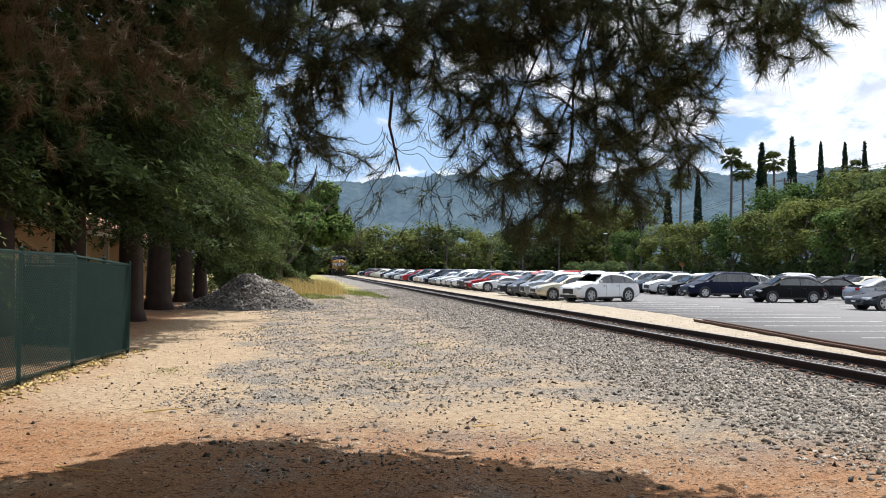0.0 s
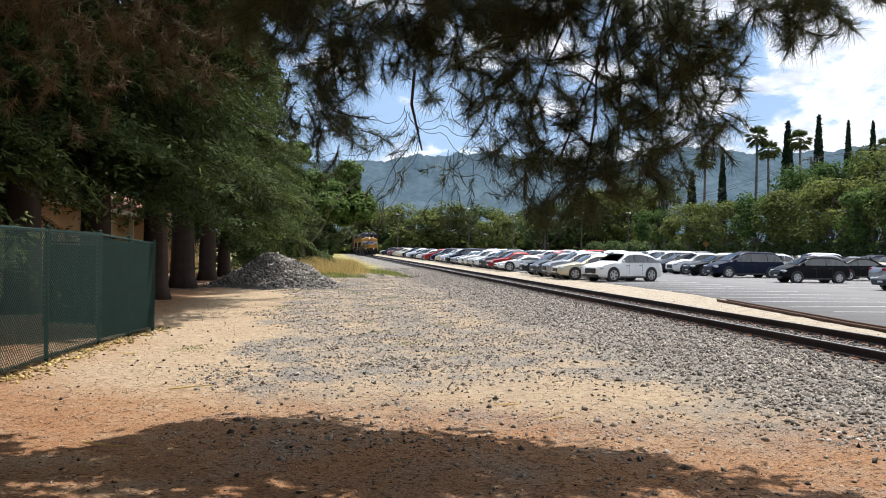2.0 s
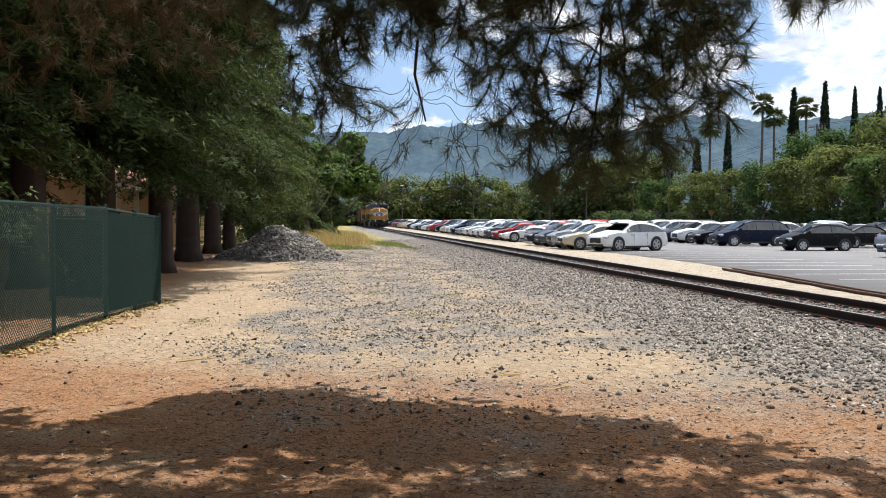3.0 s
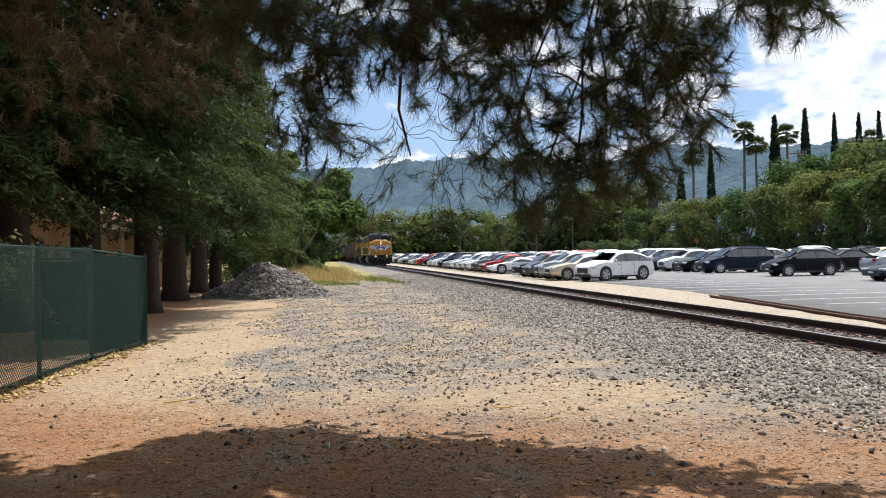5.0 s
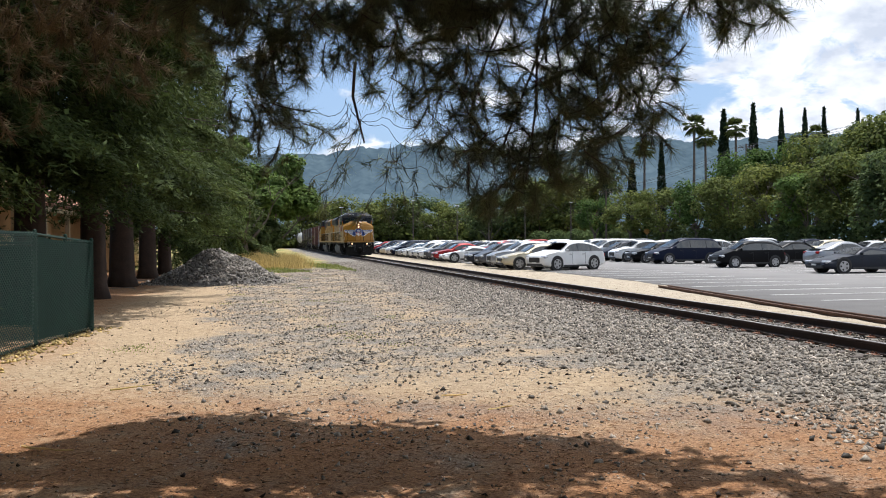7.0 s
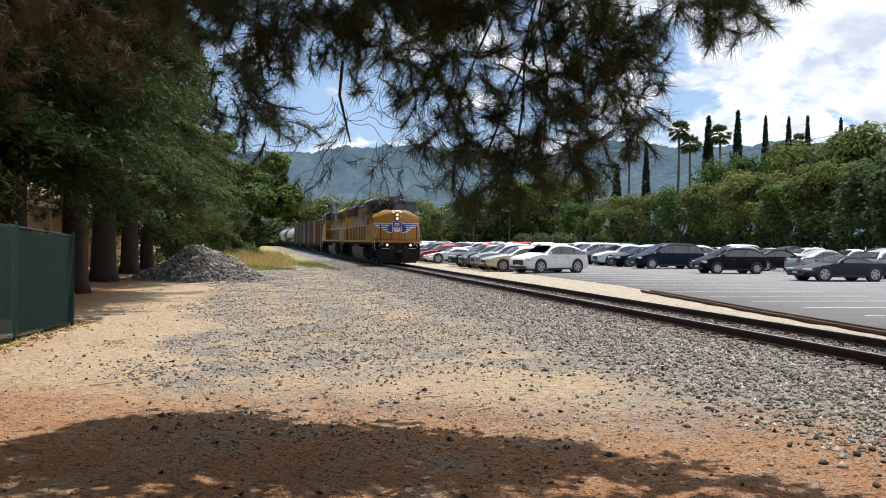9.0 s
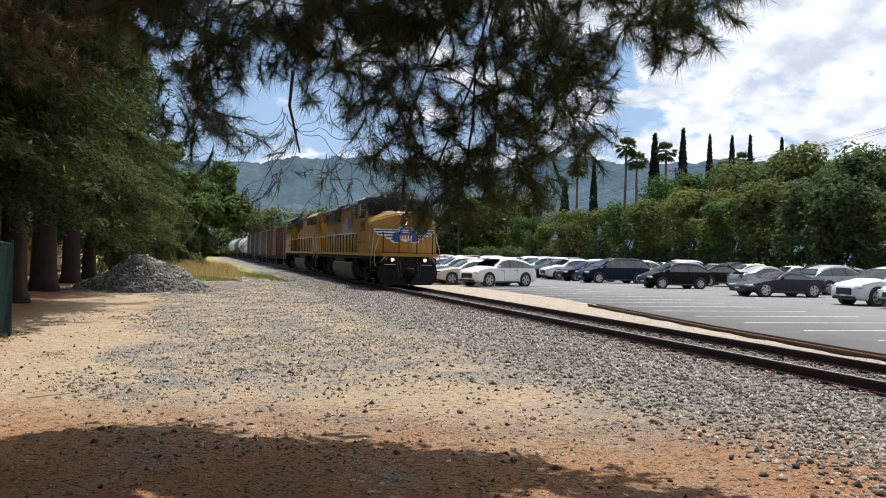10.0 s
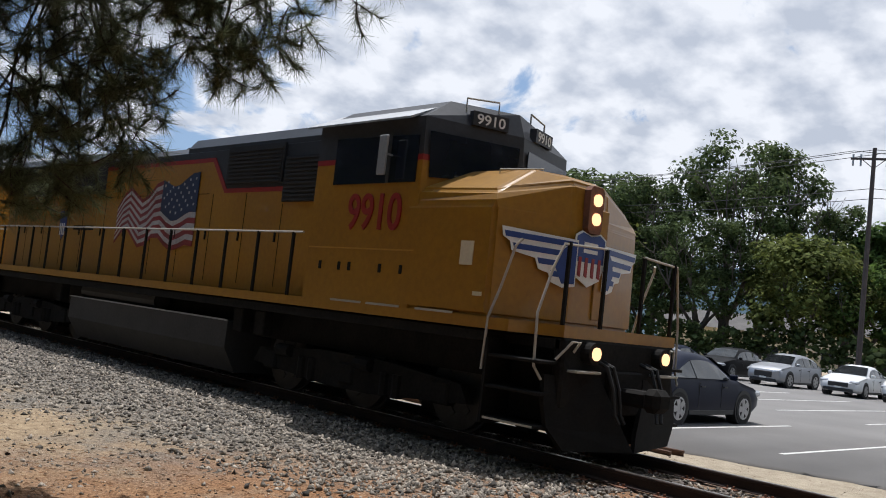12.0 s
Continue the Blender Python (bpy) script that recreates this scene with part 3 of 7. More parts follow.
def broadleaf(name, label, height, radius, trunk_h, leaf, n, mat, seed, bark="grey_bark", squash=0.8, lobes=14, open_=0.0, lobe=(0.22, 0.46)):
    """Street tree: trunk, forking limbs and a lobed crown of separate leaves."""
    rnd, r = random.Random(seed), np.random.default_rng(seed)
    root = thing(name, label, "tree")
    bm = NB()
    tips = []
    tr = height * 0.018 + 0.05
    tube(bm, (0, 0, -0.1), (0, 0, trunk_h), tr * 1.3, tr, n=8)
    for k in range(5):
        a = k * 1.257 + rnd.uniform(-0.4, 0.4)
        tips += limb_mesh(bm, (0, 0, trunk_h * rnd.uniform(0.8, 1.0)), (math.cos(a) * 0.8, math.sin(a) * 0.8, rnd.uniform(0.8, 1.6)), (height - trunk_h) * 0.45, tr * 0.6, 2, 0, rnd)
    part("trunk", bm, M[bark], root)
    cz, hz = (height + trunk_h) / 2, (height - trunk_h) / 2
    cs = []
    for i in range(lobes):
        a, u = rnd.uniform(0, 6.28), rnd.uniform(-0.75, 0.8)
        rr = radius * math.sqrt(max(0.05, 1 - u * u)) * rnd.uniform(0.45, 0.75)
        cs.append((rr * math.cos(a) * 1.15, rr * math.sin(a) * 1.15, cz + u * hz * 0.95, radius * rnd.uniform(*lobe)))
    pts, looks = [], []
    per = n // lobes
    for x, y, z, q in cs:
        d = r.normal(size=(per, 3))
        d /= np.linalg.norm(d, axis=1, keepdims=True)
        # clusters within a lobe leave gaps
        d *= (q * r.uniform(0.25, 1.12, per) ** 0.6)[:, None]
        d[:, 2] *= squash
        g = np.sin(d[:, 0] * 5.1 / q + x) * np.sin(d[:, 1] * 4.7 / q + y) * np.sin(d[:, 2] * 5.5 / q + z)
        keep = g > -0.25 + open_
        pts.append(d[keep] + (x, y, z))
        looks.append(d[keep] / q * 0.9 + (0, 0, 0.75) + r.normal(0, 0.42, (int(keep.sum()), 3)))
    v, f = leaf_cloud(np.concatenate(pts), leaf, r=r, face=np.concatenate(looks))
    from_arrays("crown", v, f, mat, root)
    return root


def redwood(name, height, radius, trunk_r, low, seed, n=800, taper=0.6, shade_canopy=None):
    """Tall conifer: fluted trunk, tiers of drooping sprays with flat needles."""
    rnd, r = random.Random(seed), np.random.default_rng(seed)
    root = thing(name, "tall dark green redwood with drooping sprays and a brown trunk", "tree", group="row of redwoods")
    bm = NB()
    rings = []
    for z, k in ((-0.1, 1.5), (0.4, 1.12), (2.0, 1.0), (height * 0.5, 0.6), (height * 0.96, 0.06)):
        rings.append([(trunk_r * k * (1 + 0.1 * math.sin(5 * a)) * math.cos(a), trunk_r * k * (1 + 0.1 * math.sin(5 * a)) * math.sin(a), z) for a in [i * 6.283 / 14 for i in range(14)]])
    loft(bm, rings)
    # dead stubs and bare lower branches
    for i in range(34):
        z = low + (height * 0.9 - low) * (i / 34)
        a = rnd.uniform(0, 6.28)
        ln = radius * (1 - (z - low) / (height - low)) ** 0.7 * 0.8
        tube(bm, (0, 0, z), (math.cos(a) * ln, math.sin(a) * ln, z - 0.12 * ln), 0.05, 0.015, n=4)
    part("trunk", bm, M["bark"], root, smooth=True)
    # boughs in tiers, each carrying a row of sprays
    nb = max(40, n // 30)
    bz = low + (height - low) * r.uniform(0, 1, nb) ** 1.45
    ba = r.uniform(0, 6.283, nb)
    bl = radius * np.clip(1.03 - (bz - low) / (height - low), 0.03, 1) ** taper * r.uniform(0.72, 1.12, nb)
    pick = r.integers(0, nb, n)
    s = r.uniform(0.18, 1.0, n) ** 0.7
    a = ba[pick] + r.normal(0, 0.16, n) * s
    rr = bl[pick] * s
    c = np.stack([rr * np.cos(a), rr * np.sin(a), bz[pick] - 0.34 * rr * s + 0.10 * r.normal(size=n)], -1)
    # each spray: needles along a hanging line pointing outwards
    k = 32
    t = r.uniform(-1, 1, (n, k))
    out = np.stack([np.cos(a), np.sin(a), np.full(n, -0.45)], -1)
    sidev = np.stack([-np.sin(a), np.cos(a), np.zeros(n)], -1)
    ln = (0.30 + 0.5 * r.uniform(0, 1, n))[:, None, None]
    p = c[:, None] + out[:, None] * t[..., None] * ln + sidev[:, None] * (r.normal(0, 0.28, (n, k)) * (1.1 - np.abs(t)))[..., None] * ln * 1.2
    p[..., 2] += r.normal(0, 0.06, (n, k)) - 0.12 * t ** 2
    look_up = np.repeat(np.stack([0.45 * np.cos(a), 0.45 * np.sin(a), np.full(n, 1.0)], -1), k, 0) + r.normal(0, 0.38, (n * k, 3))
    v, f = leaf_cloud(p.reshape(-1, 3), 0.056, flat=0.35, long=3.5, r=r, face=look_up)
    # dense inner growth about the trunk
    m = 8000
    z = low + 0.6 + (height - low) * 0.9 * r.uniform(0, 1, m) ** 1.3
    a = r.uniform(0, 6.283, m)
    rr = radius * np.clip(1.0 - (z - low) / (height - low), 0.05, 1) ** taper * r.uniform(0.08, 0.6, m)
    v2, f2 = leaf_cloud(np.stack([rr * np.cos(a), rr * np.sin(a), z - 0.3 * rr], -1), 0.13, flat=0.5, long=2.6, r=r, face=np.stack([np.cos(a), np.sin(a), np.full(m, 0.9)], -1) + r.normal(0, 0.5, (m, 3)))
    v, f = np.concatenate([v, v2]), np.concatenate([f, f2 + len(v)])
    # unseen upper canopy of larger leaves, added to keep the lower boughs in shade
    if shade_canopy:
        z0, reach, m = shade_canopy
        z, a = z0 + (height * 0.97 - z0) * r.uniform(0, 1, m), r.uniform(0, 6.283, m)
        rr = radius * reach * np.clip(1.05 - (z - z0) / (height - z0), 0.05, 1) ** 0.4 * np.sqrt(r.uniform(0, 1, m))
        v2, f2 = leaf_cloud(np.stack([rr * np.cos(a), rr * np.sin(a), z], -1), 0.34, flat=0.5, long=2.2, r=r, face=np.stack([0.5 * np.cos(a), 0.5 * np.sin(a), np.full(m, 1.0)], -1) + r.normal(0, 0.4, (m, 3)))
        v, f = np.concatenate([v, v2]), np.concatenate([f, f2 + len(v)])
    from_arrays("crown", v, f, M["redwood_leaf"], root)
    return root


def cypress(name, height, radius, seed):
    r = np.random.default_rng(seed)
    root = thing(name, "slender dark column-shaped Italian cypress", "tree", group="row of cypresses")
    bm = NB()
    tube(bm, (0, 0, -0.1), (0, 0, height * 0.9), 0.25, 0.05, n=6)
    part("trunk", bm, M["grey_bark"], root)
    n = 2600
    z, a = height * r.uniform(0.02, 1, n), r.uniform(0, 6.28, n)
    u = z / height
    rr = radius * np.clip(np.minimum(u * 5 + 0.3, 1) * (1 - u ** 2.2) ** 0.7, 0.02, 1) * r.uniform(0.55, 1.08, n)
    v, f = leaf_cloud(np.stack([rr * np.cos(a), rr * np.sin(a), z], -1), 0.34, flat=2.5, long=2.4, r=r)
    from_arrays("crown", v, f, M["cypress_leaf"], root)
    return root


def palm(name, height, seed):
    rnd = random.Random(seed)
    root = thing(name, "tall fan palm with a thin bare trunk", "palm", group="fan palms")
    bm = NB()
    p = Vector((0, 0, -0.1))
    for i in range(6):
        q = Vector((0.5 * math.sin(i * 0.3 + seed) * i / 6, 0.2 * i / 6, height * (i + 1) / 6))
        tube(bm, p, q, 0.3 - 0.02 * i, 0.28 - 0.02 * i, n=8)
        p = q
    part("trunk", bm, M["grey_bark"], root)
    r = np.random.default_rng(seed)
    pts, V, F = [], [], []
    for i in range(58):
        a, e = rnd.uniform(0, 6.28), rnd.uniform(-1.1, 1.4)
        d = np.array([math.cos(a) * math.cos(e), math.sin(a) * math.cos(e), math.sin(e)])
        stem, fan = rnd.uniform(0.8, 1.3), rnd.uniform(0.9, 1.35)
        base = np.array(p) + d * stem
        sd = np.cross(d, (0, 0, 1))
        sd /= np.linalg.norm(sd) + 1e-6
        w = len(V)
        V += [np.array(p), np.array(p) + sd * 0.05, base + sd * 0.04, base]
        F += [(w, w + 1, w + 2), (w, w + 2, w + 3)]
        for k in range(9):
            b = (k - 4) * 0.3
            dd = d * math.cos(b) + sd * math.sin(b)
            tip = base + dd * fan + np.array([0, 0, -0.2 * abs(b) - 0.25])
            w = len(V)
            V += [base, base + dd * fan * 0.5 + sd * 0.035, tip, base + dd * fan * 0.5 - sd * 0.035]
            F += [(w, w + 1, w + 2), (w, w + 2, w + 3)]
    from_arrays("frond_crown", V, F, M["palm_leaf"], root)
    return root


def make_trees():
    # redwoods beside the yard
    spots = [(-9.6, 17.5, 22, 5.2, 0.35, 3.2), (-7.2, 23.0, 24, 5.2, 0.40, 4.7), (-5.2, 29.4, 23, 4.6, 0.36, 4.4), (-5.5, 37.2, 24, 4.7, 0.44, 4.1), (-5.5, 45.2, 23, 4.5, 0.38, 3.4), (-5.2, 50.0, 22, 4.6, 0.32, 3.1), (-4.6, 58.0, 19, 4.4, 0.3, 1.4), (-3.7, 66.0, 16.5, 4.4, 0.3, 1.0), (-11.5, 28.0, 22, 4.8, 0.4, 3.0), (-14.0, 21.0, 23, 5.0, 0.4, 3.0), (-6.5, 27.2, 23, 4.0, 0.42, 3.6)]
    for i, (x, y, h, rad, tr, low) in enumerate(spots):
        t = redwood("redwood_tree", h, rad, tr, low, 11 + i, (2500, 4200, 3300, 2700, 1900, 1700, 1700, 1500, 1100, 1000, 2000)[i], (0.2, 0.25, 0.4, 0.5, 0.55, 0.6, 0.6, 0.6, 0.3, 0.2, 0.3)[i], ((9, 1.12, 7000), (10, 1.15, 8000), (13, 0.6, 2500), None, None, None, None, None, (12, 1.1, 6000), (10, 1.1, 6000), (10.5, 1.2, 7000))[i])
        t.matrix_basis = pose(x, y, 0)
    t = broadleaf("broadleaf_tree", "light green broadleaf tree behind the redwoods", 11.0, 3.2, 1.5, 0.26, 15000, M["oak_leaf"], 40)
    t.matrix_basis = pose(-1.5, 78, 0)
    t = broadleaf("round_oak", "rounded bushy green oak at the bend of the yard", 10.4, 4.9, 0.4, 0.26, 26000, M["oak_leaf"], 41, lobes=20)
    t.matrix_basis = pose(0.25, 87, 0)
    t = broadleaf("oak_shrub", "low green shrub beside the track", 5.0, 2.8, 0.2, 0.24, 9000, M["dark_leaf"], 42)
    t.matrix_basis = pose(-2.6, 80.5, 0)
    for x, y, s in ((-0.6, 82.5, 0.85), (0.1, 85.0, 0.7), (-0.9, 79.0, 0.55)):
        c = copy_thing(t, pose(x, y, 0, 0, 0, x * 90))
        c.scale = (s, s, s)
    # trees beyond the parking lot
    lib = [broadleaf("street_tree", "leafy green street tree beyond the parking lot", 12, 5.0, 3.3, 0.27, 9000, M["ash_leaf"], 50, lobes=26),
           broadleaf("street_tree", "leafy green street tree beyond the parking lot", 12, 4.4, 3.4, 0.26, 9000, M["oak_leaf"], 51, lobes=24),
           broadleaf("shade_tree", "dense dark green shade tree beyond the parking lot", 12, 5.4, 2.8, 0.28, 10000, M["dark_leaf"], 52, lobes=28),
           broadleaf("airy_tree", "tall airy green tree with open branches", 12, 4.4, 2.4, 0.15, 15000, M["dark_leaf"], 53, lobes=64, open_=0.12, lobe=(0.12, 0.25)),
           broadleaf("belt_tree", "distant green tree in the belt behind the lot", 12, 5.2, 1.2, 0.36, 4600, M["ash_leaf"], 54, lobes=22),
           broadleaf("belt_tree", "distant dark green tree in the belt behind the lot", 12, 5.2, 1.2, 0.36, 4600, M["dark_leaf"], 55, lobes=22)]
    used = set()

    def place(kind, az, dist, top, wide=1.0):
        """top: height of the crown; az: bearing from the track's direction, to the right."""
        a = radians(az)
        m = pose(dist * math.sin(a), dist * math.cos(a), 0, 0, 0, random.uniform(0, 360))
        src = lib[kind]
        if kind not in used:
            used.add(kind)
            src.matrix_basis = m
            t = src
        else:
            t = copy_thing(src, m)
        s = top * 1.06 / 12
        t.scale = (s * wide, s * wide, s)
    # front row of small trees along the far edge of the lot, then taller ones behind
    front = [(21.0, 168, 9, 1), (23.2, 158, 9.5, 0), (25.2, 150, 9.5, 0), (27.2, 140, 10, 1), (29.3, 132, 10, 0), (31.4, 125, 11, 0), (33.6, 118, 9.5, 1), (36.0, 112, 11, 0), (38.5, 106, 11.5, 2), (41.3, 100, 12.5, 2), (44.6, 95, 9.5, 0), (47.5, 91, 9.5, 1), (50.6, 86, 11.5, 2), (54.0, 82, 11, 0), (57.0, 80, 11.5, 3), (60.5, 76, 12, 3), (66.5, 73, 10, 0), (70.0, 72, 8.5, 1), (73.5, 72, 9, 0), (77, 72, 9, 2)]
    for az, d, h, k in front:
        place(k, az, d, h, 1.15)
    behind = [(29.5, 150, 14.5, 1), (31.8, 142, 15, 1), (34.3, 134, 15.5, 0), (36.4, 128, 16, 2), (38.6, 122, 16, 0), (40.6, 116, 14.5, 2), (42.6, 112, 16.5, 3), (45.4, 108, 15, 3), (47.4, 102, 15.5, 1), (49.4, 94, 18.5, 2), (51.6, 92, 19, 2), (53.3, 92, 18.0, 3), (55.2, 90, 15.5, 3), (57.7, 86, 17.5, 3), (62.0, 82, 20.0, 3), (64.0, 84, 18.5, 3), (68.8, 86, 15.0, 3), (71.0, 84, 13, 1), (75, 84, 13, 0)]
    for az, d, h, k in behind:
        place(k, az, d, h, 0.95)
    # the belt of trees at the end of the lot
    for i, az in enumerate(np.arange(3.4, 21.6, 0.78)):
        top = 11.5 + 2.2 * math.sin(i * 2.3) + (7 if 17.0 < az < 20.6 else 0)
        place((4, 4, 5, 4, 5)[i % 5], float(az), 245 + 18 * math.sin(i * 1.7), top, 1.25)
    for i, az in enumerate((-2.5, -1.0, 0.6, 2.0, 3.2)):
        place((5, 4)[i % 2], az, 215 + 9 * i, 12 + i % 2, 1.2)
    # unseen trees added behind and beside the viewer, to darken reflections and sky fill
    for i, az in enumerate((108, 124, 140, 156, 172, 188, 204, 220, 236, 252, 266, 280, 294)):
        place((2, 1)[i % 2], az, 24 + 5 * (i % 3), 15 + i % 4, 1.35)
    # cypresses and palms on the skyline
    c = cypress("cypress_tree", 24, 1.15, 60)
    rows = [(28.8, 168, 24.6, 1.15), (30.5, 168, 25.5, 1.0), (32.1, 170, 24.6, 0.8), (33.4, 170, 24.3, 0.8), (34.45, 170, 24.4, 0.75), (36.25, 172, 24.0, 0.8), (25.1, 172, 20.0, 0.8), (21.6, 175, 15, 0.9), (23.3, 172, 16.5, 1.0)]
    for i, (az, d, h, w) in enumerate(rows):
        m = pose(d * math.sin(radians(az)), d * math.cos(radians(az)), 0, 0, 0, i * 50)
        t = c if i == 0 else copy_thing(c, m)
        t.matrix_basis = m
        t.scale = (w, w, h / 24)
    p = palm("fan_palm", 20, 70)
    for i, (az, d, h) in enumerate([(27.0, 165, 22.0), (27.8, 165, 19.6), (29.6, 166, 21.2), (24.05, 168, 18.2), (32.75, 172, 18.6), (34.05, 172, 20.2)]):
        m = pose(d * math.sin(radians(az)), d * math.cos(radians(az)), 0, 0, 0, i * 77)
        t = p if i == 0 else copy_thing(p, m)
        t.matrix_basis = m
        t.scale = (1, 1, h / 20)


def make_hedges():
    n = 30000
    y = rng.uniform(-30, 210, n)
    h = 3.3 + 0.4 * np.sin(y * 0.5) + 0.3 * np.sin(y * 1.9)
    v, f = leaf_cloud(np.stack([64.5 + rng.normal(0, 0.55, n), y, h * rng.uniform(0, 1, n) ** 0.6], -1), 0.34)
    ob = from_arrays("hedge", v, f, M["dark_leaf"])
    tagged(ob, "clipped dark green hedge along the lot's far side", "hedge", kind="stuff")
    n = 22000
    az = rng.uniform(-6, 23, n)
    d = 238 + rng.normal(0, 5, n)
    z = 3.2 * rng.uniform(0, 1, n) ** 0.6 * (1 + 0.4 * np.sin(az * 3))
    v, f = leaf_cloud(np.stack([d * np.sin(np.radians(az)), d * np.cos(np.radians(az)), z], -1), 0.8)
    ob = from_arrays("far_shrubs", v, f, M["ash_leaf"])
    tagged(ob, "green shrubs under the far belt of trees", "shrubs", kind="stuff")


def blades(name, label, x, y, h, mat):
    n = len(x)
    a = rng.uniform(0, 6.28, n)
    w = 0.010 + 0.006 * rng.uniform(0, 1, n)
    p = np.stack([x, y, ground_height(x, y) - 0.01], -1)
    e = np.stack([np.cos(a) * w, np.sin(a) * w, np.zeros(n)], -1)
    lean = np.stack([rng.normal(0, 0.28, n) * h, rng.normal(0, 0.28, n) * h, h], -1)
    v = np.stack([p - e, p + e, p + lean], 1).reshape(-1, 3)
    ob = from_arrays(name, v, np.arange(3 * n).reshape(-1, 3), mat)
    return tagged(ob, label, "grass", kind="stuff")


def make_grass():
    n = 26000
    gx, gy = rng.uniform(-3.2, 2.4, 90), rng.uniform(58, 80, 90)
    i = rng.integers(0, 90, n)
    x, y = gx[i] + rng.normal(0, 0.55, n), gy[i] + rng.normal(0, 0.8, n)
    k = x < 5.0
    x, y, i = x[k], y[k], i[k]
    wide = rng.uniform(0.4, 1.15, len(x)) * rng.uniform(0.45, 1.0, 90)[i]
    blades("dry_grass", "tall dry straw-coloured grass beside the trees", x, y, wide, M["straw"])
    n = 14000
    x, y = rng.uniform(-1.5, 5.2, n), rng.uniform(50, 72, n)
    k = np.sin(x * 1.2 + y * 0.25) > -0.1
    blades("green_grass", "short green grass on the gravel edge", x[k], y[k], rng.uniform(0.08, 0.2, k.sum()), M["grass"])
    cx, cy = rng.uniform(-1.5, 3.0, 26), rng.uniform(13, 45, 26)
    cx[:2], cy[:2] = (-2.1, -1.0), (15.2, 25.5)
    i = rng.integers(0, 26, 5200)
    i[:160] = 0
    blades("weed_tufts", "low green weed tufts in the dirt", cx[i] + rng.normal(0, 0.22, 5200), cy[i] + rng.normal(0, 0.3, 5200), rng.uniform(0.01, 0.035, 5200), M["grass"])


def make_hills():
    """Wooded ridge beyond the town, in two ranges."""
    for name, d0, tops, seed in (("far_hill", 3300, [(-60, 4.6), (-30, 5.0), (0, 5.42), (5, 5.85), (12, 5.95), (20, 5.5), (23, 6.3), (27, 6.2), (33, 6.1), (45, 5.5), (70, 4.5), (110, 3.0)], 1), ("near_hill", 2300, [(-60, 2.0), (-20, 2.2), (0, 2.4), (6, 3.2), (12, 3.0), (20, 3.6), (26, 4.6), (33, 4.3), (50, 3.4), (110, 2.0)], 2)):
        az = np.arange(-70, 111, 0.18)
        top = np.interp(az, [t[0] for t in tops], [t[1] for t in tops])
        r = np.random.default_rng(seed)
        bumps = sum(0.16 / (k + 1) * np.sin(az * (0.5 + k * 0.9) + r.uniform(0, 6)) for k in range(6)) + r.normal(0, 0.022, len(az))
        rows = 26
        V = []
        for i in range(rows):
            u = i / (rows - 1)
            d = d0 * (0.72 + 0.28 * u)
            el = (top + bumps) * (u ** 0.8) * (1 + 0.05 * np.sin(az * 1.3 + 6 * u) * (1 - u)) - 0.5 * (1 - u)
            zz = 1.7 + d * np.tan(np.radians(el)) + r.normal(0, 4.0, len(az)) * (1 - 0.6 * u)
            V.append(np.stack([d * np.sin(np.radians(az)), d * np.cos(np.radians(az)), zz], -1))
        n = len(az)
        i, j = np.meshgrid(np.arange(rows - 1), np.arange(n - 1), indexing="ij")
        a = (i * n + j).ravel()
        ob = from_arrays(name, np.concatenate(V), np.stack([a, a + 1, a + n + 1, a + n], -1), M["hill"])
        tagged(ob, "wooded hills on the horizon with blue haze in their colour", "hill", kind="structure")


# ---------- the pine overhead ----------
PINE = [(0.12, 6.43, 2.66, 0.31, 0.27, 1.0), (-0.13, 6.37, 3.0, 0.25, 0.41, 0.5), (0.15, 6.35, 3.09, 0.29, 0.33, 0.5), (-0.25, 6.27, 3.41, 0.29, 0.25, 0.8), (0.46, 6.29, 3.29, 0.37, 0.33, 1.0), (0.9, 6.26, 3.23, 0.41, 0.37, 1.0), (0.79, 6.34, 2.91, 0.25, 0.21, 0.5), (1.35, 6.22, 3.04, 0.41, 0.49, 1.0), (1.49, 6.28, 2.52, 0.29, 0.37, 0.6), (1.73, 6.24, 2.32, 0.33, 0.29, 1.0), (2.01, 6.08, 2.84, 0.33, 0.49, 1.0), (2.11, 6.11, 2.4, 0.37, 0.31, 1.1), (1.89, 6.21, 2.1, 0.25, 0.14, 0.8)]
PINE += [(2.41, 5.91, 2.94, 0.33, 0.37, 1.0), (2.62, 5.87, 2.65, 0.25, 0.23, 1.0), (2.4, 6.0, 2.44, 0.25, 0.21, 1.0), (1.43, 6.09, 3.49, 0.62, 0.25, 1.0), (2.18, 5.87, 3.44, 0.57, 0.25, 1.0), (2.97, 5.54, 3.35, 0.41, 0.23, 1.0), (3.3, 5.35, 3.37, 0.25, 0.16, 1.0), (2.67, 5.68, 3.41, 0.25, 0.21, 0.7)]
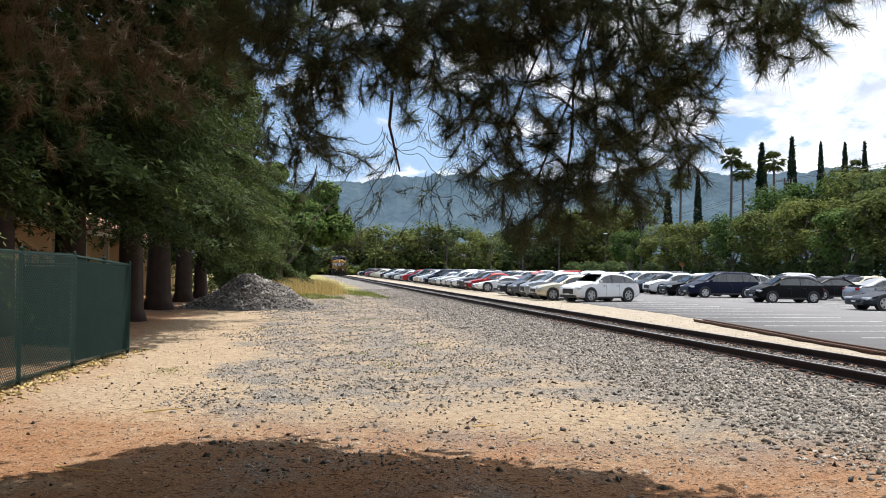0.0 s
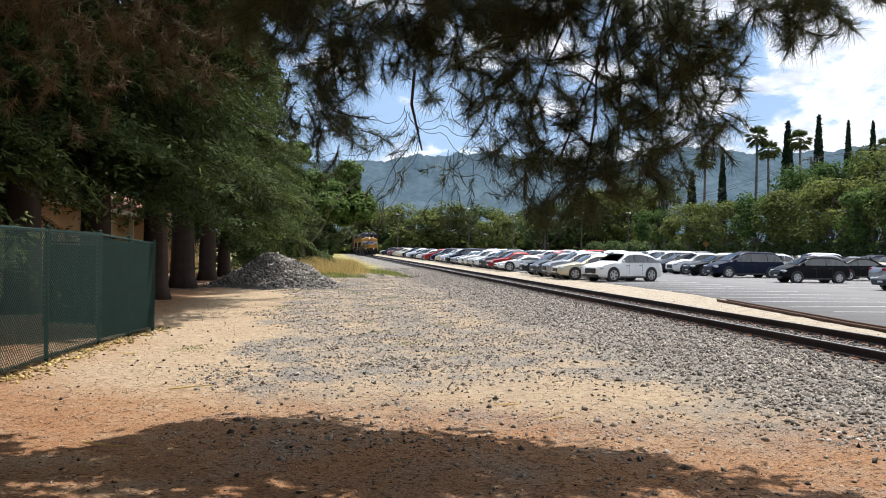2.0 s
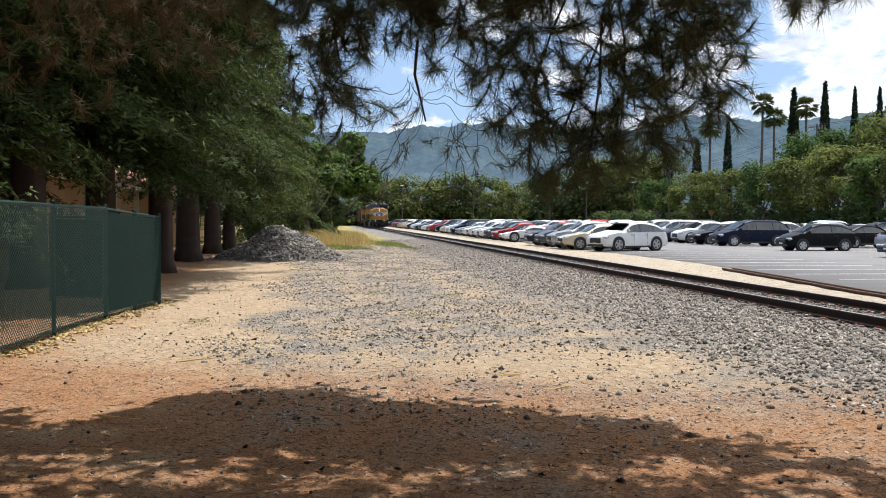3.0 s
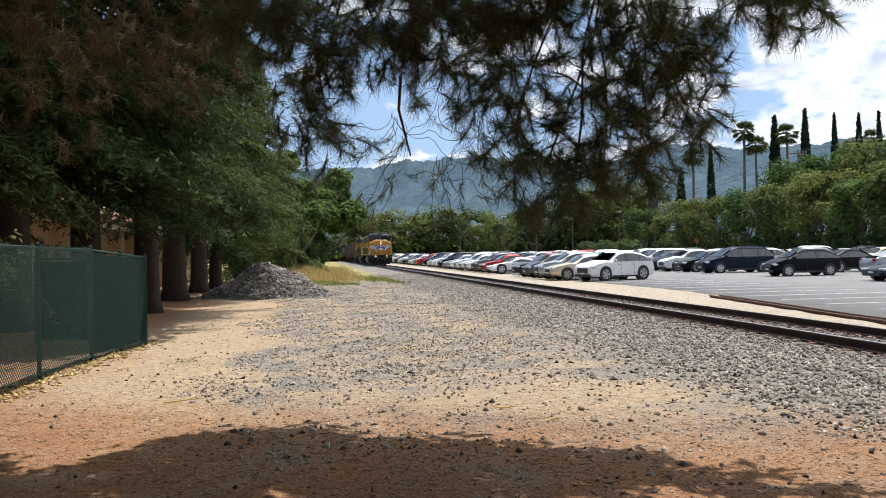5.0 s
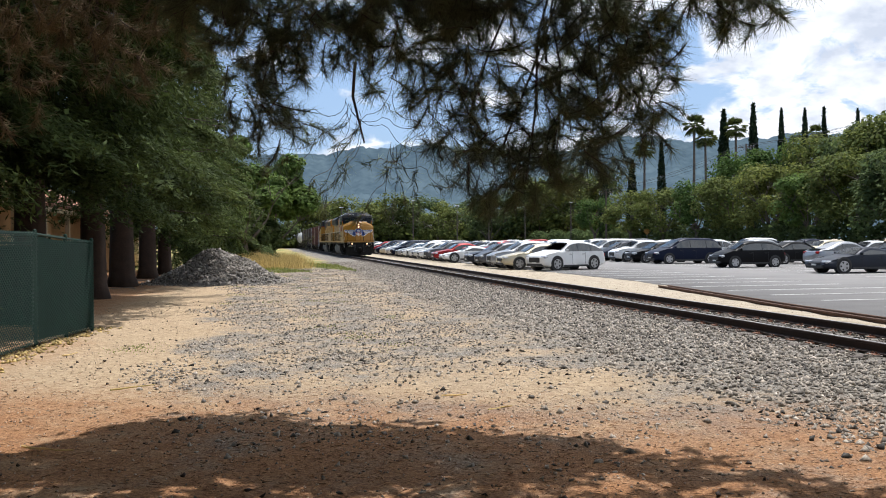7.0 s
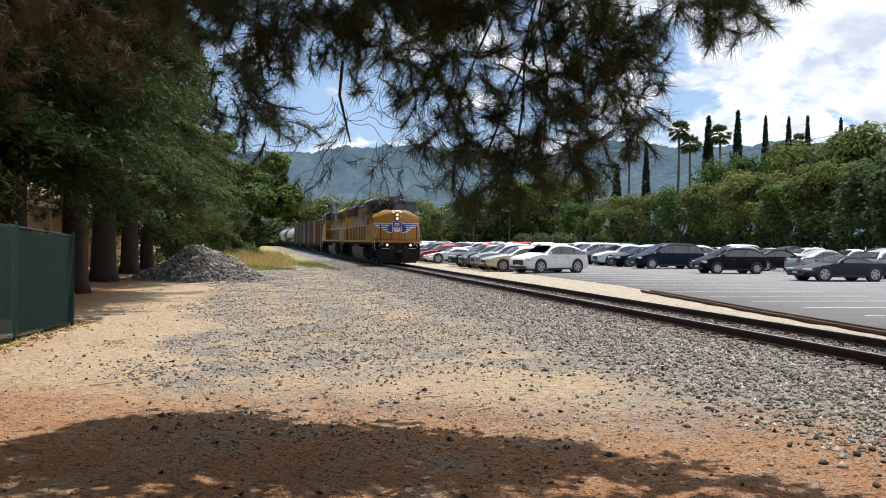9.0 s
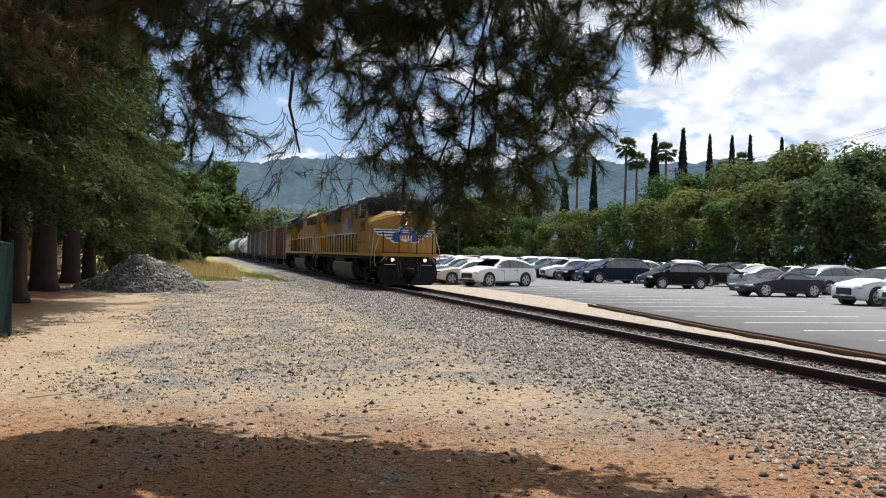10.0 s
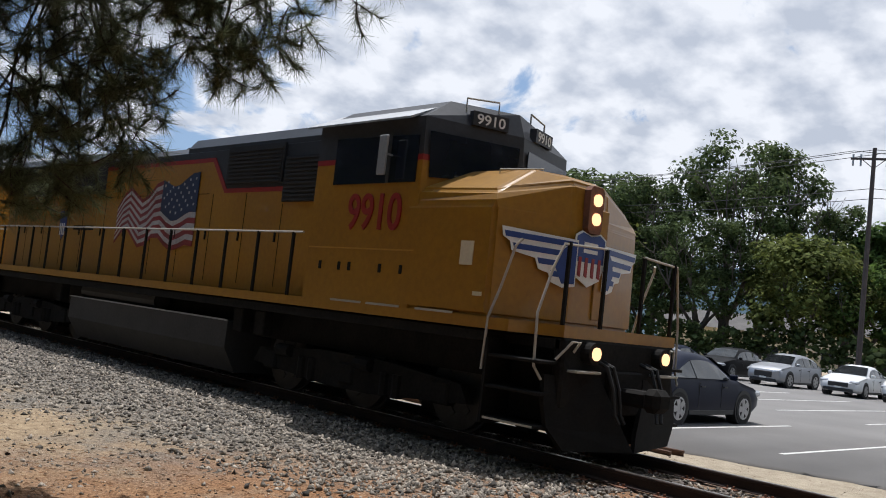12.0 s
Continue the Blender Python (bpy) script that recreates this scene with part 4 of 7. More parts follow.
PINE_TOP = [(0.10, 6.23, 3.2, 0.45, 0.4, 0.9), (-0.3, 6.3, 3.45, 0.35, 0.35, 1.0), (-0.25, 6.2, 4.0, 0.4, 0.3, 1.0), (0.75, 6.16, 3.55, 0.6, 0.3, 1.0), (1.44, 6.0, 3.6, 0.5, 0.35, 1.0), (2.36, 5.8, 3.1, 0.34, 0.34, 0.9), (2.76, 5.46, 3.6, 0.44, 0.26, 1.0), (3.0, 5.43, 3.32, 0.3, 0.18, 0.9), (3.22, 5.2, 3.62, 0.36, 0.2, 1.0), (3.48, 4.98, 3.74, 0.2, 0.12, 1.0), (2.0, 5.7, 3.75, 0.6, 0.3, 1.0), (0.3, 6.2, 3.85, 0.6, 0.3, 1.0), (1.1, 6.0, 3.95, 0.6, 0.3, 1.0), (-0.4, 6.3, 3.75, 0.4, 0.3, 0.9), (2.7, 5.4, 3.95, 0.6, 0.2, 1.0)]
PINE_DRAPE = [(-1.74, 7.06, 3.54, 0.95, 0.38, 0.9), (-1.23, 7.23, 3.3, 0.57, 0.47, 0.7), (-1.98, 7.12, 2.99, 0.57, 0.43, 0.5), (-0.76, 7.22, 3.59, 0.52, 0.33, 0.9), (-2.7, 6.9, 3.25, 0.5, 0.45, 0.7), (-3.0, 6.7, 3.75, 0.6, 0.4, 0.9), (-1.6, 7.1, 3.95, 0.8, 0.3, 0.9)]


def needle_tufts(c, d, per, length, r):
    """Bundles of long needles about twig tips; each needle a thin three-sided spike."""
    n = len(c)
    w = d[:, None] * r.uniform(0.1, 1.0, (n, per, 1)) + r.normal(0, 0.55, (n, per, 3))
    w /= np.linalg.norm(w, axis=2, keepdims=True)
    s = length * r.uniform(0.7, 1.15, (n, per, 1))
    base = c[:, None] - d[:, None] * r.uniform(0, 0.09, (n, per, 1))
    tip = base + w * s
    tip[..., 2] -= 0.012
    e = np.cross(w, r.normal(size=(n, per, 3)))
    e /= np.linalg.norm(e, axis=2, keepdims=True)
    g = np.cross(w, e)
    q = 0.0021
    v = np.stack([base + e * q, base - e * q * 0.5 + g * q * 0.87, base - e * q * 0.5 - g * q * 0.87, tip], 2).reshape(-1, 3)
    k = (np.arange(n * per) * 4)[:, None]
    f = np.concatenate([k + [0, 1, 3], k + [1, 2, 3], k + [2, 0, 3]], 1).reshape(-1, 3)
    return v, f


def make_pine():
    """Old pine whose boughs hang over the yard; its trunk stands behind the viewer."""
    root = thing("pine_tree", "old pine with long-needled boughs drooping over the yard", "tree")
    r, rnd = np.random.default_rng(5), random.Random(5)
    trunk = Vector((0.8, -3.2, 0))
    bm = NB()
    tube(bm, trunk - Vector((0, 0, 0.1)), (0.9, -3.0, 4.5), 0.42, 0.34, n=12)
    tube(bm, (0.9, -3.0, 4.5), (0.8, -3.2, 12), 0.34, 0.1, n=12)
    part("trunk", bm, M["grey_bark"], root, smooth=True)
    boughs = [((0.9, -3.0, 4.4), (1.2, 2.0, 5.0), (1.2, 5.6, 4.2)), ((0.9, -3.0, 5.0), (2.6, 1.8, 5.0), (2.9, 5.2, 3.9)), ((0.9, -3.1, 5.3), (-1.0, 2.0, 5.2), (-0.6, 6.8, 4.3)), ((0.85, -3.1, 5.8), (-2.6, 1.5, 5.6), (-2.0, 6.9, 4.2)), ((0.9, -3.0, 4.8), (1.8, 2.4, 5.1), (2.0, 5.8, 3.9)), ((0.9, -3.0, 5.2), (0.2, 2.2, 5.3), (0.3, 6.1, 4.2))]
    for i, pts in enumerate(boughs):
        bm = NB()
        a, m, b = [Vector(p) for p in pts]
        prev, N = a, 9
        for k in range(1, N + 1):
            t = k / N
            p = a * (1 - t) ** 2 + m * 2 * t * (1 - t) + b * t * t + Vector((rnd.uniform(-0.05, 0.05), 0, rnd.uniform(-0.05, 0.05)))
            tube(bm, prev, p, 0.10 * (1 - 0.85 * (k - 1) / N), 0.10 * (1 - 0.85 * k / N), n=6)
            prev = p
        part("bough", bm, M["grey_bark"], root)
    ends = [Vector(b[2]) for b in boughs]
    for name, clumps, mats, droop, dens, per in (("needles", PINE + PINE_TOP, M["needle"], 0.25, 1.0, 27), ("hanging_needles", PINE_DRAPE, M["dry_needle"], 0.8, 0.34, 27)):
        C, D, LINES = [], [], []
        bm = NB()
        for x, y, z, rx, rz, k in clumps:
            hub = Vector((x, y + 0.1, z + rz * 0.3))
            near = min(ends, key=lambda e: (e - hub).length)
            mid = (hub + near) / 2 + Vector((rnd.uniform(-0.15, 0.15), 0, 0.12))
            pipe(bm, [near, near.lerp(mid, 0.5) + Vector((rnd.uniform(-0.08, 0.08), 0, 0.06)), mid, mid.lerp(hub, 0.5) + Vector((rnd.uniform(-0.06, 0.06), 0, 0.03)), hub], 0.008, 5)
            n = int(rx * rz * (370 if 1.3 < x < 2.8 else 330) * k * dens)
            q = r.normal(size=(n, 3))
            q *= (r.uniform(0, 1, n) ** 0.4 / np.linalg.norm(q, axis=1))[:, None]
            p = q * (rx * 0.85, 0.5, rz * 0.85) + (x, y, z)
            d = q * (0.6, 0.4, 0.5) + r.normal(0, 0.58, (n, 3)) - (0, 0, droop)
            bend = r.normal(0, 0.14, (n, 3)) + (0, 0, 0.03)
            line = [p]
            for j in range(4):
                d /= np.linalg.norm(d, axis=1, keepdims=True)
                p = p + d * 0.064
                d = d + bend
                line.append(p)
                if j:
                    C.append(p)
                    D.append(d / np.linalg.norm(d, axis=1, keepdims=True))
            LINES.append(np.stack(line, 1))
        part("branchlet", bm, M["grey_bark"], root)["kind"] = "stuff"
        v, f = strands(np.concatenate(LINES), 0.0045)
        from_arrays("twig_work", v, f, M["grey_bark"], root)["kind"] = "stuff"
        v, f = needle_tufts(np.concatenate(C), np.concatenate(D), per, 0.15, r)
        from_arrays(name, v, f, mats, root)["kind"] = "stuff"
    # bare curling twigs that hang below the crown
    bm = NB()
    C, D = [], []
    for x, y, z, rx, rz, n in ((0.65, 6.44, 2.31, 0.16, 0.30, 11), (0.93, 6.41, 2.23, 0.13, 0.17, 6), (1.25, 6.34, 2.44, 0.2, 0.25, 9), (1.0, 6.4, 2.65, 0.3, 0.2, 6)):
        for i in range(n):
            p = Vector((x + rnd.uniform(-rx, rx) * 0.5, y + rnd.uniform(-0.25, 0.25), z + rz * rnd.uniform(0.7, 1.5)))
            d = Vector((rnd.uniform(-0.4, 0.4), 0, -1)).normalized()
            curl = rnd.choice((-1, 1)) * rnd.uniform(0.1, 0.45)
            pts = [p]
            for k in range(int(rz * rnd.uniform(1.6, 3.0) / 0.05) + 3):
                p = p + d * 0.052
                pts.append(p)
                turn = curl * (1 if k % 7 < 5 else -1.4) + rnd.uniform(-0.25, 0.25)
                d = Vector((d.x * math.cos(turn) - d.z * math.sin(turn), d.y + rnd.uniform(-0.15, 0.15), d.x * math.sin(turn) + d.z * math.cos(turn) - 0.1)).normalized()
                if k > 2 and rnd.random() < 0.22:
                    C.append(tuple(p))
                    D.append(tuple(d))
            pipe(bm, pts, 0.0022, 3)
            C.append(tuple(p))
            D.append(tuple(d))
    tube(bm, (0.66, 6.44, 3.0), (0.64, 6.44, 2.75), 0.013, 0.011, n=5)
    tube(bm, (0.64, 6.44, 2.75), (0.72, 6.44, 2.42), 0.011, 0.006, n=5)
    part("bare_twig_work", bm, M["grey_bark"], root, "thin bare curling twigs")["kind"] = "stuff"
    v, f = needle_tufts(np.array(C), np.array(D), 16, 0.10, r)
    from_arrays("twig_needles", v, f, M["needle"], root)["kind"] = "stuff"
    # unseen upper crown, over and behind the viewer, outlined to shade the near ground
    C, D = [], []
    n = 10500
    x, y = r.uniform(-6.0, 5.4, n), r.uniform(-4.5, 11.2, n)
    z = 5.6 + 1.3 * r.uniform(0, 1, n)
    edge = np.interp(x, [-6.0, -2.6, -1.78, -0.96, -0.46, 0.54, 1.6, 2.24, 3.44, 4.25, 4.54, 4.81, 5.4], [9.6, 9.8, 9.7, 9.1, 10.4, 10.85, 10.15, 9.75, 9.15, 8.25, 7.75, 7.15, 6.2])
    hole = (np.sin(x * 2.3 + 1.1) * np.sin(y * 2.6 + 0.6) > 0.80) & (y < 8.0)
    # gaps that let patches of sun through
    for gx, gy, gr in ((0.3, 7.75, 0.42), (0.95, 7.65, 0.36), (-0.35, 7.8, 0.3), (2.4, 7.6, 0.25)):
        hole |= np.hypot((x - gx) * 0.7 + 0.12 * np.sin(y * 9), y - gy) < gr
    # thinned over the drooping boughs so that sun reaches them
    k = (y < edge + 0.12 * np.sin(x * 9)) & ~hole & ((r.uniform(0, 1, n) < 0.12) | (y < 3.5) | ((y > 6.6) & ~((x > 0.0) & (x < 4.4) & (y < 7.85))))
    k &= ~((x > -2.6) & (x < -0.2) & (y > 7.2) & (y < 8.7) & (r.uniform(0, 1, n) < 0.75))
    c = np.stack([x, y, z], -1)[k]
    v, f = leaf_cloud(np.repeat(c, 9, 0) + r.normal(0, 0.15, (len(c) * 9, 3)), 0.14, long=1.8, r=r)
    from_arrays("upper_crown", v, f, M["needle"], root)["kind"] = "stuff"
    # unseen higher foliage, added to keep sky light off the near ground
    n = 4200
    c = np.stack([r.uniform(-9.5, 5.4, n), r.uniform(-11, 3.4, n), r.uniform(6.4, 9.5, n)], -1)
    v, f = leaf_cloud(np.repeat(c, 6, 0) + r.normal(0, 0.25, (n * 6, 3)), 0.22, long=1.8, r=r)
    from_arrays("top_crown", v, f, M["needle"], root)["kind"] = "stuff"


make_hills()
make_trees()
make_hedges()
make_grass()
make_pine()


# ---------- the train ----------
M["yellow"] = material("armour_yellow_paint", (0.35, 0.172, 0.013), (0.27, 0.128, 0.013), rough=0.36, scale=0.8, fine=12, spec=0.45, coat=0.15)
M["loco_grey"] = material("dark_grey_paint", (0.046, 0.049, 0.056), (0.032, 0.034, 0.038), rough=0.45, spec=0.25, scale=1, fine=14)
M["loco_red"] = material("red_stripe_paint", (0.29, 0.015, 0.014), (0.22, 0.012, 0.012), rough=0.45)
M["underframe"] = material("grimy_black_steel", (0.009, 0.0087, 0.0085), (0.02, 0.018, 0.016), rough=0.85, spec=0.15, scale=3, fine=20)
M["tank_grey"] = material("grimy_grey_steel", (0.040, 0.038, 0.036), (0.022, 0.021, 0.02), rough=0.65, scale=2, fine=20)
M["wheel_steel"] = material("wheel_steel", (0.06, 0.055, 0.05), (0.04, 0.036, 0.033), rough=0.6, metal=0.5)
M["white_paint"] = material("white_paint", (0.78, 0.78, 0.76), (0.68, 0.68, 0.66), rough=0.5)
M["flag_white"] = material("faded_white_paint", (0.46, 0.44, 0.43), (0.30, 0.28, 0.28), rough=0.55, scale=1.6, fine=14)
M["flag_red"] = material("faded_red_paint", (0.24, 0.022, 0.024), (0.14, 0.016, 0.018), rough=0.5, scale=1.6, fine=14)
M["flag_blue"] = material("faded_navy_paint", (0.016, 0.032, 0.085), (0.012, 0.022, 0.06), rough=0.5, scale=1.6, fine=14)
M["blue_paint"] = material("blue_paint", (0.02, 0.05, 0.20), (0.025, 0.06, 0.24), rough=0.45)
M["handrail"] = material("worn_pale_handrail", (0.45, 0.42, 0.36), (0.36, 0.33, 0.27), rough=0.5)
M["yellow_rail"] = material("yellow_rail_post", (0.50, 0.26, 0.03), (0.40, 0.2, 0.03), rough=0.5)
M["grille"] = material("black_grille", (0.012, 0.012, 0.013), (0.022, 0.022, 0.023), rough=0.7, scale=4, fine=60)
M["loco_glass"] = material("cab_window_glass", (0.012, 0.016, 0.024), (0.018, 0.022, 0.032), rough=0.05, spec=0.7, scale=1, fine=2)
M["lamp_on"] = material("lit_headlamp", (0.35, 0.26, 0.16), emit=(1.0, 0.56, 0.26, 1.8))
M["plough"] = material("scuffed_plough_steel", (0.016, 0.0145, 0.013), (0.009, 0.0085, 0.008), rough=0.8, spec=0.15, scale=4, fine=30)
M["hose"] = material("dusty_rubber_hose", (0.014, 0.0135, 0.013), (0.009, 0.009, 0.009), rough=0.7)
M["boxcar_red"] = material("oxide_red_paint", (0.13, 0.045, 0.03), (0.09, 0.035, 0.027), rough=0.75, scale=0.7, fine=10, bump=0.003)
M["boxcar_dark"] = material("weathered_brown_paint", (0.085, 0.055, 0.045), (0.055, 0.042, 0.038), rough=0.75, scale=0.7, fine=10, bump=0.003)
M["graffiti"] = material("faded_spray_paint", (0.30, 0.31, 0.33), (0.12, 0.13, 0.16), rough=0.7, scale=1.6, fine=5)
M["tankcar"] = material("off_white_tank_paint", (0.55, 0.54, 0.52), (0.40, 0.385, 0.36), rough=0.5, scale=0.8, fine=10)
M["tankcar_black"] = material("black_tank_paint", (0.03, 0.03, 0.03), (0.05, 0.047, 0.044), rough=0.5, scale=0.8, fine=10)


def lettering(text, height, width, m, mat, parent, name, label=""):
    """Raised characters in the built-in font, fitted to a width, in the plane of m."""
    cu = bpy.data.curves.new(name, "FONT")
    cu.body, cu.size, cu.extrude, cu.offset = text, 1.0, 0.012, 0.012
    cu.align_x, cu.align_y = "CENTER", "CENTER"
    tmp = bpy.data.objects.new("tmp", cu)
    me = bpy.data.meshes.new_from_object(tmp)
    bpy.data.objects.remove(tmp)
    c = np.empty(len(me.vertices) * 3)
    me.vertices.foreach_get("co", c)
    c = c.reshape(-1, 3)
    lo, hi = c.min(0), c.max(0)
    c[:, 0] = (c[:, 0] - (lo[0] + hi[0]) / 2) * width / (hi[0] - lo[0])
    c[:, 1] = (c[:, 1] - (lo[1] + hi[1]) / 2) * height / (hi[1] - lo[1])
    me.vertices.foreach_set("co", c.ravel())
    ob = finish_mesh(name, me, mat, parent, label)
    ob.matrix_basis = m
    return ob


def face_frame(o, u, v):
    """A pose whose x runs along u and y along v."""
    u, v = Vector(u).normalized(), Vector(v).normalized()
    w = u.cross(v)
    return Matrix(((u.x, v.x, w.x, o[0]), (u.y, v.y, w.y, o[1]), (u.z, v.z, w.z, o[2]), (0, 0, 0, 1)))


def flat_shape(pts, t=0.008):
    bm = NB()
    prism(bm, pts, "z", 0, t)
    return bm


def wheelset_mesh():
    bm = NB()
    for s in (-1, 1):
        x = s * 0.755
        tube(bm, (x - 0.06, 0, 0), (x + 0.06, 0, 0), 0.50, n=28)
        tube(bm, (x - s * 0.10, 0, 0), (x - s * 0.06, 0, 0), 0.53, n=28)
        for k in range(6):
            a = k * math.pi / 3
            box(bm, x + s * 0.06, x + s * 0.075, 0.28 * math.cos(a) - 0.05, 0.28 * math.cos(a) + 0.05, 0.28 * math.sin(a) - 0.05, 0.28 * math.sin(a) + 0.05)
    tube(bm, (-0.95, 0, 0), (0.95, 0, 0), 0.09, n=10)
    me = bpy.data.meshes.new("wheelset")
    bm.to_mesh(me)
    bm.free()
    me.materials.append(M["wheel_steel"])
    return me


WHEELS = []
WHEELSET = wheelset_mesh()


def bogie(parent, y, axles, scale=1.0, span=1.95):
    """Truck: two side frames with springs and boxes, and its wheelsets."""
    half = span * (axles - 1) / 2
    for s in (-1, 1):
        bm = NB()
        prism(bm, [(y - half - 0.5, 0.62), (y - half - 0.35, 0.86), (y - 0.7, 0.98), (y + 0.7, 0.98), (y + half + 0.35, 0.86), (y + half + 0.5, 0.62), (y + half - 0.45, 0.55), (y + 0.5, 0.48), (y - 0.5, 0.48), (y - half + 0.45, 0.55)], "x", s * 1.02, s * 1.16)
        for k in range(axles):
            yy = y - half + k * span
            box(bm, s * 1.1 - 0.1, s * 1.1 + 0.1, yy - 0.17, yy + 0.17, 0.55, 0.86, 0.03)
        for k in range(axles - 1):
            yy = y - half + (k + 0.5) * span
            tube(bm, (s * 1.14, yy - 0.13, 0.5), (s * 1.14, yy - 0.13, 0.82), 0.09, n=8)
            tube(bm, (s * 1.14, yy + 0.13, 0.5), (s * 1.14, yy + 0.13, 0.82), 0.09, n=8)
            tube(bm, (s * 1.2, yy + 0.4, 0.88), (s * 1.2, yy + 0.72, 0.88), 0.1, n=8)
        part("truck_frame", bm, M["underframe"], parent)
    for k in range(axles):
        w = new("wheelset", WHEELSET)
        w.parent = parent
        yy = y - half + k * span
        w.matrix_basis = pose(0, yy, RAIL_TOP + 0.51)
        bm = NB()
        box(bm, -0.6, 0.6, yy + 0.1, yy + 0.95, 0.34, 1.0, 0.05)
        part("traction_motor" if axles > 2 else "brake_beam", bm, M["underframe"], parent)
        WHEELS.append((w, yy))


def locomotive(name, label, lead):
    root = thing(name, label, "locomotive", group="locomotives")
    Y, G, U, H = M["yellow"], M["loco_grey"], M["underframe"], M["handrail"]
    # frame and walkways
    bm = NB()
    box(bm, -1.5, 1.5, 0.96, 19.24, 1.45, 1.58, 0.01)
    box(bm, -1.2, 1.2, 0.1, 20.1, 1.45, 1.578, 0.01)
    box(bm, -0.9, 0.9, 0.3, 19.9, 1.0, 1.45)
    part("frame", bm, U, root)
    bm = NB()
    deck = [(-1.2, 0.06), (1.2, 0.06), (1.2, 0.5), (1.54, 0.62), (1.54, 19.58), (1.2, 19.7), (1.2, 20.14), (-1.2, 20.14), (-1.2, 19.7), (-1.54, 19.58), (-1.54, 0.62), (-1.2, 0.5)]
    prism(bm, deck, "z", 1.6, 1.74)
    part("sill", bm, Y, root, "yellow side sill and walkway edge")
    # nose
    bm = NB()
    plan = [(-1.536, 2.6), (-1.536, 1.0), (-0.36, 0.72), (0.36, 0.72), (1.536, 1.0), (1.536, 2.6)]
    r0 = [(x, y, 1.74) for x, y in plan]
    r1 = [(x, y + 0.03, 3.12) for x, y in plan]
    top = [(-1.50, 2.6, 3.34), (-1.47, 1.08, 3.30), (-0.36, 0.78, 3.58), (0.36, 0.78, 3.58), (1.47, 1.08, 3.30), (1.50, 2.6, 3.34)]
    crest = [(-0.74, 2.6, 3.72), (-0.74, 1.15, 3.70), (-0.33, 0.90, 3.67), (0.33, 0.90, 3.67), (0.74, 1.15, 3.70), (0.74, 2.6, 3.72)]
    loft(bm, [r0, r1, top, crest])
    bmesh.ops.bevel(bm, geom=[e for e in bm.edges if e.calc_length() > 0.3], offset=0.05, segments=3, affect="EDGES")
    nose = part("nose", bm, Y, root, "faceted yellow nose")
    bm = NB()
    box(bm, 0.17, 0.36, 0.70, 0.73, 1.85, 3.3, 0.01)
    d = part("nose_door", bm, Y, nose)
    # cab: yellow below, grey above, a red line between
    front = [(-1.53, 2.42), (0, 2.0), (1.53, 2.42)]
    ring = lambda z, k=1.0: [(-1.53 * k, 4.75, z), *[(x * k, y, z) for x, y in front], (1.53 * k, 4.75, z)]
    bm = NB()
    loft(bm, [ring(1.74), ring(3.72)])
    part("cab", bm, Y, root, "yellow cab side")
    bm = NB()
    loft(bm, [ring(3.72, 1.004), ring(3.80, 1.004)])
    part("cab_stripe", bm, M["loco_red"], root, "thin red dividing stripe")
    bm = NB()
    up = lambda z, k, dy: [(-1.53 * k, 4.75, z), (-1.53 * k, 2.42 + dy, z), (0, 2.0 + dy, z), (1.53 * k, 2.42 + dy, z), (1.53 * k, 4.75, z)]
    loft(bm, [up(3.80, 1, 0), up(4.32, 1, 0.03), up(4.66, 0.64, 0.16)])
    cab_top = part("cab_roof", bm, G, root, "dark grey cab roof")
    # roof-slope strips in pale metal, standing for the light on the slope
    for s in (-1, 1):
        bm = NB()
        prism(bm, [(s * 1.66, 4.27), (s * 1.66, 4.30), (s * 1.0, 4.62), (s * 1.0, 4.59)], "y", 2.6, 4.95)
        part("lit_roof_slope", bm, M["metal_grey"], cab_top)
    # windscreens on the two facets
    for s in (-1, 1):
        a, b = Vector((0, 2.0, 0)), Vector((s * 1.53, 2.42, 0))
        u = (b - a).normalized() if s > 0 else (a - b).normalized()
        o = a if s > 0 else b
        L = (b - a).length
        f = face_frame((o.x, o.y - 0.012, 0), u, (0, 0, 1))
        lo_in, lo_out = 3.62, 3.5
        pts = [(0.1, lo_in), (L - 0.1, lo_out), (L - 0.06, 4.12), (0.1, 4.14)] if s > 0 else [(0.1, lo_out), (L - 0.1, lo_in), (L - 0.1, 4.14), (0.06, 4.12)]
        w = part("windscreen", flat_shape(pts, 0.012), M["loco_glass"], root, "dark tinted windscreen")
        w.matrix_basis = f
        bm = NB()
        c = 0.98 if s < 0 else L - 0.98
        prism(bm, [(c - 0.29, 4.33), (c + 0.29, 4.33), (c + 0.29, 4.53), (c - 0.29, 4.53)], "z", -0.11, 0.0)
        nb = part("number_board", bm, G, root, "dark number board")
        nb.matrix_basis = f
        if lead:
            lettering("9910", 0.145, 0.46, Matrix.Translation((0, 0, -0.008)) @ pose(c, 4.43, 0), M["white_paint"], nb, "board_number", "white painted number")
    for s in (-1, 1):
        face = face_frame((s * 1.535, 3.4, 0), (0, -1 if s < 0 else 1, 0), (0, 0, 1))
        w = part("side_window", flat_shape([(-0.9, 3.42), (0.88, 3.42), (0.88, 4.06), (-0.9, 4.1)], 0.014), M["loco_glass"], root)
        w.matrix_basis = face
        w = part("window_frame", flat_shape([(0.28 if s < 0 else -0.34, 3.42), (0.34 if s < 0 else -0.28, 3.42), (0.34 if s < 0 else -0.28, 4.1), (0.28 if s < 0 else -0.34, 4.1)], 0.024), M["tank_grey"], w)
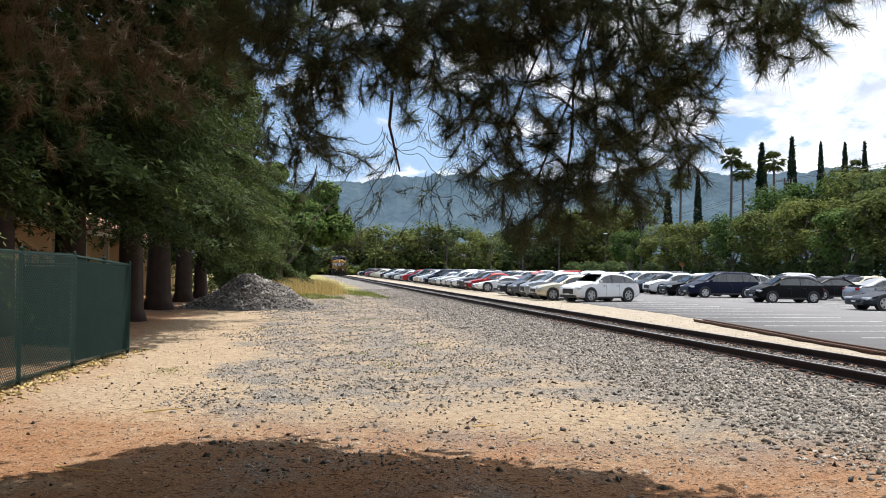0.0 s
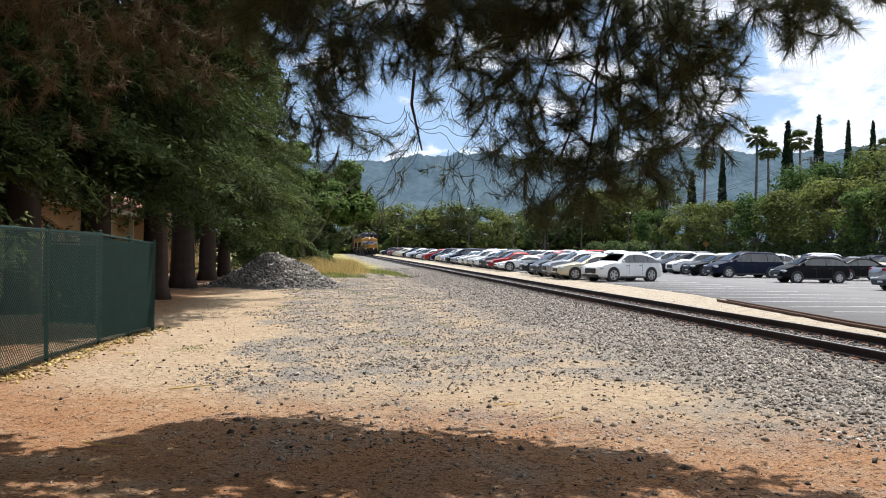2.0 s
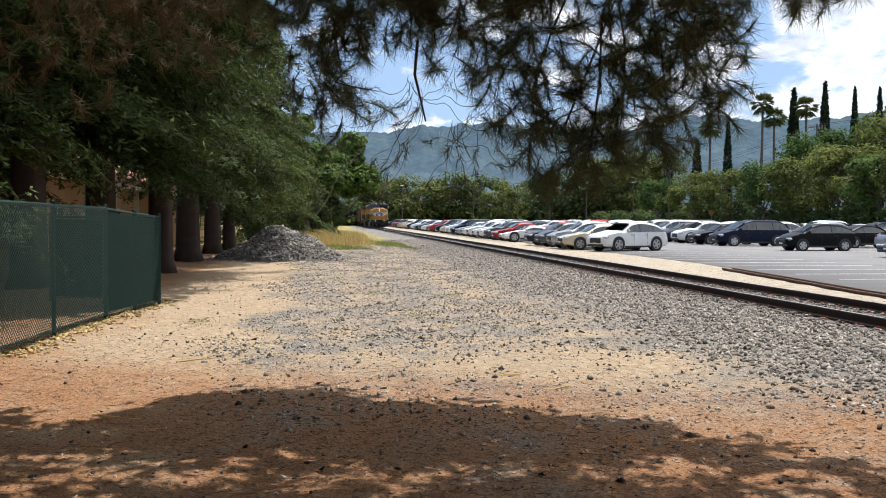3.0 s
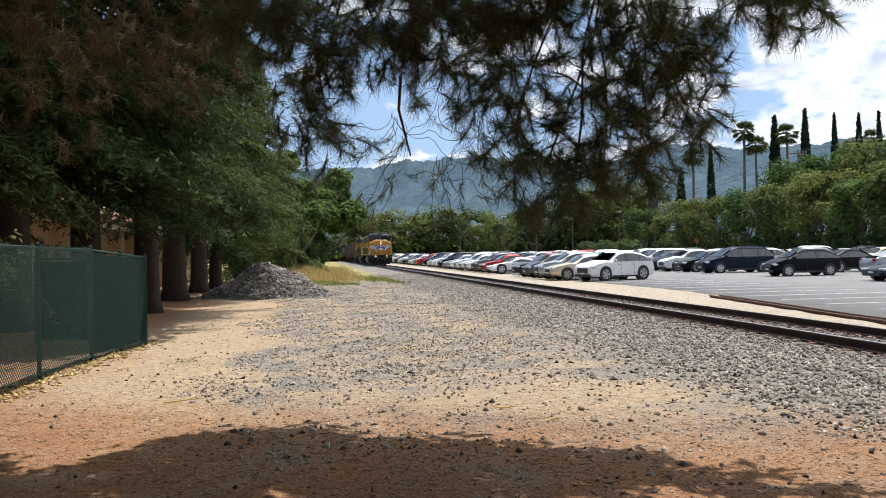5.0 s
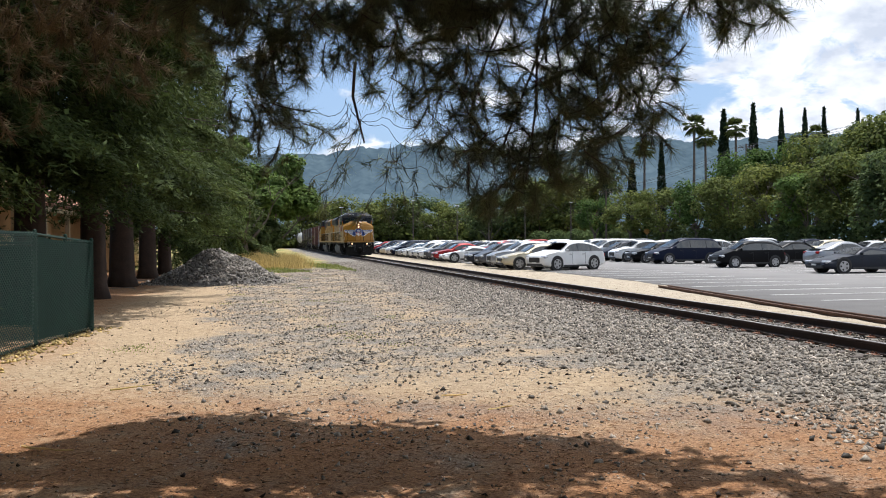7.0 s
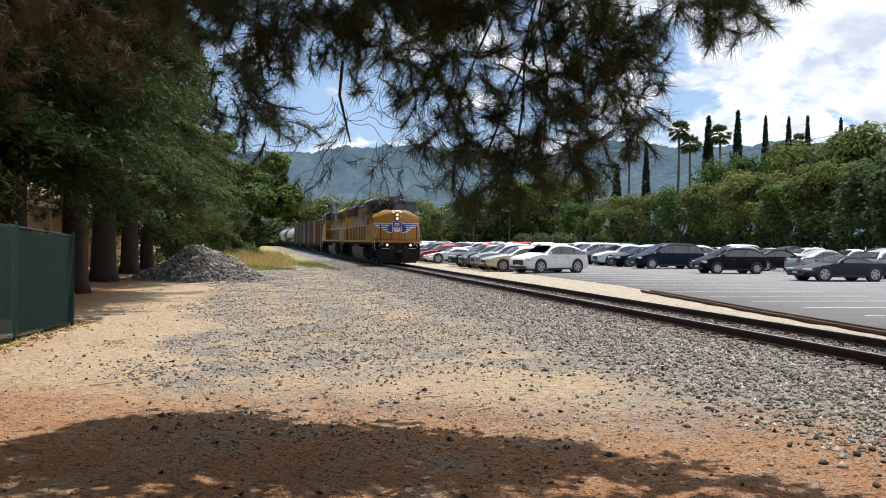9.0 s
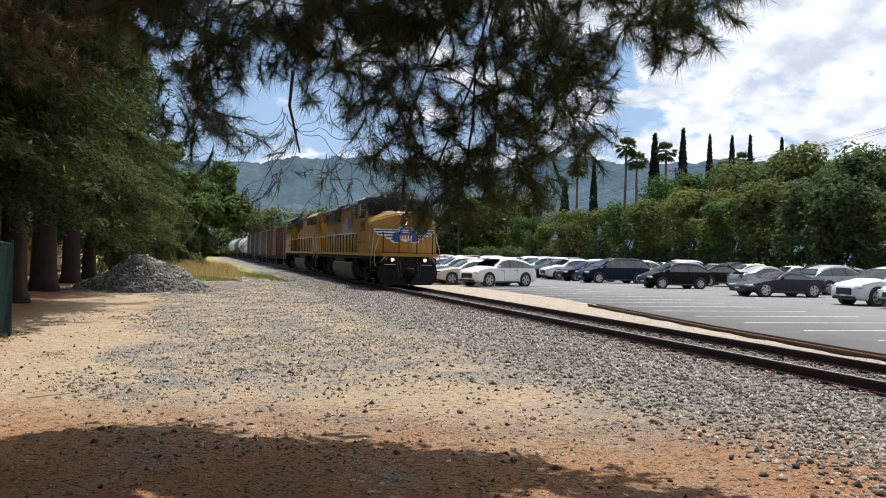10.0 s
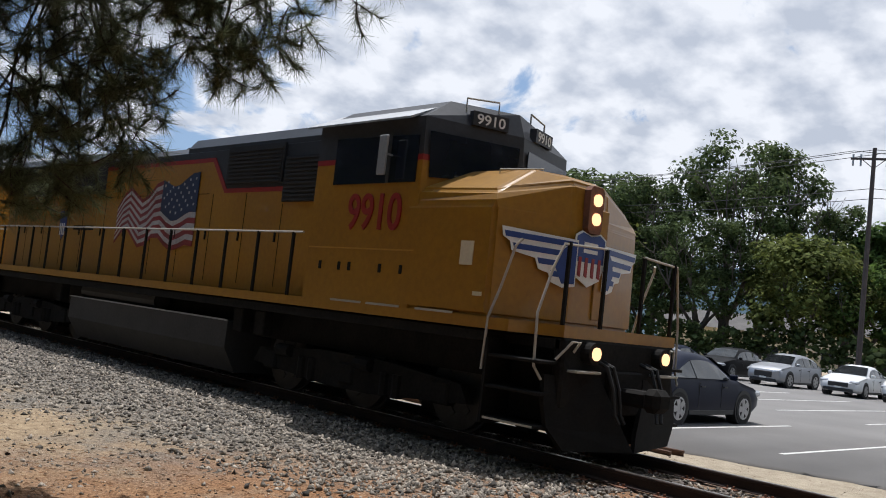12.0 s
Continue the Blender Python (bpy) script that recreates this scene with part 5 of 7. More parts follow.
        if lead:
            lettering("9910", 0.52, 1.14, face @ Matrix.Translation((0.1, 3.02, 0.004)), M["loco_red"], root, "cab_number", "tall red cab number")
        bm = NB()
        box(bm, s * 1.532 - 0.006, s * 1.532 + 0.006, 2.4, 4.72, 2.49, 2.51)
        part("cab_trim", bm, M["yellow_rail"], root)
        for yy in (2.62, 3.05, 3.72, 3.95, 4.4):
            bm = NB()
            box(bm, s * 1.533 - 0.012, s * 1.533 + 0.012, yy - 0.03, yy + 0.03, 2.18, 2.30, 0.008)
            part("latch", bm, U, root)
        # pale strips that paint the light caught along the sill edge
        for yy in (1.9, 2.9, 3.7):
            bm = NB()
            box(bm, s * 1.542 - 0.008, s * 1.542 + 0.008, yy - 0.34, yy + 0.34, 1.735, 1.765)
            part("lit_sill_edge", bm, H, root, "pale strip for the light on the sill edge")
        bm = NB()
        box(bm, s * 1.538 - 0.006, s * 1.538 + 0.006, 1.1, 1.25, 1.98, 2.03)
        part("data_plate", bm, M["cream"], nose)
        pl = part("placard", flat_shape([(-0.11, -0.15), (0.11, -0.15), (0.11, 0.15), (-0.11, 0.15)]), M["cream"], nose, "small white notice plate with faint writing")
        pl.matrix_basis = face_frame((s * 1.538, 1.42, 2.5), (0, -1 if s < 0 else 1, 0), (0, 0, 1))
        # mirror and roof hand-hold
        bm = NB()
        box(bm, s * 1.72 - 0.02, s * 1.72 + 0.02, 2.95, 3.12, 3.5, 4.05, 0.01)
        tube(bm, (s * 1.53, 3.03, 3.8), (s * 1.72, 3.03, 3.8), 0.015)
        part("mirror", bm, M["metal_grey"], root)
    for s in (-1, 1):
        for pts in ([(s * 0.35, 2.25, 4.6), (s * 0.35, 2.25, 4.76), (s * 0.85, 2.4, 4.72), (s * 0.85, 2.4, 4.5)], [(s * 0.5, 1.2, 3.62), (s * 0.5, 1.2, 3.74), (s * 0.9, 1.6, 3.68), (s * 0.9, 1.6, 3.5)]):
            bm = NB()
            pipe(bm, pts, 0.014)
            part("grab_iron", bm, H, root)
    # hood
    bm = NB()
    prism(bm, [(4.75, 1.74), (4.75, 3.5), (8.25, 3.5), (8.75, 4.10), (19.3, 4.10), (19.3, 1.74)], "x", -1.0, 1.0)
    bmesh.ops.bevel(bm, geom=[e for e in bm.edges if e.calc_length() > 3], offset=0.02, segments=1, affect="EDGES")
    hood = part("hood", bm, Y, root, "long yellow engine hood")
    bm = NB()
    prism(bm, [(6.4, 3.47), (8.27, 3.47), (8.80, 4.07), (19.32, 4.07), (19.32, 4.15), (8.74, 4.15), (8.22, 3.55), (6.4, 3.55)], "x", -1.006, 1.006)
    part("hood_stripe", bm, M["loco_red"], hood, "thin red dividing stripe")
    bm = NB()
    prism(bm, [(-0.99, 3.51), (-0.99, 4.28), (-0.72, 4.46), (0.72, 4.46), (0.99, 4.28), (0.99, 3.51)], "y", 4.75, 19.28)
    part("hood_roof", bm, G, hood, "dark grey hood roof")
    bm = NB()
    prism(bm, [(-0.98, 4.2), (-0.98, 4.38), (-0.82, 4.58), (0.82, 4.58), (0.98, 4.38), (0.98, 4.2)], "y", 4.8, 9.85)
    blower = part("brake_hatch", bm, G, root, "raised dark grey dynamic brake housing")
    bm = NB()
    prism(bm, [(-1.2, 3.55), (-1.3, 4.25), (-0.95, 4.5), (0.95, 4.5), (1.3, 4.25), (1.2, 3.55)], "y", 13.4, 18.9)
    radiator = part("radiator_housing", bm, Y if not lead else G, root, "flared radiator housing")
    for s in (-1, 1):
        for y0, y1, z0, z1, par, x in ((6.42, 8.2, 3.62, 4.30, blower, 1.03), (5.32, 6.34, 3.28, 4.05, blower, 1.03), (13.6, 15.9, 3.65, 4.2, radiator, 1.27), (16.3, 18.7, 3.65, 4.2, radiator, 1.27)):
            bm = NB()
            box(bm, s * x - 0.02, s * x + 0.02, y0, y1, z0, z1)
            n = int((z1 - z0) / 0.07)
            for k in range(n):
                z = z0 + 0.035 + k * 0.07
                box(bm, s * (x + 0.03) - 0.012, s * (x + 0.03) + 0.012, y0 + 0.04, y1 - 0.04, z - 0.018, z + 0.012)
            part("grille", bm, M["grille"], par)
    for y in (6.2, 7.9, 14.4, 15.9, 17.4):
        bm = NB()
        tube(bm, (0, y, 4.48), (0, y, 4.62), 0.62, 0.58, n=18)
        part("roof_fan", bm, G, root)
    bm = NB()
    box(bm, -0.35, 0.35, 10.2, 11.2, 4.34, 4.62, 0.04)
    part("exhaust_stack", bm, U, root)
    # door seams and latches along the hood
    for s in (-1, 1):
        bm = NB()
        y = 5.2
        while y < 19:
            box(bm, s * 1.002 - 0.003, s * 1.002 + 0.003, y, y + 0.012, 1.85, 3.25 if y < 6.4 else 3.46)
            box(bm, s * 1.01 - 0.01, s * 1.01 + 0.01, y + 0.1, y + 0.14, 2.6, 2.78)
            y += 1.15
        box(bm, s * 1.002 - 0.003, s * 1.002 + 0.003, 8.8, 19, 3.46, 3.472)
        part("door_seam", bm, U, hood)
    # handrails and posts
    for s in (-1, 1):
        bm = NB()
        pipe(bm, [(s * 1.5, 4.95, 2.72), (s * 1.5, 18.6, 2.72), (s * 1.5, 19.2, 2.35), (s * 1.52, 19.35, 1.3)], 0.019)
        part("handrail", bm, H, root, "pale worn handrail")
        bm = NB()
        pipe(bm, [(s * 1.52, 20.15, 0.75), (s * 1.52, 20.1, 1.8), (s * 1.48, 20.15, 2.7), (s * 0.6, 20.2, 2.72)], 0.019)
        part("handrail", bm, H, root, "pale worn handrail")
        y = 5.2
        while y < 18.7:
            bm = NB()
            box(bm, s * 1.5 - 0.018, s * 1.5 + 0.018, y - 0.025, y + 0.025, 1.74, 2.72)
            part("rail_post", bm, M["underframe"], root)
            y += 0.98
        # front steps and their rails
        bm = NB()
        pipe(bm, [(s * 1.54, 0.98, 1.12), (s * 1.54, 0.95, 1.75), (s * 1.5, 0.84, 2.1), (s * 1.5, 0.66, 2.62), (s * 1.44, 0.62, 2.7)], 0.017)
        part("step_rail", bm, H, root, "pale worn step rail")
        bm = NB()
        pipe(bm, [(s * 1.46, 0.12, 1.1), (s * 1.52, 0.2, 1.25), (s * 1.52, 0.22, 1.85), (s * 1.36, 0.18, 2.4), (s * 1.24, 0.14, 2.68), (s * 0.4, 0.13, 2.72)], 0.017)
        part("step_rail", bm, H, root, "pale worn step rail")
        for x in (1.16, 0.42):
            bm = NB()
            box(bm, s * x - 0.02, s * x + 0.02, 0.11, 0.15, 1.74, 2.71)
            part("rail_post", bm, M["underframe"], root)
        for y0 in (0.1, 19.35):
            for z in (0.55, 0.92, 1.28):
                bm = NB()
                box(bm, s * 1.3 - 0.24, s * 1.3 + 0.24, y0, y0 + 0.8, z, z + 0.04, 0.008)
                part("step", bm, U, root)
            bm = NB()
            prism(bm, [(s * 1.07, y0 - 0.05), (s * 1.03, y0 - 0.05), (s * 1.03, y0 + 0.84), (s * 1.55, y0 + 0.84), (s * 1.55, y0 + 0.8), (s * 1.07, y0 + 0.8)], "z", 0.5, 1.5)
            part("step_plate", bm, U, root)
            bm = NB()
            box(bm, s * 1.535 - 0.006, s * 1.535 + 0.006, y0 + 0.02, y0 + 0.78, 0.555, 0.58)
            part("step_edge", bm, H, root)
    # pilot, plough and coupler
    bm = NB()
    box(bm, -1.2, 1.2, 0.04, 0.2, 0.78, 1.6, 0.03)
    box(bm, -1.05, 1.05, 0.1, 0.18, 0.34, 0.8, 0.02)
    box(bm, -0.34, 0.34, -0.06, 0.1, 0.72, 1.25, 0.02)
    part("pilot", bm, U, root, "black steel pilot plate")
    for s in (-1, 1):
        bm = NB()
        loft(bm, [[(s * 1.36, 0.16, 1.16), (s * 0.46, 0.02, 1.16), (s * 0.46, 0.08, 1.16), (s * 1.36, 0.22, 1.16)],
                  [(s * 1.40, 0.10, 0.85), (s * 0.30, -0.10, 0.80), (s * 0.30, -0.04, 0.80), (s * 1.40, 0.16, 0.85)],
                  [(s * 1.36, 0.06, 0.58), (s * 0.12, -0.17, 0.50), (s * 0.12, -0.11, 0.50), (s * 1.36, 0.12, 0.58)],
                  [(s * 1.12, -0.02, 0.32), (s * 0.01, -0.24, 0.30), (s * 0.01, -0.18, 0.30), (s * 1.12, 0.04, 0.32)]])
        w = part("plough_blade", bm, M["plough"], root, "scuffed dark steel plough blade")
        for t in (0.25, 0.6):
            bm = NB()
            x = s * (0.42 + t * 0.95)
            box(bm, x - 0.02, x + 0.02, 0.14, 0.24, 0.5, 1.1, 0.005)
            part("gusset", bm, U, w)
        bm = NB()
        box(bm, s * 0.86 - 0.24, s * 0.86 + 0.24, -0.1, 0.06, 1.21, 1.24, 0.006)
        part("foot_board", bm, H, root, "worn pale step edge")
    bm = NB()
    box(bm, -0.14, 0.14, -0.42, 0.1, 0.86, 1.06, 0.04)
    box(bm, -0.16, 0.18, -0.6, -0.35, 0.82, 1.1, 0.07)
    part("coupler", bm, U, root)
    for x in (-0.52, -0.4, 0.4, 0.52):
        bm = NB()
        pipe(bm, [(x, 0.06, 1.36), (x * 1.03, -0.12, 1.3), (x * 1.02, -0.22, 1.05), (x * 0.97, -0.26, 0.76), (x * 0.88, -0.3, 0.66)], 0.024, 6)
        part("air_hose", bm, M["hose"], root)
    for s in (-1, 1):
        bm = NB()
        pipe(bm, [(s * 1.26, 0.1, 1.34), (s * 1.1, 0.0, 1.56), (s * 0.98, -0.02, 1.56), (s * 1.04, 0.02, 1.44)], 0.016)
        part("lift_lever", bm, H, root, "pale uncoupling lever")
    for s in (-1, 1):
        bm = NB()
        tube(bm, (s * 0.755, -0.09, 1.445), (s * 0.755, 0.1, 1.445), 0.13, n=16)
        can = part("ditch_light", bm, U, root)
        if lead:
            bm = NB()
            tube(bm, (s * 0.755, -0.115, 1.445), (s * 0.755, -0.09, 1.445), 0.078, n=16)
            part("lens", bm, M["lamp_on"], can, "lit warm lens")
    bm = NB()
    prism(bm, [(-0.15, 3.02), (-0.15, 3.52), (-0.1, 3.58), (0.1, 3.58), (0.15, 3.52), (0.15, 3.02), (0.1, 2.96), (-0.1, 2.96)], "y", 0.66, 0.76)
    hl = part("headlight", bm, M["rust"], root, "twin headlight in a brown surround")
    for z in (3.15, 3.40):
        bm = NB()
        tube(bm, (0, 0.63, z), (0, 0.66, z), 0.082, n=16)
        part("lens", bm, M["lamp_on"] if lead else M["metal_grey"], hl)
    # emblem: shield with wings across the nose
    if lead:
        fr = face_frame((0, 0.70, 2.0), (1, 0, 0), (0, 0, 1))
        sh = [(-0.3, 0.62), (-0.18, 0.68), (0, 0.64), (0.18, 0.68), (0.3, 0.62), (0.3, 0.3), (0.22, 0.1), (0, 0.0), (-0.22, 0.1), (-0.3, 0.3)]
        e = part("shield", flat_shape([(x * 1.12, z * 1.06 - 0.02) for x, z in sh], 0.006), M["white_paint"], nose, "white-edged blue shield emblem")
        e.matrix_basis = fr @ Matrix.Translation((0, 0.28, 0.0))
        part("shield_field", flat_shape([(x, z) for x, z in sh if z > 0.25], 0.012), M["blue_paint"], e)
        for k in range(4):
            x = -0.21 + k * 0.14
            part("stripe", flat_shape([(x - 0.03, 0.12), (x + 0.03, 0.1), (x + 0.03, 0.36), (x - 0.03, 0.36)], 0.016), M["loco_red"], e)
        for k in range(2):
            part("bar", flat_shape([(-0.15, 0.42 + k * 0.09), (0.15, 0.42 + k * 0.09), (0.15, 0.47 + k * 0.09), (-0.15, 0.47 + k * 0.09)], 0.016), M["white_paint"], e)
        for s in (-1, 1):
            u = Vector((1.155, 0.28, 0)).normalized() if s > 0 else Vector((1.155, -0.28, 0)).normalized()
            o = Vector((s * 0.30, 0.69, 2.24))
            f = face_frame(o - Vector((s * 0.012, 0.012, 0)), u, (0, 0, 1))
            q = 1 if s > 0 else -1
            border = [(0.0, 0.0), (0.0, 0.60), (q * 1.20, 0.62), (q * 1.17, 0.50), (q * 1.06, 0.45), (q * 1.03, 0.34), (q * 0.66, 0.29), (q * 0.60, 0.16), (q * 0.44, 0.13), (q * 0.38, 0.02), (q * 0.2, -0.03)]
            wing = part("wing", flat_shape(border if q > 0 else border[::-1], 0.006), M["white_paint"], nose, "blue and white wing emblem")
            wing.matrix_basis = f
            for k, ln in enumerate((1.13, 0.99, 0.60, 0.38)):
                z = 0.50 - k * 0.135
                b4 = [(q * 0.02, z), (q * ln, z), (q * (ln + 0.03), z + 0.07), (q * 0.02, z + 0.07)]
                part("feather", flat_shape(b4 if q > 0 else b4[::-1], 0.012), M["blue_paint"], wing)
            b4 = [(q * 0.02, 0.03), (q * 0.22, 0.02), (q * 0.34, 0.22), (q * 0.30, 0.40), (q * 0.10, 0.56), (q * 0.02, 0.56)]
            part("feather", flat_shape(b4 if q > 0 else b4[::-1], 0.014), M["blue_paint"], wing)
        # waving flag painted on the hood side
        for s in (-1, 1):
            ff = face_frame((s * 1.012, 9.2, 2.22), (0, -1, 0) if s < 0 else (0, 1, 0), (0, 0, 1))
            q = -1 if s < 0 else 1
            flag = thing_flag(q, hood)
            flag.matrix_basis = ff
            dec = part("decal", flat_shape([(-0.2, 0.7), (0.2, 0.7), (0.2, 0.3), (0, 0.0), (-0.2, 0.3)] if q > 0 else [(-0.2, 0.7), (-0.2, 0.3), (0, 0), (0.2, 0.3), (0.2, 0.7)]), M["blue_paint"], hood, "small blue shield decal")
            dec.matrix_basis = ff @ Matrix.Translation((q * 6.3, 0.25, 0))
            for k in range(3):
                part("stripe", flat_shape([(-0.14 + k * 0.1, 0.12), (-0.09 + k * 0.1, 0.12), (-0.09 + k * 0.1, 0.4), (-0.14 + k * 0.1, 0.4)], 0.012), M["white_paint"], dec)
            bar = part("slogan_bar", flat_shape([(-0.55, 0), (0.55, 0), (0.55, 0.1), (-0.55, 0.1)]), U, hood, "dark bar of small lettering")
            bar.matrix_basis = ff @ Matrix.Translation((q * 5.1, 0.5, 0))
    bm = NB()
    box(bm, -0.5, 0.5, 6.4, 14.2, 0.45, 1.0)
    part("centre_sill", bm, U, root)
    # fuel tank
    bm = NB()
    prism(bm, [(-1.4, 1.2), (-1.4, 0.75), (-1.15, 0.34), (1.15, 0.34), (1.4, 0.75), (1.4, 1.2)], "y", 6.95, 13.5)
    tank = part("fuel_tank", bm, M["tank_grey"], root, "grimy grey fuel tank")
    for s in (-1, 1):
        bm = NB()
        box(bm, s * 1.405 - 0.012, s * 1.405 + 0.012, 6.95, 13.5, 1.2, 1.225)
        part("tank_lip", bm, M["metal_grey"], tank)
        bm = NB()
        tube(bm, (s * 1.15, 9.8, 1.36), (s * 1.15, 13.2, 1.36), 0.17, n=12)
        part("air_reservoir", bm, M["tank_grey"], root)
        for y in (5.95, 6.6, 14.2):
            bm = NB()
            box(bm, s * 1.25 - 0.1, s * 1.25 + 0.1, y, y + 0.28, 1.05, 1.45, 0.02)
            part("equipment_box", bm, U, root)
    bogie(root, 3.95, 3)
    bogie(root, 16.3, 3)
    return root


def thing_flag(q, parent):
    """Painted waving flag: red and white bands and a blue field with stars."""
    wave = lambda u, z: z + 0.17 * math.sin(u * 4.6 + 0.9) * (0.4 + u / 4)
    n = 12
    L = 3.4
    top = lambda u: 1.62 - 0.13 * u
    bot = lambda u: 0.18 + 0.06 * u
    root = None
    for k in range(13):
        lo, hi = k / 13, (k + 1) / 13
        pts = []
        for i in range(n + 1):
            u = L * i / n
            pts.append((q * u, wave(u, bot(u) + (top(u) - bot(u)) * lo)))
        for i in range(n, -1, -1):
            u = L * i / n
            pts.append((q * u, wave(u, bot(u) + (top(u) - bot(u)) * hi)))
        bm = flat_shape(pts if q > 0 else pts[::-1], 0.006)
        if root is None:
            root = part("flag", bm, M["flag_red"], parent, "painted waving striped flag")
        else:
            part("flag_stripe", bm, M["flag_white"] if k % 2 else M["flag_red"], root)
    pts = [(q * L * 0.42 * i / 6, wave(L * 0.42 * i / 6, bot(L * 0.42 * i / 6) + (top(L * 0.42 * i / 6) - bot(L * 0.42 * i / 6)) * 0.46)) for i in range(7)]
    pts += [(q * L * 0.42 * i / 6, wave(L * 0.42 * i / 6, top(L * 0.42 * i / 6))) for i in range(6, -1, -1)]
    part("flag_field", flat_shape(pts if q > 0 else pts[::-1], 0.012), M["flag_blue"], root)
    bm = NB()
    for r in range(5):
        for c in range(6):
            u = 0.12 + c * 0.22 + (r % 2) * 0.1
            z = wave(u, 0.98 + r * 0.125)
            box(bm, q * u - 0.024, q * u + 0.024, z - 0.024, z + 0.024, 0.012, 0.016)
    part("flag_star", bm, M["flag_white"], root)["kind"] = "stuff"
    return root


def boxcar(label, mat, length, tagged_up):
    root = thing("boxcar", label, "freight car", group="freight cars")
    bm = NB()
    prism(bm, [(-1.45, 1.25), (-1.45, 4.0), (0, 4.28), (1.45, 4.0), (1.45, 1.25)], "y", 0.6, length - 0.6)
    part("body", bm, mat, root)
    for s in (-1, 1):
        n = int(length / 0.95)
        for k in range(n):
            y = 0.75 + k * (length - 1.5) / (n - 1)
            bm = NB()
            box(bm, s * 1.47 - 0.03, s * 1.47 + 0.03, y - 0.05, y + 0.05, 1.2, 3.98)
            part("side_rib", bm, mat, root)
        for y in (length / 2 - 1.7, length / 2 + 0.1):
            bm = NB()
            box(bm, s * 1.53 - 0.04, s * 1.53 + 0.04, y, y + 1.7, 1.3, 3.9, 0.02)
            d = part("door", bm, mat, root)
            for k in range(6):
                bm = NB()
                box(bm, s * 1.58 - 0.015, s * 1.58 + 0.015, y + 0.1, y + 1.6, 1.5 + k * 0.4, 1.58 + k * 0.4)
                part("stiffener", bm, mat, d)
        if tagged_up:
            for k in range(7):
                y = 1.4 + k * (length - 4) / 6
                bm = flat_shape([(0, 1.5), (1.3, 1.45 + 0.2 * (k % 2)), (1.6, 2.6 + 0.3 * (k % 3)), (1.0, 3.2), (0.25, 2.8)], 0.004)
                g = part("graffiti", bm, M["graffiti"], root, "pale faded graffiti patch")
                g.matrix_basis = face_frame((s * 1.453, y if s > 0 else y + 1.6, 0), (0, s, 0), (0, 0, 1))
    bm = NB()
    box(bm, -0.4, 0.4, 0.3, length - 0.3, 4.26, 4.32)
    part("roof_walk", bm, M["metal_grey"], root)
    bm = NB()
    box(bm, -1.3, 1.3, 0.3, length - 0.3, 1.0, 1.25)
    box(bm, -0.2, 0.2, -0.15, length + 0.15, 0.85, 1.1)
    part("underframe", bm, M["underframe"], root)
    for s in (-1, 1):
        bm = NB()
        pipe(bm, [(s * 1.5, 0.62, 0.6), (s * 1.5, 0.62, 4.0)], 0.02, 5)
        for k in range(8):
            pipe(bm, [(s * 1.5, 0.62, 0.6 + k * 0.42), (s * 1.1, 0.56, 0.6 + k * 0.42)], 0.014, 4)
        part("ladder", bm, M["metal_grey"], root)
    bogie(root, 2.4, 2, span=1.75)
    bogie(root, length - 2.4, 2, span=1.75)
    return root


def tank_car(label, mat, length):
    root = thing("tank_car", label, "freight car", group="freight cars")
    bm = NB()
    rings = []
    for y, k in ((0.5, 0.3), (0.6, 0.62), (0.85, 0.88), (1.2, 1.0), (length - 1.2, 1.0), (length - 0.85, 0.88), (length - 0.6, 0.62), (length - 0.5, 0.3)):
        rings.append([(1.42 * k * math.cos(a), y, 2.55 + 1.42 * k * math.sin(a)) for a in [i * 6.283 / 24 for i in range(24)]])
    loft(bm, rings)
    part("tank", bm, mat, root, smooth=True)
    bm = NB()
    tube(bm, (0, length / 2, 3.9), (0, length / 2, 4.25), 0.45, n=14)
    part("dome", bm, mat, root)
    bm = NB()
    for s in (-1, 1):
        pipe(bm, [(s * 0.9, length / 2 - 1.2, 3.6), (s * 0.9, length / 2 - 1.2, 4.6), (s * 0.9, length / 2 + 1.2, 4.6), (s * 0.9, length / 2 + 1.2, 3.6)], 0.025, 5)
    box(bm, -0.95, 0.95, length / 2 - 1.2, length / 2 + 1.2, 3.86, 3.9)
    part("platform", bm, M["metal_grey"], root)
    bm = NB()
    box(bm, -0.35, 0.35, 0.1, length - 0.1, 0.95, 1.25)
    box(bm, -1.4, 1.4, 0.1, 0.9, 1.1, 1.2)
    box(bm, -1.4, 1.4, length - 0.9, length - 0.1, 1.1, 1.2)
    part("underframe", bm, M["underframe"], root)
    bogie(root, 1.9, 2, span=1.75)
    bogie(root, length - 1.9, 2, span=1.75)
    return root


TRAIN = []


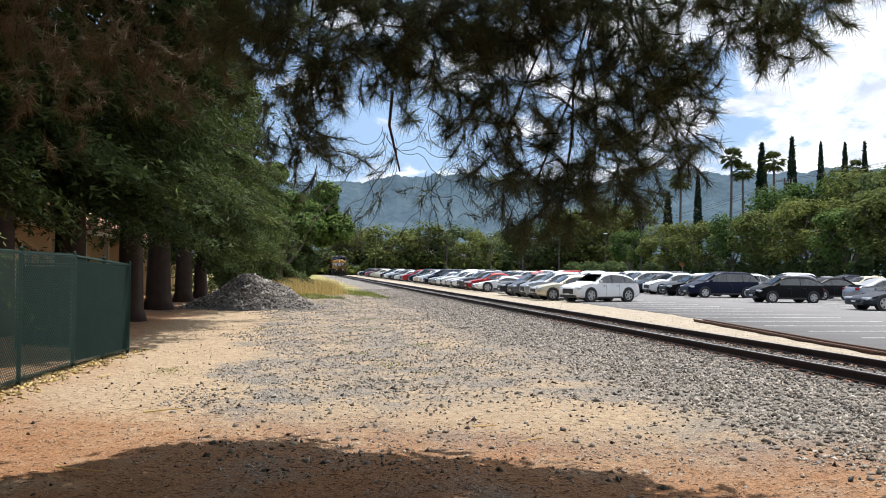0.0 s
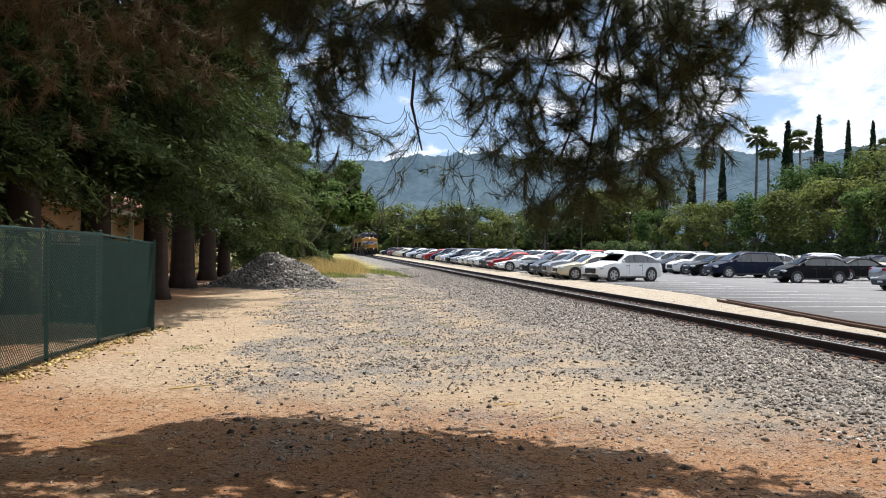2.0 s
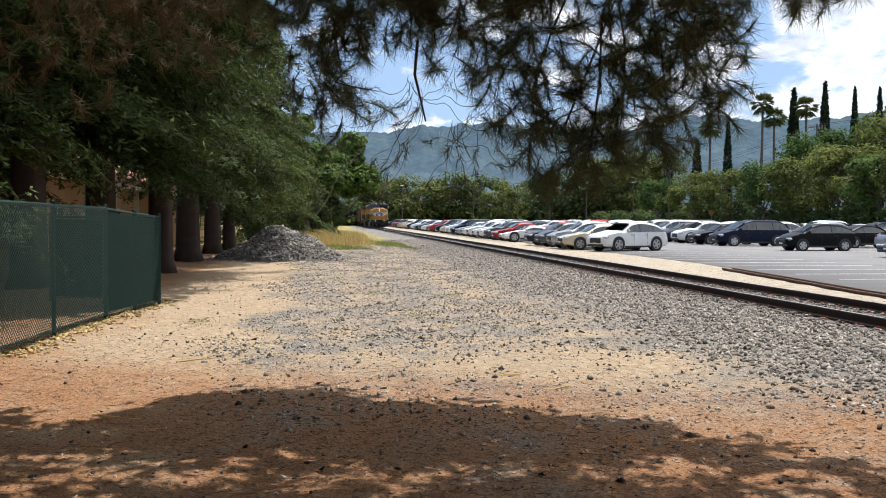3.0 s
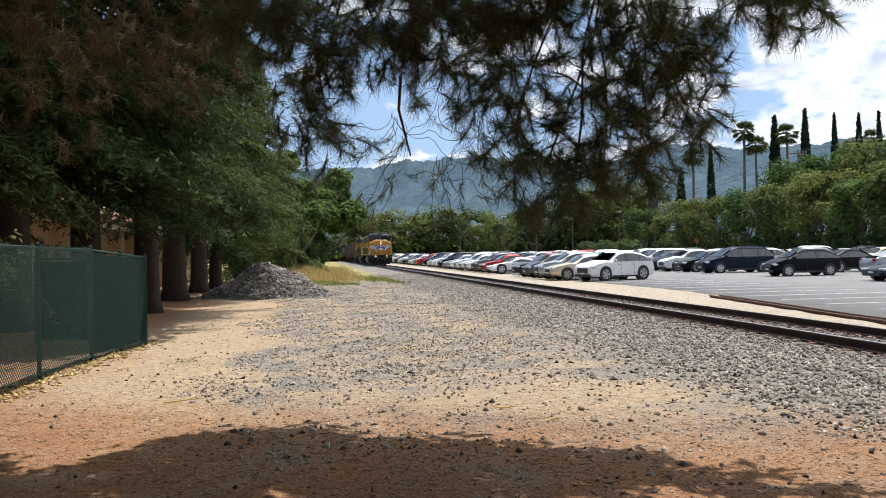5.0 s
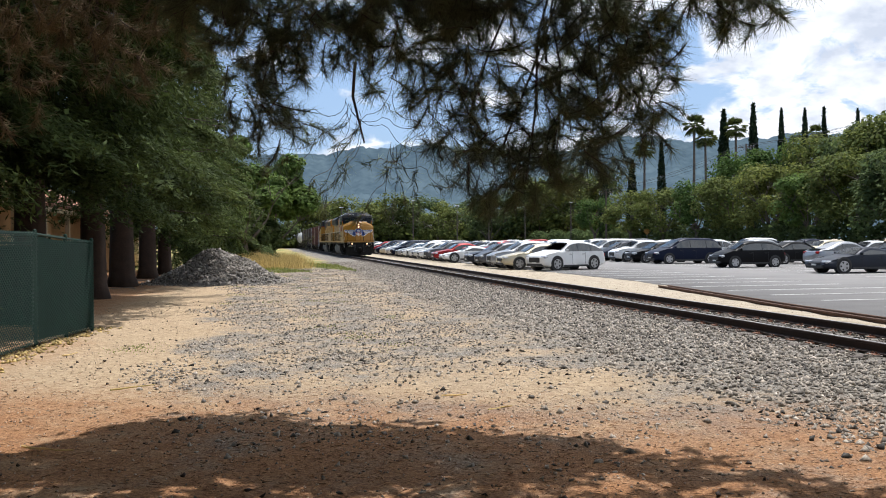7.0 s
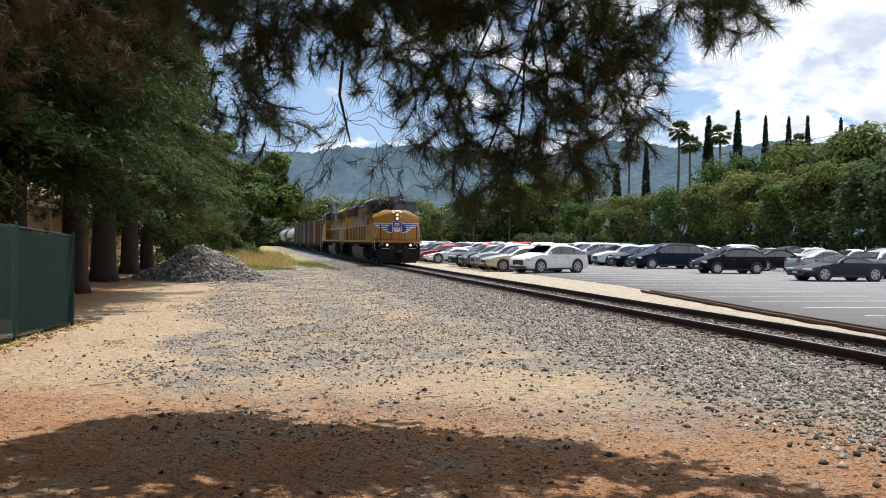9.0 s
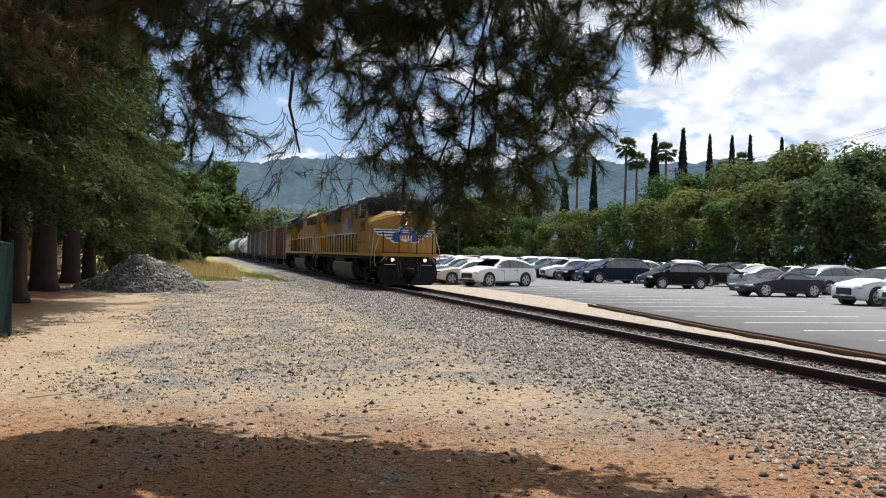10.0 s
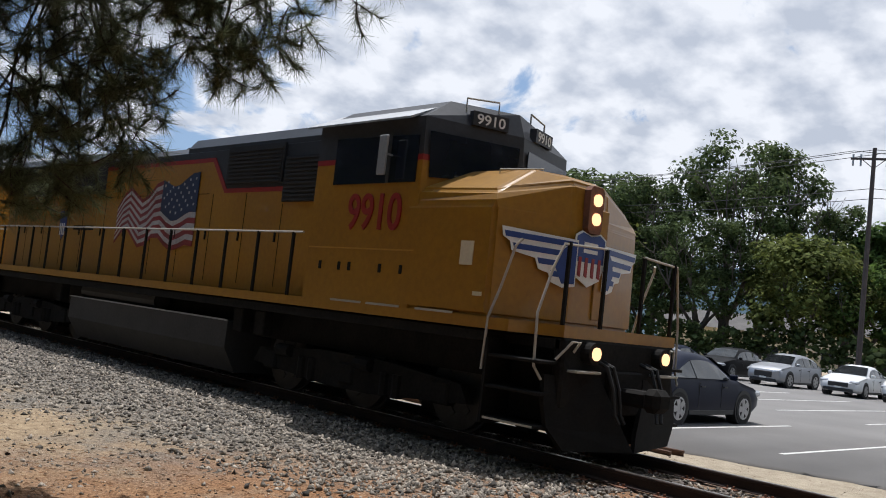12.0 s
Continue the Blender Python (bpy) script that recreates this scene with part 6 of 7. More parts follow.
def make_train():
    lead = locomotive("lead_locomotive", "yellow diesel locomotive with grey roof, painted flag and lit headlights", True)
    TRAIN.append((lead, 0.0, 0))
    second = locomotive("trailing_locomotive", "weathered yellow diesel locomotive coupled cab-end last", False)
    TRAIN.append((second, 41.0, 180))
    y = 42.2
    for lab, mat, L, tag in (("oxide-red boxcar with ribbed sides and rust streaks", M["boxcar_red"], 18.6, False), ("dark weathered boxcar covered in faded graffiti", M["boxcar_dark"], 18.6, True), ("brown weathered boxcar with graffiti along its side", M["boxcar_dark"], 18.6, True)):
        TRAIN.append((boxcar(lab, mat, L, tag), y, 0))
        y += L + 0.9
    for i in range(5):
        lab, mat = (("off-white tank car streaked with grime", M["tankcar"]), ("black tank car with a dusty barrel", M["tankcar_black"]))[i == 2]
        TRAIN.append((tank_car(lab, mat, 14.5), y, 0))
        y += 15.3
    for ob, off, turn in TRAIN:
        ob.matrix_basis = pose(TC, 206.2 + off, 0, 0, 0, turn)


make_train()


# ---------- parked cars ----------
PAINT = {}
DARK = ("black", "navy", "slate")
for nm, c, met in (("white", (0.74, 0.74, 0.73), 0.0), ("silver", (0.36, 0.37, 0.39), 0.5), ("grey", (0.10, 0.105, 0.115), 0.3), ("black", (0.006, 0.006, 0.007), 0.0), ("navy", (0.008, 0.012, 0.03), 0.0), ("red", (0.32, 0.02, 0.02), 0.2), ("beige", (0.55, 0.49, 0.36), 0.4), ("blue", (0.24, 0.33, 0.48), 0.5), ("slate", (0.03, 0.034, 0.044), 0.2), ("steel", (0.26, 0.285, 0.33), 0.4), ("pearl", (0.64, 0.63, 0.58), 0.2)):
    PAINT[nm] = material("car_paint_" + nm, c, tuple(v * 0.9 for v in c), rough=0.35, metal=met, scale=1, fine=3, coat=0.0 if nm in DARK else 0.06, spec=0.1 if nm in DARK else 0.2)
M["car_glass"] = material("car_glass", (0.02, 0.025, 0.027), (0.03, 0.035, 0.037), rough=0.03, spec=1.0, scale=1, fine=2)
M["tyre"] = material("tyre_rubber", (0.018, 0.018, 0.018), (0.028, 0.027, 0.026), rough=0.9, scale=6, fine=40)
M["rim"] = material("alloy_rim", (0.5, 0.5, 0.51), (0.38, 0.38, 0.39), rough=0.35, metal=0.9)
M["trim_black"] = material("black_plastic_trim", (0.02, 0.02, 0.02), (0.03, 0.03, 0.03), rough=0.6)
M["head_lens"] = material("clear_lamp_lens", (0.6, 0.62, 0.64), (0.45, 0.47, 0.5), rough=0.12, metal=0.3)
M["tail_lens"] = material("red_lamp_lens", (0.35, 0.015, 0.012), (0.28, 0.01, 0.01), rough=0.15)

# length, width, wheel radius, front and rear axle, belt line, then the side outline's roof points
SHAPES = {
    "sedan": (4.7, 1.80, 0.33, 0.95, 3.70, 0.93, [(0.05, 0.62), (0.25, 0.78), (1.25, 0.95), (2.05, 1.40), (2.45, 1.46), (3.05, 1.44), (3.95, 1.06), (4.6, 1.0), (4.68, 0.7)]),
    "suv": (4.55, 1.85, 0.37, 0.88, 3.58, 1.03, [(0.02, 0.70), (0.18, 0.90), (1.15, 1.07), (1.95, 1.53), (2.45, 1.62), (3.15, 1.60), (3.95, 1.42), (4.42, 1.06), (4.53, 0.7)]),
    "hatch": (4.1, 1.72, 0.31, 0.85, 3.35, 0.98, [(0.03, 0.62), (0.2, 0.82), (0.85, 1.02), (1.6, 1.46), (2.1, 1.53), (3.2, 1.50), (3.8, 1.28), (4.05, 0.98), (4.08, 0.65)]),
    "van": (5.0, 1.95, 0.34, 0.98, 4.0, 1.05, [(0.03, 0.68), (0.25, 0.88), (1.0, 1.06), (1.9, 1.62), (2.4, 1.74), (4.3, 1.70), (4.75, 1.5), (4.95, 1.08), (4.98, 0.68)]),
    "sports": (4.5, 1.88, 0.35, 0.95, 3.66, 0.86, [(0.04, 0.5), (0.3, 0.64), (1.5, 0.86), (2.2, 1.20), (2.55, 1.24), (3.0, 1.20), (3.9, 0.95), (4.45, 0.92), (4.48, 0.6)]),
}


def outline(roof, x):
    """Height of the side outline at x, its corners rounded off."""
    px, pz = [p[0] for p in roof], [p[1] for p in roof]
    return sum(np.interp(np.asarray(x) + o, px, pz) for o in (-0.2, -0.13, -0.06, 0, 0.06, 0.13, 0.2)) / 7


def car_model(kind, label, paint, detail=True):
    """Front towards -x; body drawn as rounded cross-bars along the outline."""
    L, W, R, fa, ra, belt, roof = SHAPES[kind]
    root = thing("parked_car", label, "car", group="cars in the parking lot")
    xs = np.linspace(0.02, L - 0.02, 44 if detail else 24)
    top = outline(roof, xs)
    bm = NB()
    rings = []
    for x, t in zip(xs, top):
        end = min(x, L - x)
        w = W / 2 * (1 - 0.16 * max(0, 1 - end / 0.55) ** 2)
        lo = 0.20 + 0.12 * max(0, 1 - end / 0.6)
        sh = min(t - 0.03, belt)
        g = max(0.0, min(1.0, (t - belt) / 0.5))
        rw = w - 0.06 - 0.22 * g
        ring = [(w - 0.08, lo), (w - 0.01, lo + 0.1), (w, 0.55), (w - 0.02, sh - 0.08), (w - 0.05, sh), (rw + 0.02, max(sh + 0.005, t - 0.10)), (rw - 0.08, t - 0.02), (rw * 0.5, t + 0.012)]
        ring += [(-a, b) for a, b in ring[::-1]]
        rings.append([(x - L / 2, a, b) for a, b in ring])
    loft(bm, rings)
    body = part("body", bm, paint, root, smooth=True)
    # glass, set just proud of the body
    cab = [p for p in roof if p[1] > belt + 0.08]
    a, b = roof[2], roof[3]
    z = lambda p, u, q: (p[0] + (q[0] - p[0]) * u, p[1] + (q[1] - p[1]) * u)
    bm = NB()
    p0, p1 = z(a, 0.1, b), z(a, 0.95, b)
    w0, w1 = W / 2 - 0.14, W / 2 - 0.30
    q = [(p0[0] - L / 2 - 0.01, w0, p0[1] + 0.012), (p1[0] - L / 2 - 0.01, w1, p1[1] + 0.012), (p1[0] - L / 2 - 0.015, 0, p1[1] + 0.03), (p0[0] - L / 2 - 0.03, 0, p0[1] + 0.03)]
    vs = [bm.verts.new(v) for v in q]
    bm.faces.new(vs)
    vs2 = [bm.verts.new((x, -y, zz)) for x, y, zz in q]
    bm.faces.new(vs2[::-1])
    bmesh.ops.solidify(bm, geom=bm.faces[:], thickness=0.006)
    part("windscreen", bm, M["car_glass"], root)
    c, d = cab[-1], roof[roof.index(cab[-1]) + 1]
    p0, p1 = z(c, 0.1, d), z(c, 0.85 if kind in ("suv", "van", "hatch") else 0.9, d)
    bm = NB()
    q = [(p0[0] - L / 2 + 0.02, W / 2 - 0.32, p0[1] + 0.012), (p1[0] - L / 2 + 0.02, W / 2 - 0.24, p1[1] + 0.012), (p1[0] - L / 2 + 0.02, -W / 2 + 0.24, p1[1] + 0.012), (p0[0] - L / 2 + 0.02, -W / 2 + 0.32, p0[1] + 0.012)]
    bm.faces.new([bm.verts.new(v) for v in q])
    bmesh.ops.solidify(bm, geom=bm.faces[:], thickness=0.006)
    part("rear_window", bm, M["car_glass"], root)
    # side windows, split by pillars
    x0, x1 = z(a, 0.45, b)[0], z(c, 0.75, d)[0]
    n = {"sports": 1, "sedan": 2, "hatch": 2, "suv": 3, "van": 3}[kind]
    for s in (-1, 1):
        for k in range(n):
            u0, u1 = x0 + (x1 - x0) * k / n + 0.018, x0 + (x1 - x0) * (k + 1) / n - 0.018
            bm = NB()
            rows = []
            for x in np.linspace(u0, u1, 5):
                t = float(outline(roof, x))
                g = max(0.0, min(1.0, (t - belt) / 0.5))
                rw, sh = W / 2 - 0.04 - 0.22 * g, W / 2 - 0.05
                zt = max(belt + 0.05, t - 0.13)
                ft = min(1.0, (zt - belt) / max(0.05, t - 0.10 - belt))
                lo_p, hi_p = (sh, belt + 0.02), (sh + (rw - sh) * ft, zt)
                rows.append([(x - L / 2, s * (w + o), zz) for o in (0.016, -0.03) for w, zz in (lo_p, hi_p)])
            for a_, b_ in zip(rows, rows[1:]):
                v8 = [bm.verts.new(p) for p in a_ + b_]
                for q4 in ((0, 1, 5, 4), (2, 6, 7, 3), (1, 3, 7, 5), (0, 4, 6, 2)):
                    bm.faces.new([v8[i] for i in q4])
            for e_ in (rows[0], rows[-1]):
                v4 = [bm.verts.new(p) for p in e_]
                bm.faces.new((v4[0], v4[1], v4[3], v4[2]))
            bmesh.ops.remove_doubles(bm, verts=bm.verts[:], dist=0.0005)
            bmesh.ops.recalc_face_normals(bm, faces=bm.faces[:])
            part("side_window", bm, M["car_glass"], root)
            if k and detail:
                xx = x0 + (x1 - x0) * k / n
                t = float(outline(roof, xx))
                g = max(0.0, min(1.0, (t - belt) / 0.5))
                bm = NB()
                pipe(bm, [(xx - L / 2, s * (W / 2 - 0.045), belt + 0.02), (xx - L / 2, s * (W / 2 - 0.045 - 0.2 * g), t - 0.13)], 0.024, 4)
                part("pillar", bm, M["trim_black"], root)
    # wheels, each on a black disc that stands for its shaded wheel well
    for x in (fa, ra):
        for s in (-1, 1):
            bm = NB()
            tube(bm, (x - L / 2, s * (W / 2 - 0.24), R + 0.02), (x - L / 2, s * (W / 2 + 0.004), R + 0.02), R + 0.06, n=20)
            if detail:
                part("wheel_well_shade", bm, M["trim_black"], body)
            else:
                bm.free()
            bm = NB()
            tube(bm, (x - L / 2, s * (W / 2 - 0.2), R), (x - L / 2, s * (W / 2 + 0.014), R), R, n=20)
            wh = part("wheel", bm, M["tyre"], root)
            bm = NB()
            tube(bm, (x - L / 2, s * (W / 2 - 0.05), R), (x - L / 2, s * (W / 2 + 0.018), R), R * (0.30 if detail else 0.68), n=10)
            for k in range(5 if detail else 0):
                a5 = k * 1.2566
                dx, dz = math.cos(a5), math.sin(a5)
                pr = [(x - L / 2 + dx * r_ + e * dz * 0.055, R + dz * r_ - e * dx * 0.055) for r_, e in ((0.05, 1), (R * 0.66, 1.2), (R * 0.66, -1.2), (0.05, -1))]
                prism(bm, pr, "y", s * (W / 2 + 0.016), s * (W / 2 + 0.024))
            for k in range(14 if detail else 0):
                a5, a6 = k * 0.4488, (k + 1) * 0.4488
                pr = [(x - L / 2 + r_ * math.cos(t_), R + r_ * math.sin(t_)) for r_, t_ in ((R * 0.62, a5), (R * 0.72, a5), (R * 0.72, a6), (R * 0.62, a6))]
                prism(bm, pr, "y", s * (W / 2 + 0.012), s * (W / 2 + 0.02))
            part("rim", bm, M["rim"], wh)
    if detail:
        for s in (-1, 1):
            bm = NB()
            box(bm, 0.03 - L / 2, 0.5 - L / 2, s * (W / 2 - 0.25) - 0.19, s * (W / 2 - 0.25) + 0.19, roof[0][1] - 0.03, roof[0][1] + 0.12, 0.05)
            part("headlight", bm, M["head_lens"], body)
            bm = NB()
            box(bm, L / 2 - 0.22, L / 2 - 0.02, s * (W / 2 - 0.26) - 0.14, s * (W / 2 - 0.26) + 0.14, roof[-1][1] + 0.02, roof[-1][1] + 0.2, 0.03)
            part("tail_light", bm, M["tail_lens"], body)
            bm = NB()
            mx = z(a, 0.4, b)[0] - L / 2
            box(bm, mx, mx + 0.1, s * (W / 2 + 0.06) - 0.09, s * (W / 2 + 0.06) + 0.09, belt + 0.02, belt + 0.15, 0.03)
            part("mirror", bm, paint, body)
            bm = NB()
            box(bm, fa + R + 0.1 - L / 2, ra - R - 0.1 - L / 2, s * (W / 2 - 0.02) - 0.02, s * (W / 2 - 0.02) + 0.02, 0.2, 0.3, 0.01)
            part("side_skirt", bm, M["trim_black"], body)
            bm = NB()
            for k in range(2):
                xx = 1.75 + k * 0.95 - L / 2
                box(bm, xx, xx + 0.16, s * (W / 2 + 0.002) - 0.012, s * (W / 2 + 0.002) + 0.012, belt - 0.16, belt - 0.13)
                box(bm, xx + 0.22, xx + 0.228, s * (W / 2 - 0.004) - 0.006, s * (W / 2 - 0.004) + 0.006, 0.36, belt - 0.06)
            part("door_handle", bm, M["trim_black"], body)
        bm = NB()
        box(bm, -0.025 - L / 2, 0.08 - L / 2, -0.44, 0.44, 0.44, roof[0][1] + 0.02, 0.02)
        box(bm, -0.02 - L / 2, 0.1 - L / 2, -0.66, 0.66, 0.25, 0.38, 0.02)
        part("grille", bm, M["trim_black"], body)
        bm = NB()
        box(bm, -0.04 - L / 2, 0.02 - L / 2, -0.16, 0.16, 0.38, 0.46)
        part("plate", bm, M["white_paint"], body)
    return root


def make_cars():
    models = {}
    words = {"sedan": "sedan", "suv": "sport utility car", "hatch": "hatchback", "van": "minivan", "sports": "low sports coupe"}

    def put(kind, paint, x, y, turn=0.0, detail=True):
        label = "parked %s %s on the sunlit asphalt" % ({"pearl": "cream-white", "slate": "dark slate metallic", "steel": "blue-grey metallic", "navy": "dark navy"}.get(paint, paint), words[kind])
        key = (kind, detail)
        m = pose(x, y, 0.03, 0, 0, turn)
        if key not in models:
            models[key] = car_model(kind, label, PAINT[paint], detail)
            models[key].matrix_basis = m
            t = models[key]
        else:
            t = copy_thing(models[key], m)
            t["label"] = label
        for o in t.children_recursive:
            if o.name.split(".")[0] in ("body", "mirror"):
                o.material_slots[0].link = "OBJECT"
                o.material_slots[0].material = PAINT[paint]
    # row that faces the track
    first = [("suv", "white"), ("sedan", "beige"), ("suv", "silver"), ("hatch", "grey"), ("sedan", "slate"), None, None, ("sports", "white"), ("sedan", "red"), ("suv", "grey"), ("sedan", "white"), ("sedan", "pearl"), ("suv", "white"), ("sedan", "white"), ("sedan", "silver"), ("van", "navy")]
    first_y = [48.0, 50.6, 53.0, 56.2, 59.3, 0, 0, 68.3, 71.6, 75.0, 78.5, 81.5, 84.5, 88.0, 92.0, 96.0]
    for c, y in zip(first, first_y):
        if c:
            L = SHAPES[c[0]][0]
            put(c[0], c[1], 13.5 + L / 2 + (0.9 if y < 49 else 0), y, 22 if y < 49 else random.uniform(-2, 2))
    kinds = ["sedan", "suv", "hatch", "sedan", "suv", "van", "sedan"]
    cols = ["white", "silver", "white", "grey", "black", "silver", "navy", "pearl", "slate", "white", "red", "beige"]
    rnd = random.Random(9)
    y = 99.0
    while y < 215:
        put(rnd.choice(kinds), rnd.choice(cols), 16.2 + rnd.uniform(-0.4, 0.4), y, rnd.uniform(-2, 2), False)
        y += 2.75 if rnd.random() < 0.9 else 5.5
    # second row, fronts towards the aisle
    second = [("sedan", "white", 20.7), ("sedan", "blue", 23.7), ("van", "steel", 26.2), ("hatch", "pearl", 28.4), ("suv", "white", 31.0), ("sports", "slate", 38.4), ("hatch", "black", 48.0), ("van", "navy", 57.0), ("sedan", "black", 60.6), ("suv", "white", 63.8), ("sedan", "silver", 17.6)]
    for k, c, y in second:
        put(k, c, 25.8 + SHAPES[k][0] / 2, y, rnd.uniform(-1.5, 1.5))
    y = 67.0
    while y < 200:
        put(rnd.choice(kinds), rnd.choice(cols), 28.2 + rnd.uniform(-0.4, 0.4), y, rnd.uniform(-2, 2), False)
        y += 2.75 if rnd.random() < 0.85 else 5.5
    # third row, back to back with the second
    third = [("suv", "silver", 41.5), ("sedan", "silver", 47.8), ("sedan", "black", 53.0), ("suv", "silver", 56.6), ("suv", "grey", 37.0), ("sedan", "white", 34.0)]
    for k, c, y in third:
        put(k, c, 34.2, y, 180 + rnd.uniform(-1.5, 1.5))
    y = 60.5
    while y < 200:
        if rnd.random() < 0.85:
            put(rnd.choice(kinds), rnd.choice(cols), 34.4, y, 180, False)
        y += 2.75
    # fourth row towards the hedge
    for k, c, y in (("suv", "silver", 19.6), ("sedan", "white", 16.2), ("hatch", "white", 13.6), ("suv", "black", 22.6), ("sedan", "navy", 26.0), ("sedan", "silver", 52.0), ("suv", "black", 55.0), ("sedan", "white", 58.0)):
        put(k, c, 43.5, y, rnd.uniform(-2, 2), y < 30)
    y = 64.0
    while y < 190:
        if rnd.random() < 0.75:
            put(rnd.choice(kinds), rnd.choice(cols), 44, y, 0, False)
        y += 2.75
    # the dark saloon in the near stalls, tail towards the track
    put("sedan", "navy", 17.6, 10.35, 180)
    put("suv", "slate", 17.6, 2.9, 180)


make_cars()


# ---------- fence, building, poles ----------
def make_fence():
    a, b = Vector((-4.45, 6.6, 0)), Vector((-3.72, 15.9, 0))
    c = Vector((-3.28, 18.4, 0))
    root = thing("chain_link_fence", "green vinyl chain-link fence with a dark screened end bay", "fence")

    def run(p, q, height, first, drop=0.0, screen=True):
        d = (q - p)
        L = d.length
        u = d.normalized()
        n = max(2, round(L / 2.35))
        high = height
        for k in range(0 if first else 1, n + 1):
            o = p + u * (L * k / n)
            height = high - drop * k / n
            bm = NB()
            tube(bm, o - Vector((0, 0, 0.1)), o + Vector((0, 0, height + 0.02)), 0.032, n=8)
            post = part("post", bm, M["fence"], root)
            bm = NB()
            bmesh.ops.create_uvsphere(bm, u_segments=8, v_segments=5, radius=0.034, matrix=Matrix.Translation(o + Vector((0, 0, height + 0.03))))
            part("cap", bm, M["fence"], post)
        height = high - drop
        bm = NB()
        tube(bm, p + Vector((0, 0, high - 0.02)), q + Vector((0, 0, high - drop - 0.02)), 0.024, n=8)
        part("top_rail", bm, M["fence"], root, "sunlit green top rail")
        bm = NB()
        tube(bm, p + Vector((0, 0, 0.08)), q + Vector((0, 0, 0.08)), 0.006, n=4)
        part("tension_wire", bm, M["fence"], root)
        nrm = Vector((u.y, -u.x, 0))
        # woven wire: two crossed sets of thin slanting strands
        V, F = [], []
        pitch = 0.072
        r = 0.0052
        k = -int(height / pitch)
        while k * pitch < L:
            for s in (1, -1):
                x0, x1 = k * pitch, k * pitch + height
                z0, z1 = (0.06, height + 0.02) if s > 0 else (height + 0.02, 0.06)
                t0, t1 = max(0, -x0 / (x1 - x0)), min(1, (L - x0) / (x1 - x0))
                if t1 <= t0:
                    continue
                A = p + u * (x0 + (x1 - x0) * t0) + Vector((0, 0, z0 + (z1 - z0) * t0)) + nrm * (0.036 + s * 0.004)
                B = p + u * (x0 + (x1 - x0) * t1) + Vector((0, 0, z0 + (z1 - z0) * t1)) + nrm * (0.036 + s * 0.004)
                e = (B - A).normalized().cross(nrm) * r
                w = len(V)
                V += [A - e, A + e, A + nrm * r * 1.5, B - e, B + e, B + nrm * r * 1.5]
                F += [(w, w + 3, w + 5, w + 2), (w + 1, w + 2, w + 5, w + 4), (w, w + 1, w + 4, w + 3)]
            k += 1
        m = from_arrays("wire_mesh", [tuple(v) for v in V], F, M["fence"], root)
        m["kind"] = "stuff"
        if screen:
            bm = NB()
            w = nrm * 0.02
            loft(bm, [[tuple(e + w * k + Vector((0, 0, z))) for k, z in ((1, 0.1), (1.25, 0.1), (1.25, h), (1, h))] for e, h in ((p + u * 0.05, high - 0.06), (p.lerp(q, 0.5), high - drop / 2 - 0.09), (q - u * 0.05, high - drop - 0.06))])
            part("privacy_screen", bm, M["fence_slat"], root, "dark green woven privacy screen")

    run(a, b, 1.99, True, 0.10, False)
    run(b, c, 1.89, False, 0.14)
    # end return running back under the trees
    d = Vector((-5.6, 19.3, 0))
    run(c, d, 1.75, False)


def make_building():
    """Long low stucco building seen between the trunks."""
    root = thing("stucco_building", "long low tan stucco building with a clay tile roof", "building")
    bm = NB()
    box(bm, -21, -9.4, 30, 76, -0.1, 3.2)
    part("wall", bm, M["stucco"], root)
    bm = NB()
    prism(bm, [(-22, 3.12), (-8.7, 3.12), (-8.7, 3.26), (-15.2, 5.6), (-22, 3.26)], "y", 29.2, 76.8)
    roof = part("roof", bm, M["tile"], root, "clay tile roof")
    bm = NB()
    y = 29.3
    while y < 76.6:
        tube(bm, (-8.66, y, 3.29), (-11.5, y, 4.32), 0.085, n=6)
        y += 0.24
    part("roof_tiles", bm, M["tile"], roof)["kind"] = "stuff"
    bm = NB()
    box(bm, -8.72, -8.62, 29.2, 76.8, 3.02, 3.2)
    part("fascia", bm, M["cream"], root, "pale eave board")
    for k, y in enumerate((33, 37.5, 42, 46.2, 50.5, 55, 60, 65, 70)):
        if k % 3 == 1:
            bm = NB()
            box(bm, -9.42, -9.33, y - 0.5, y + 0.5, 0, 2.1, 0.01)
            part("door", bm, M["cream"], root, "pale door")
        else:
            bm = NB()
            box(bm, -9.42, -9.34, y - 0.75, y + 0.75, 0.85, 2.15, 0.01)
            w = part("window", bm, M["cream"], root, "pale window frame")
            for s in (-1, 1):
                bm = NB()
                box(bm, -9.36, -9.325, y + s * 0.36 - 0.31, y + s * 0.36 + 0.31, 0.93, 2.07)
                part("pane", bm, M["dark_glass"], w)
        bm = NB()
        box(bm, -8.95, -8.75, y + 1.8, y + 2.0, 0, 3.05, 0.01)
        part("porch_post", bm, M["cream"], root)
    # darker wing behind the fence
    wing = thing("shed", "brown timber shed behind the fence", "shed")
    bm = NB()
    box(bm, -16, -10.6, 20, 28, -0.1, 2.9)
    part("wall", bm, M["stucco"], wing)
    for k in range(18):
        bm = NB()
        box(bm, -10.6, -10.56, 20.1 + k * 0.44, 20.48 + k * 0.44, 0, 2.85, 0.008)
        part("board", bm, M["wood_pole"], wing)
    bm = NB()
    prism(bm, [(-16.5, 2.9), (-10.0, 2.9), (-10.0, 3.0), (-13.2, 4.2), (-16.5, 3.0)], "y", 19.5, 28.5)
    part("roof", bm, M["tile"], wing)


def polar(az, d):
    return d * math.sin(radians(az)), d * math.cos(radians(az))


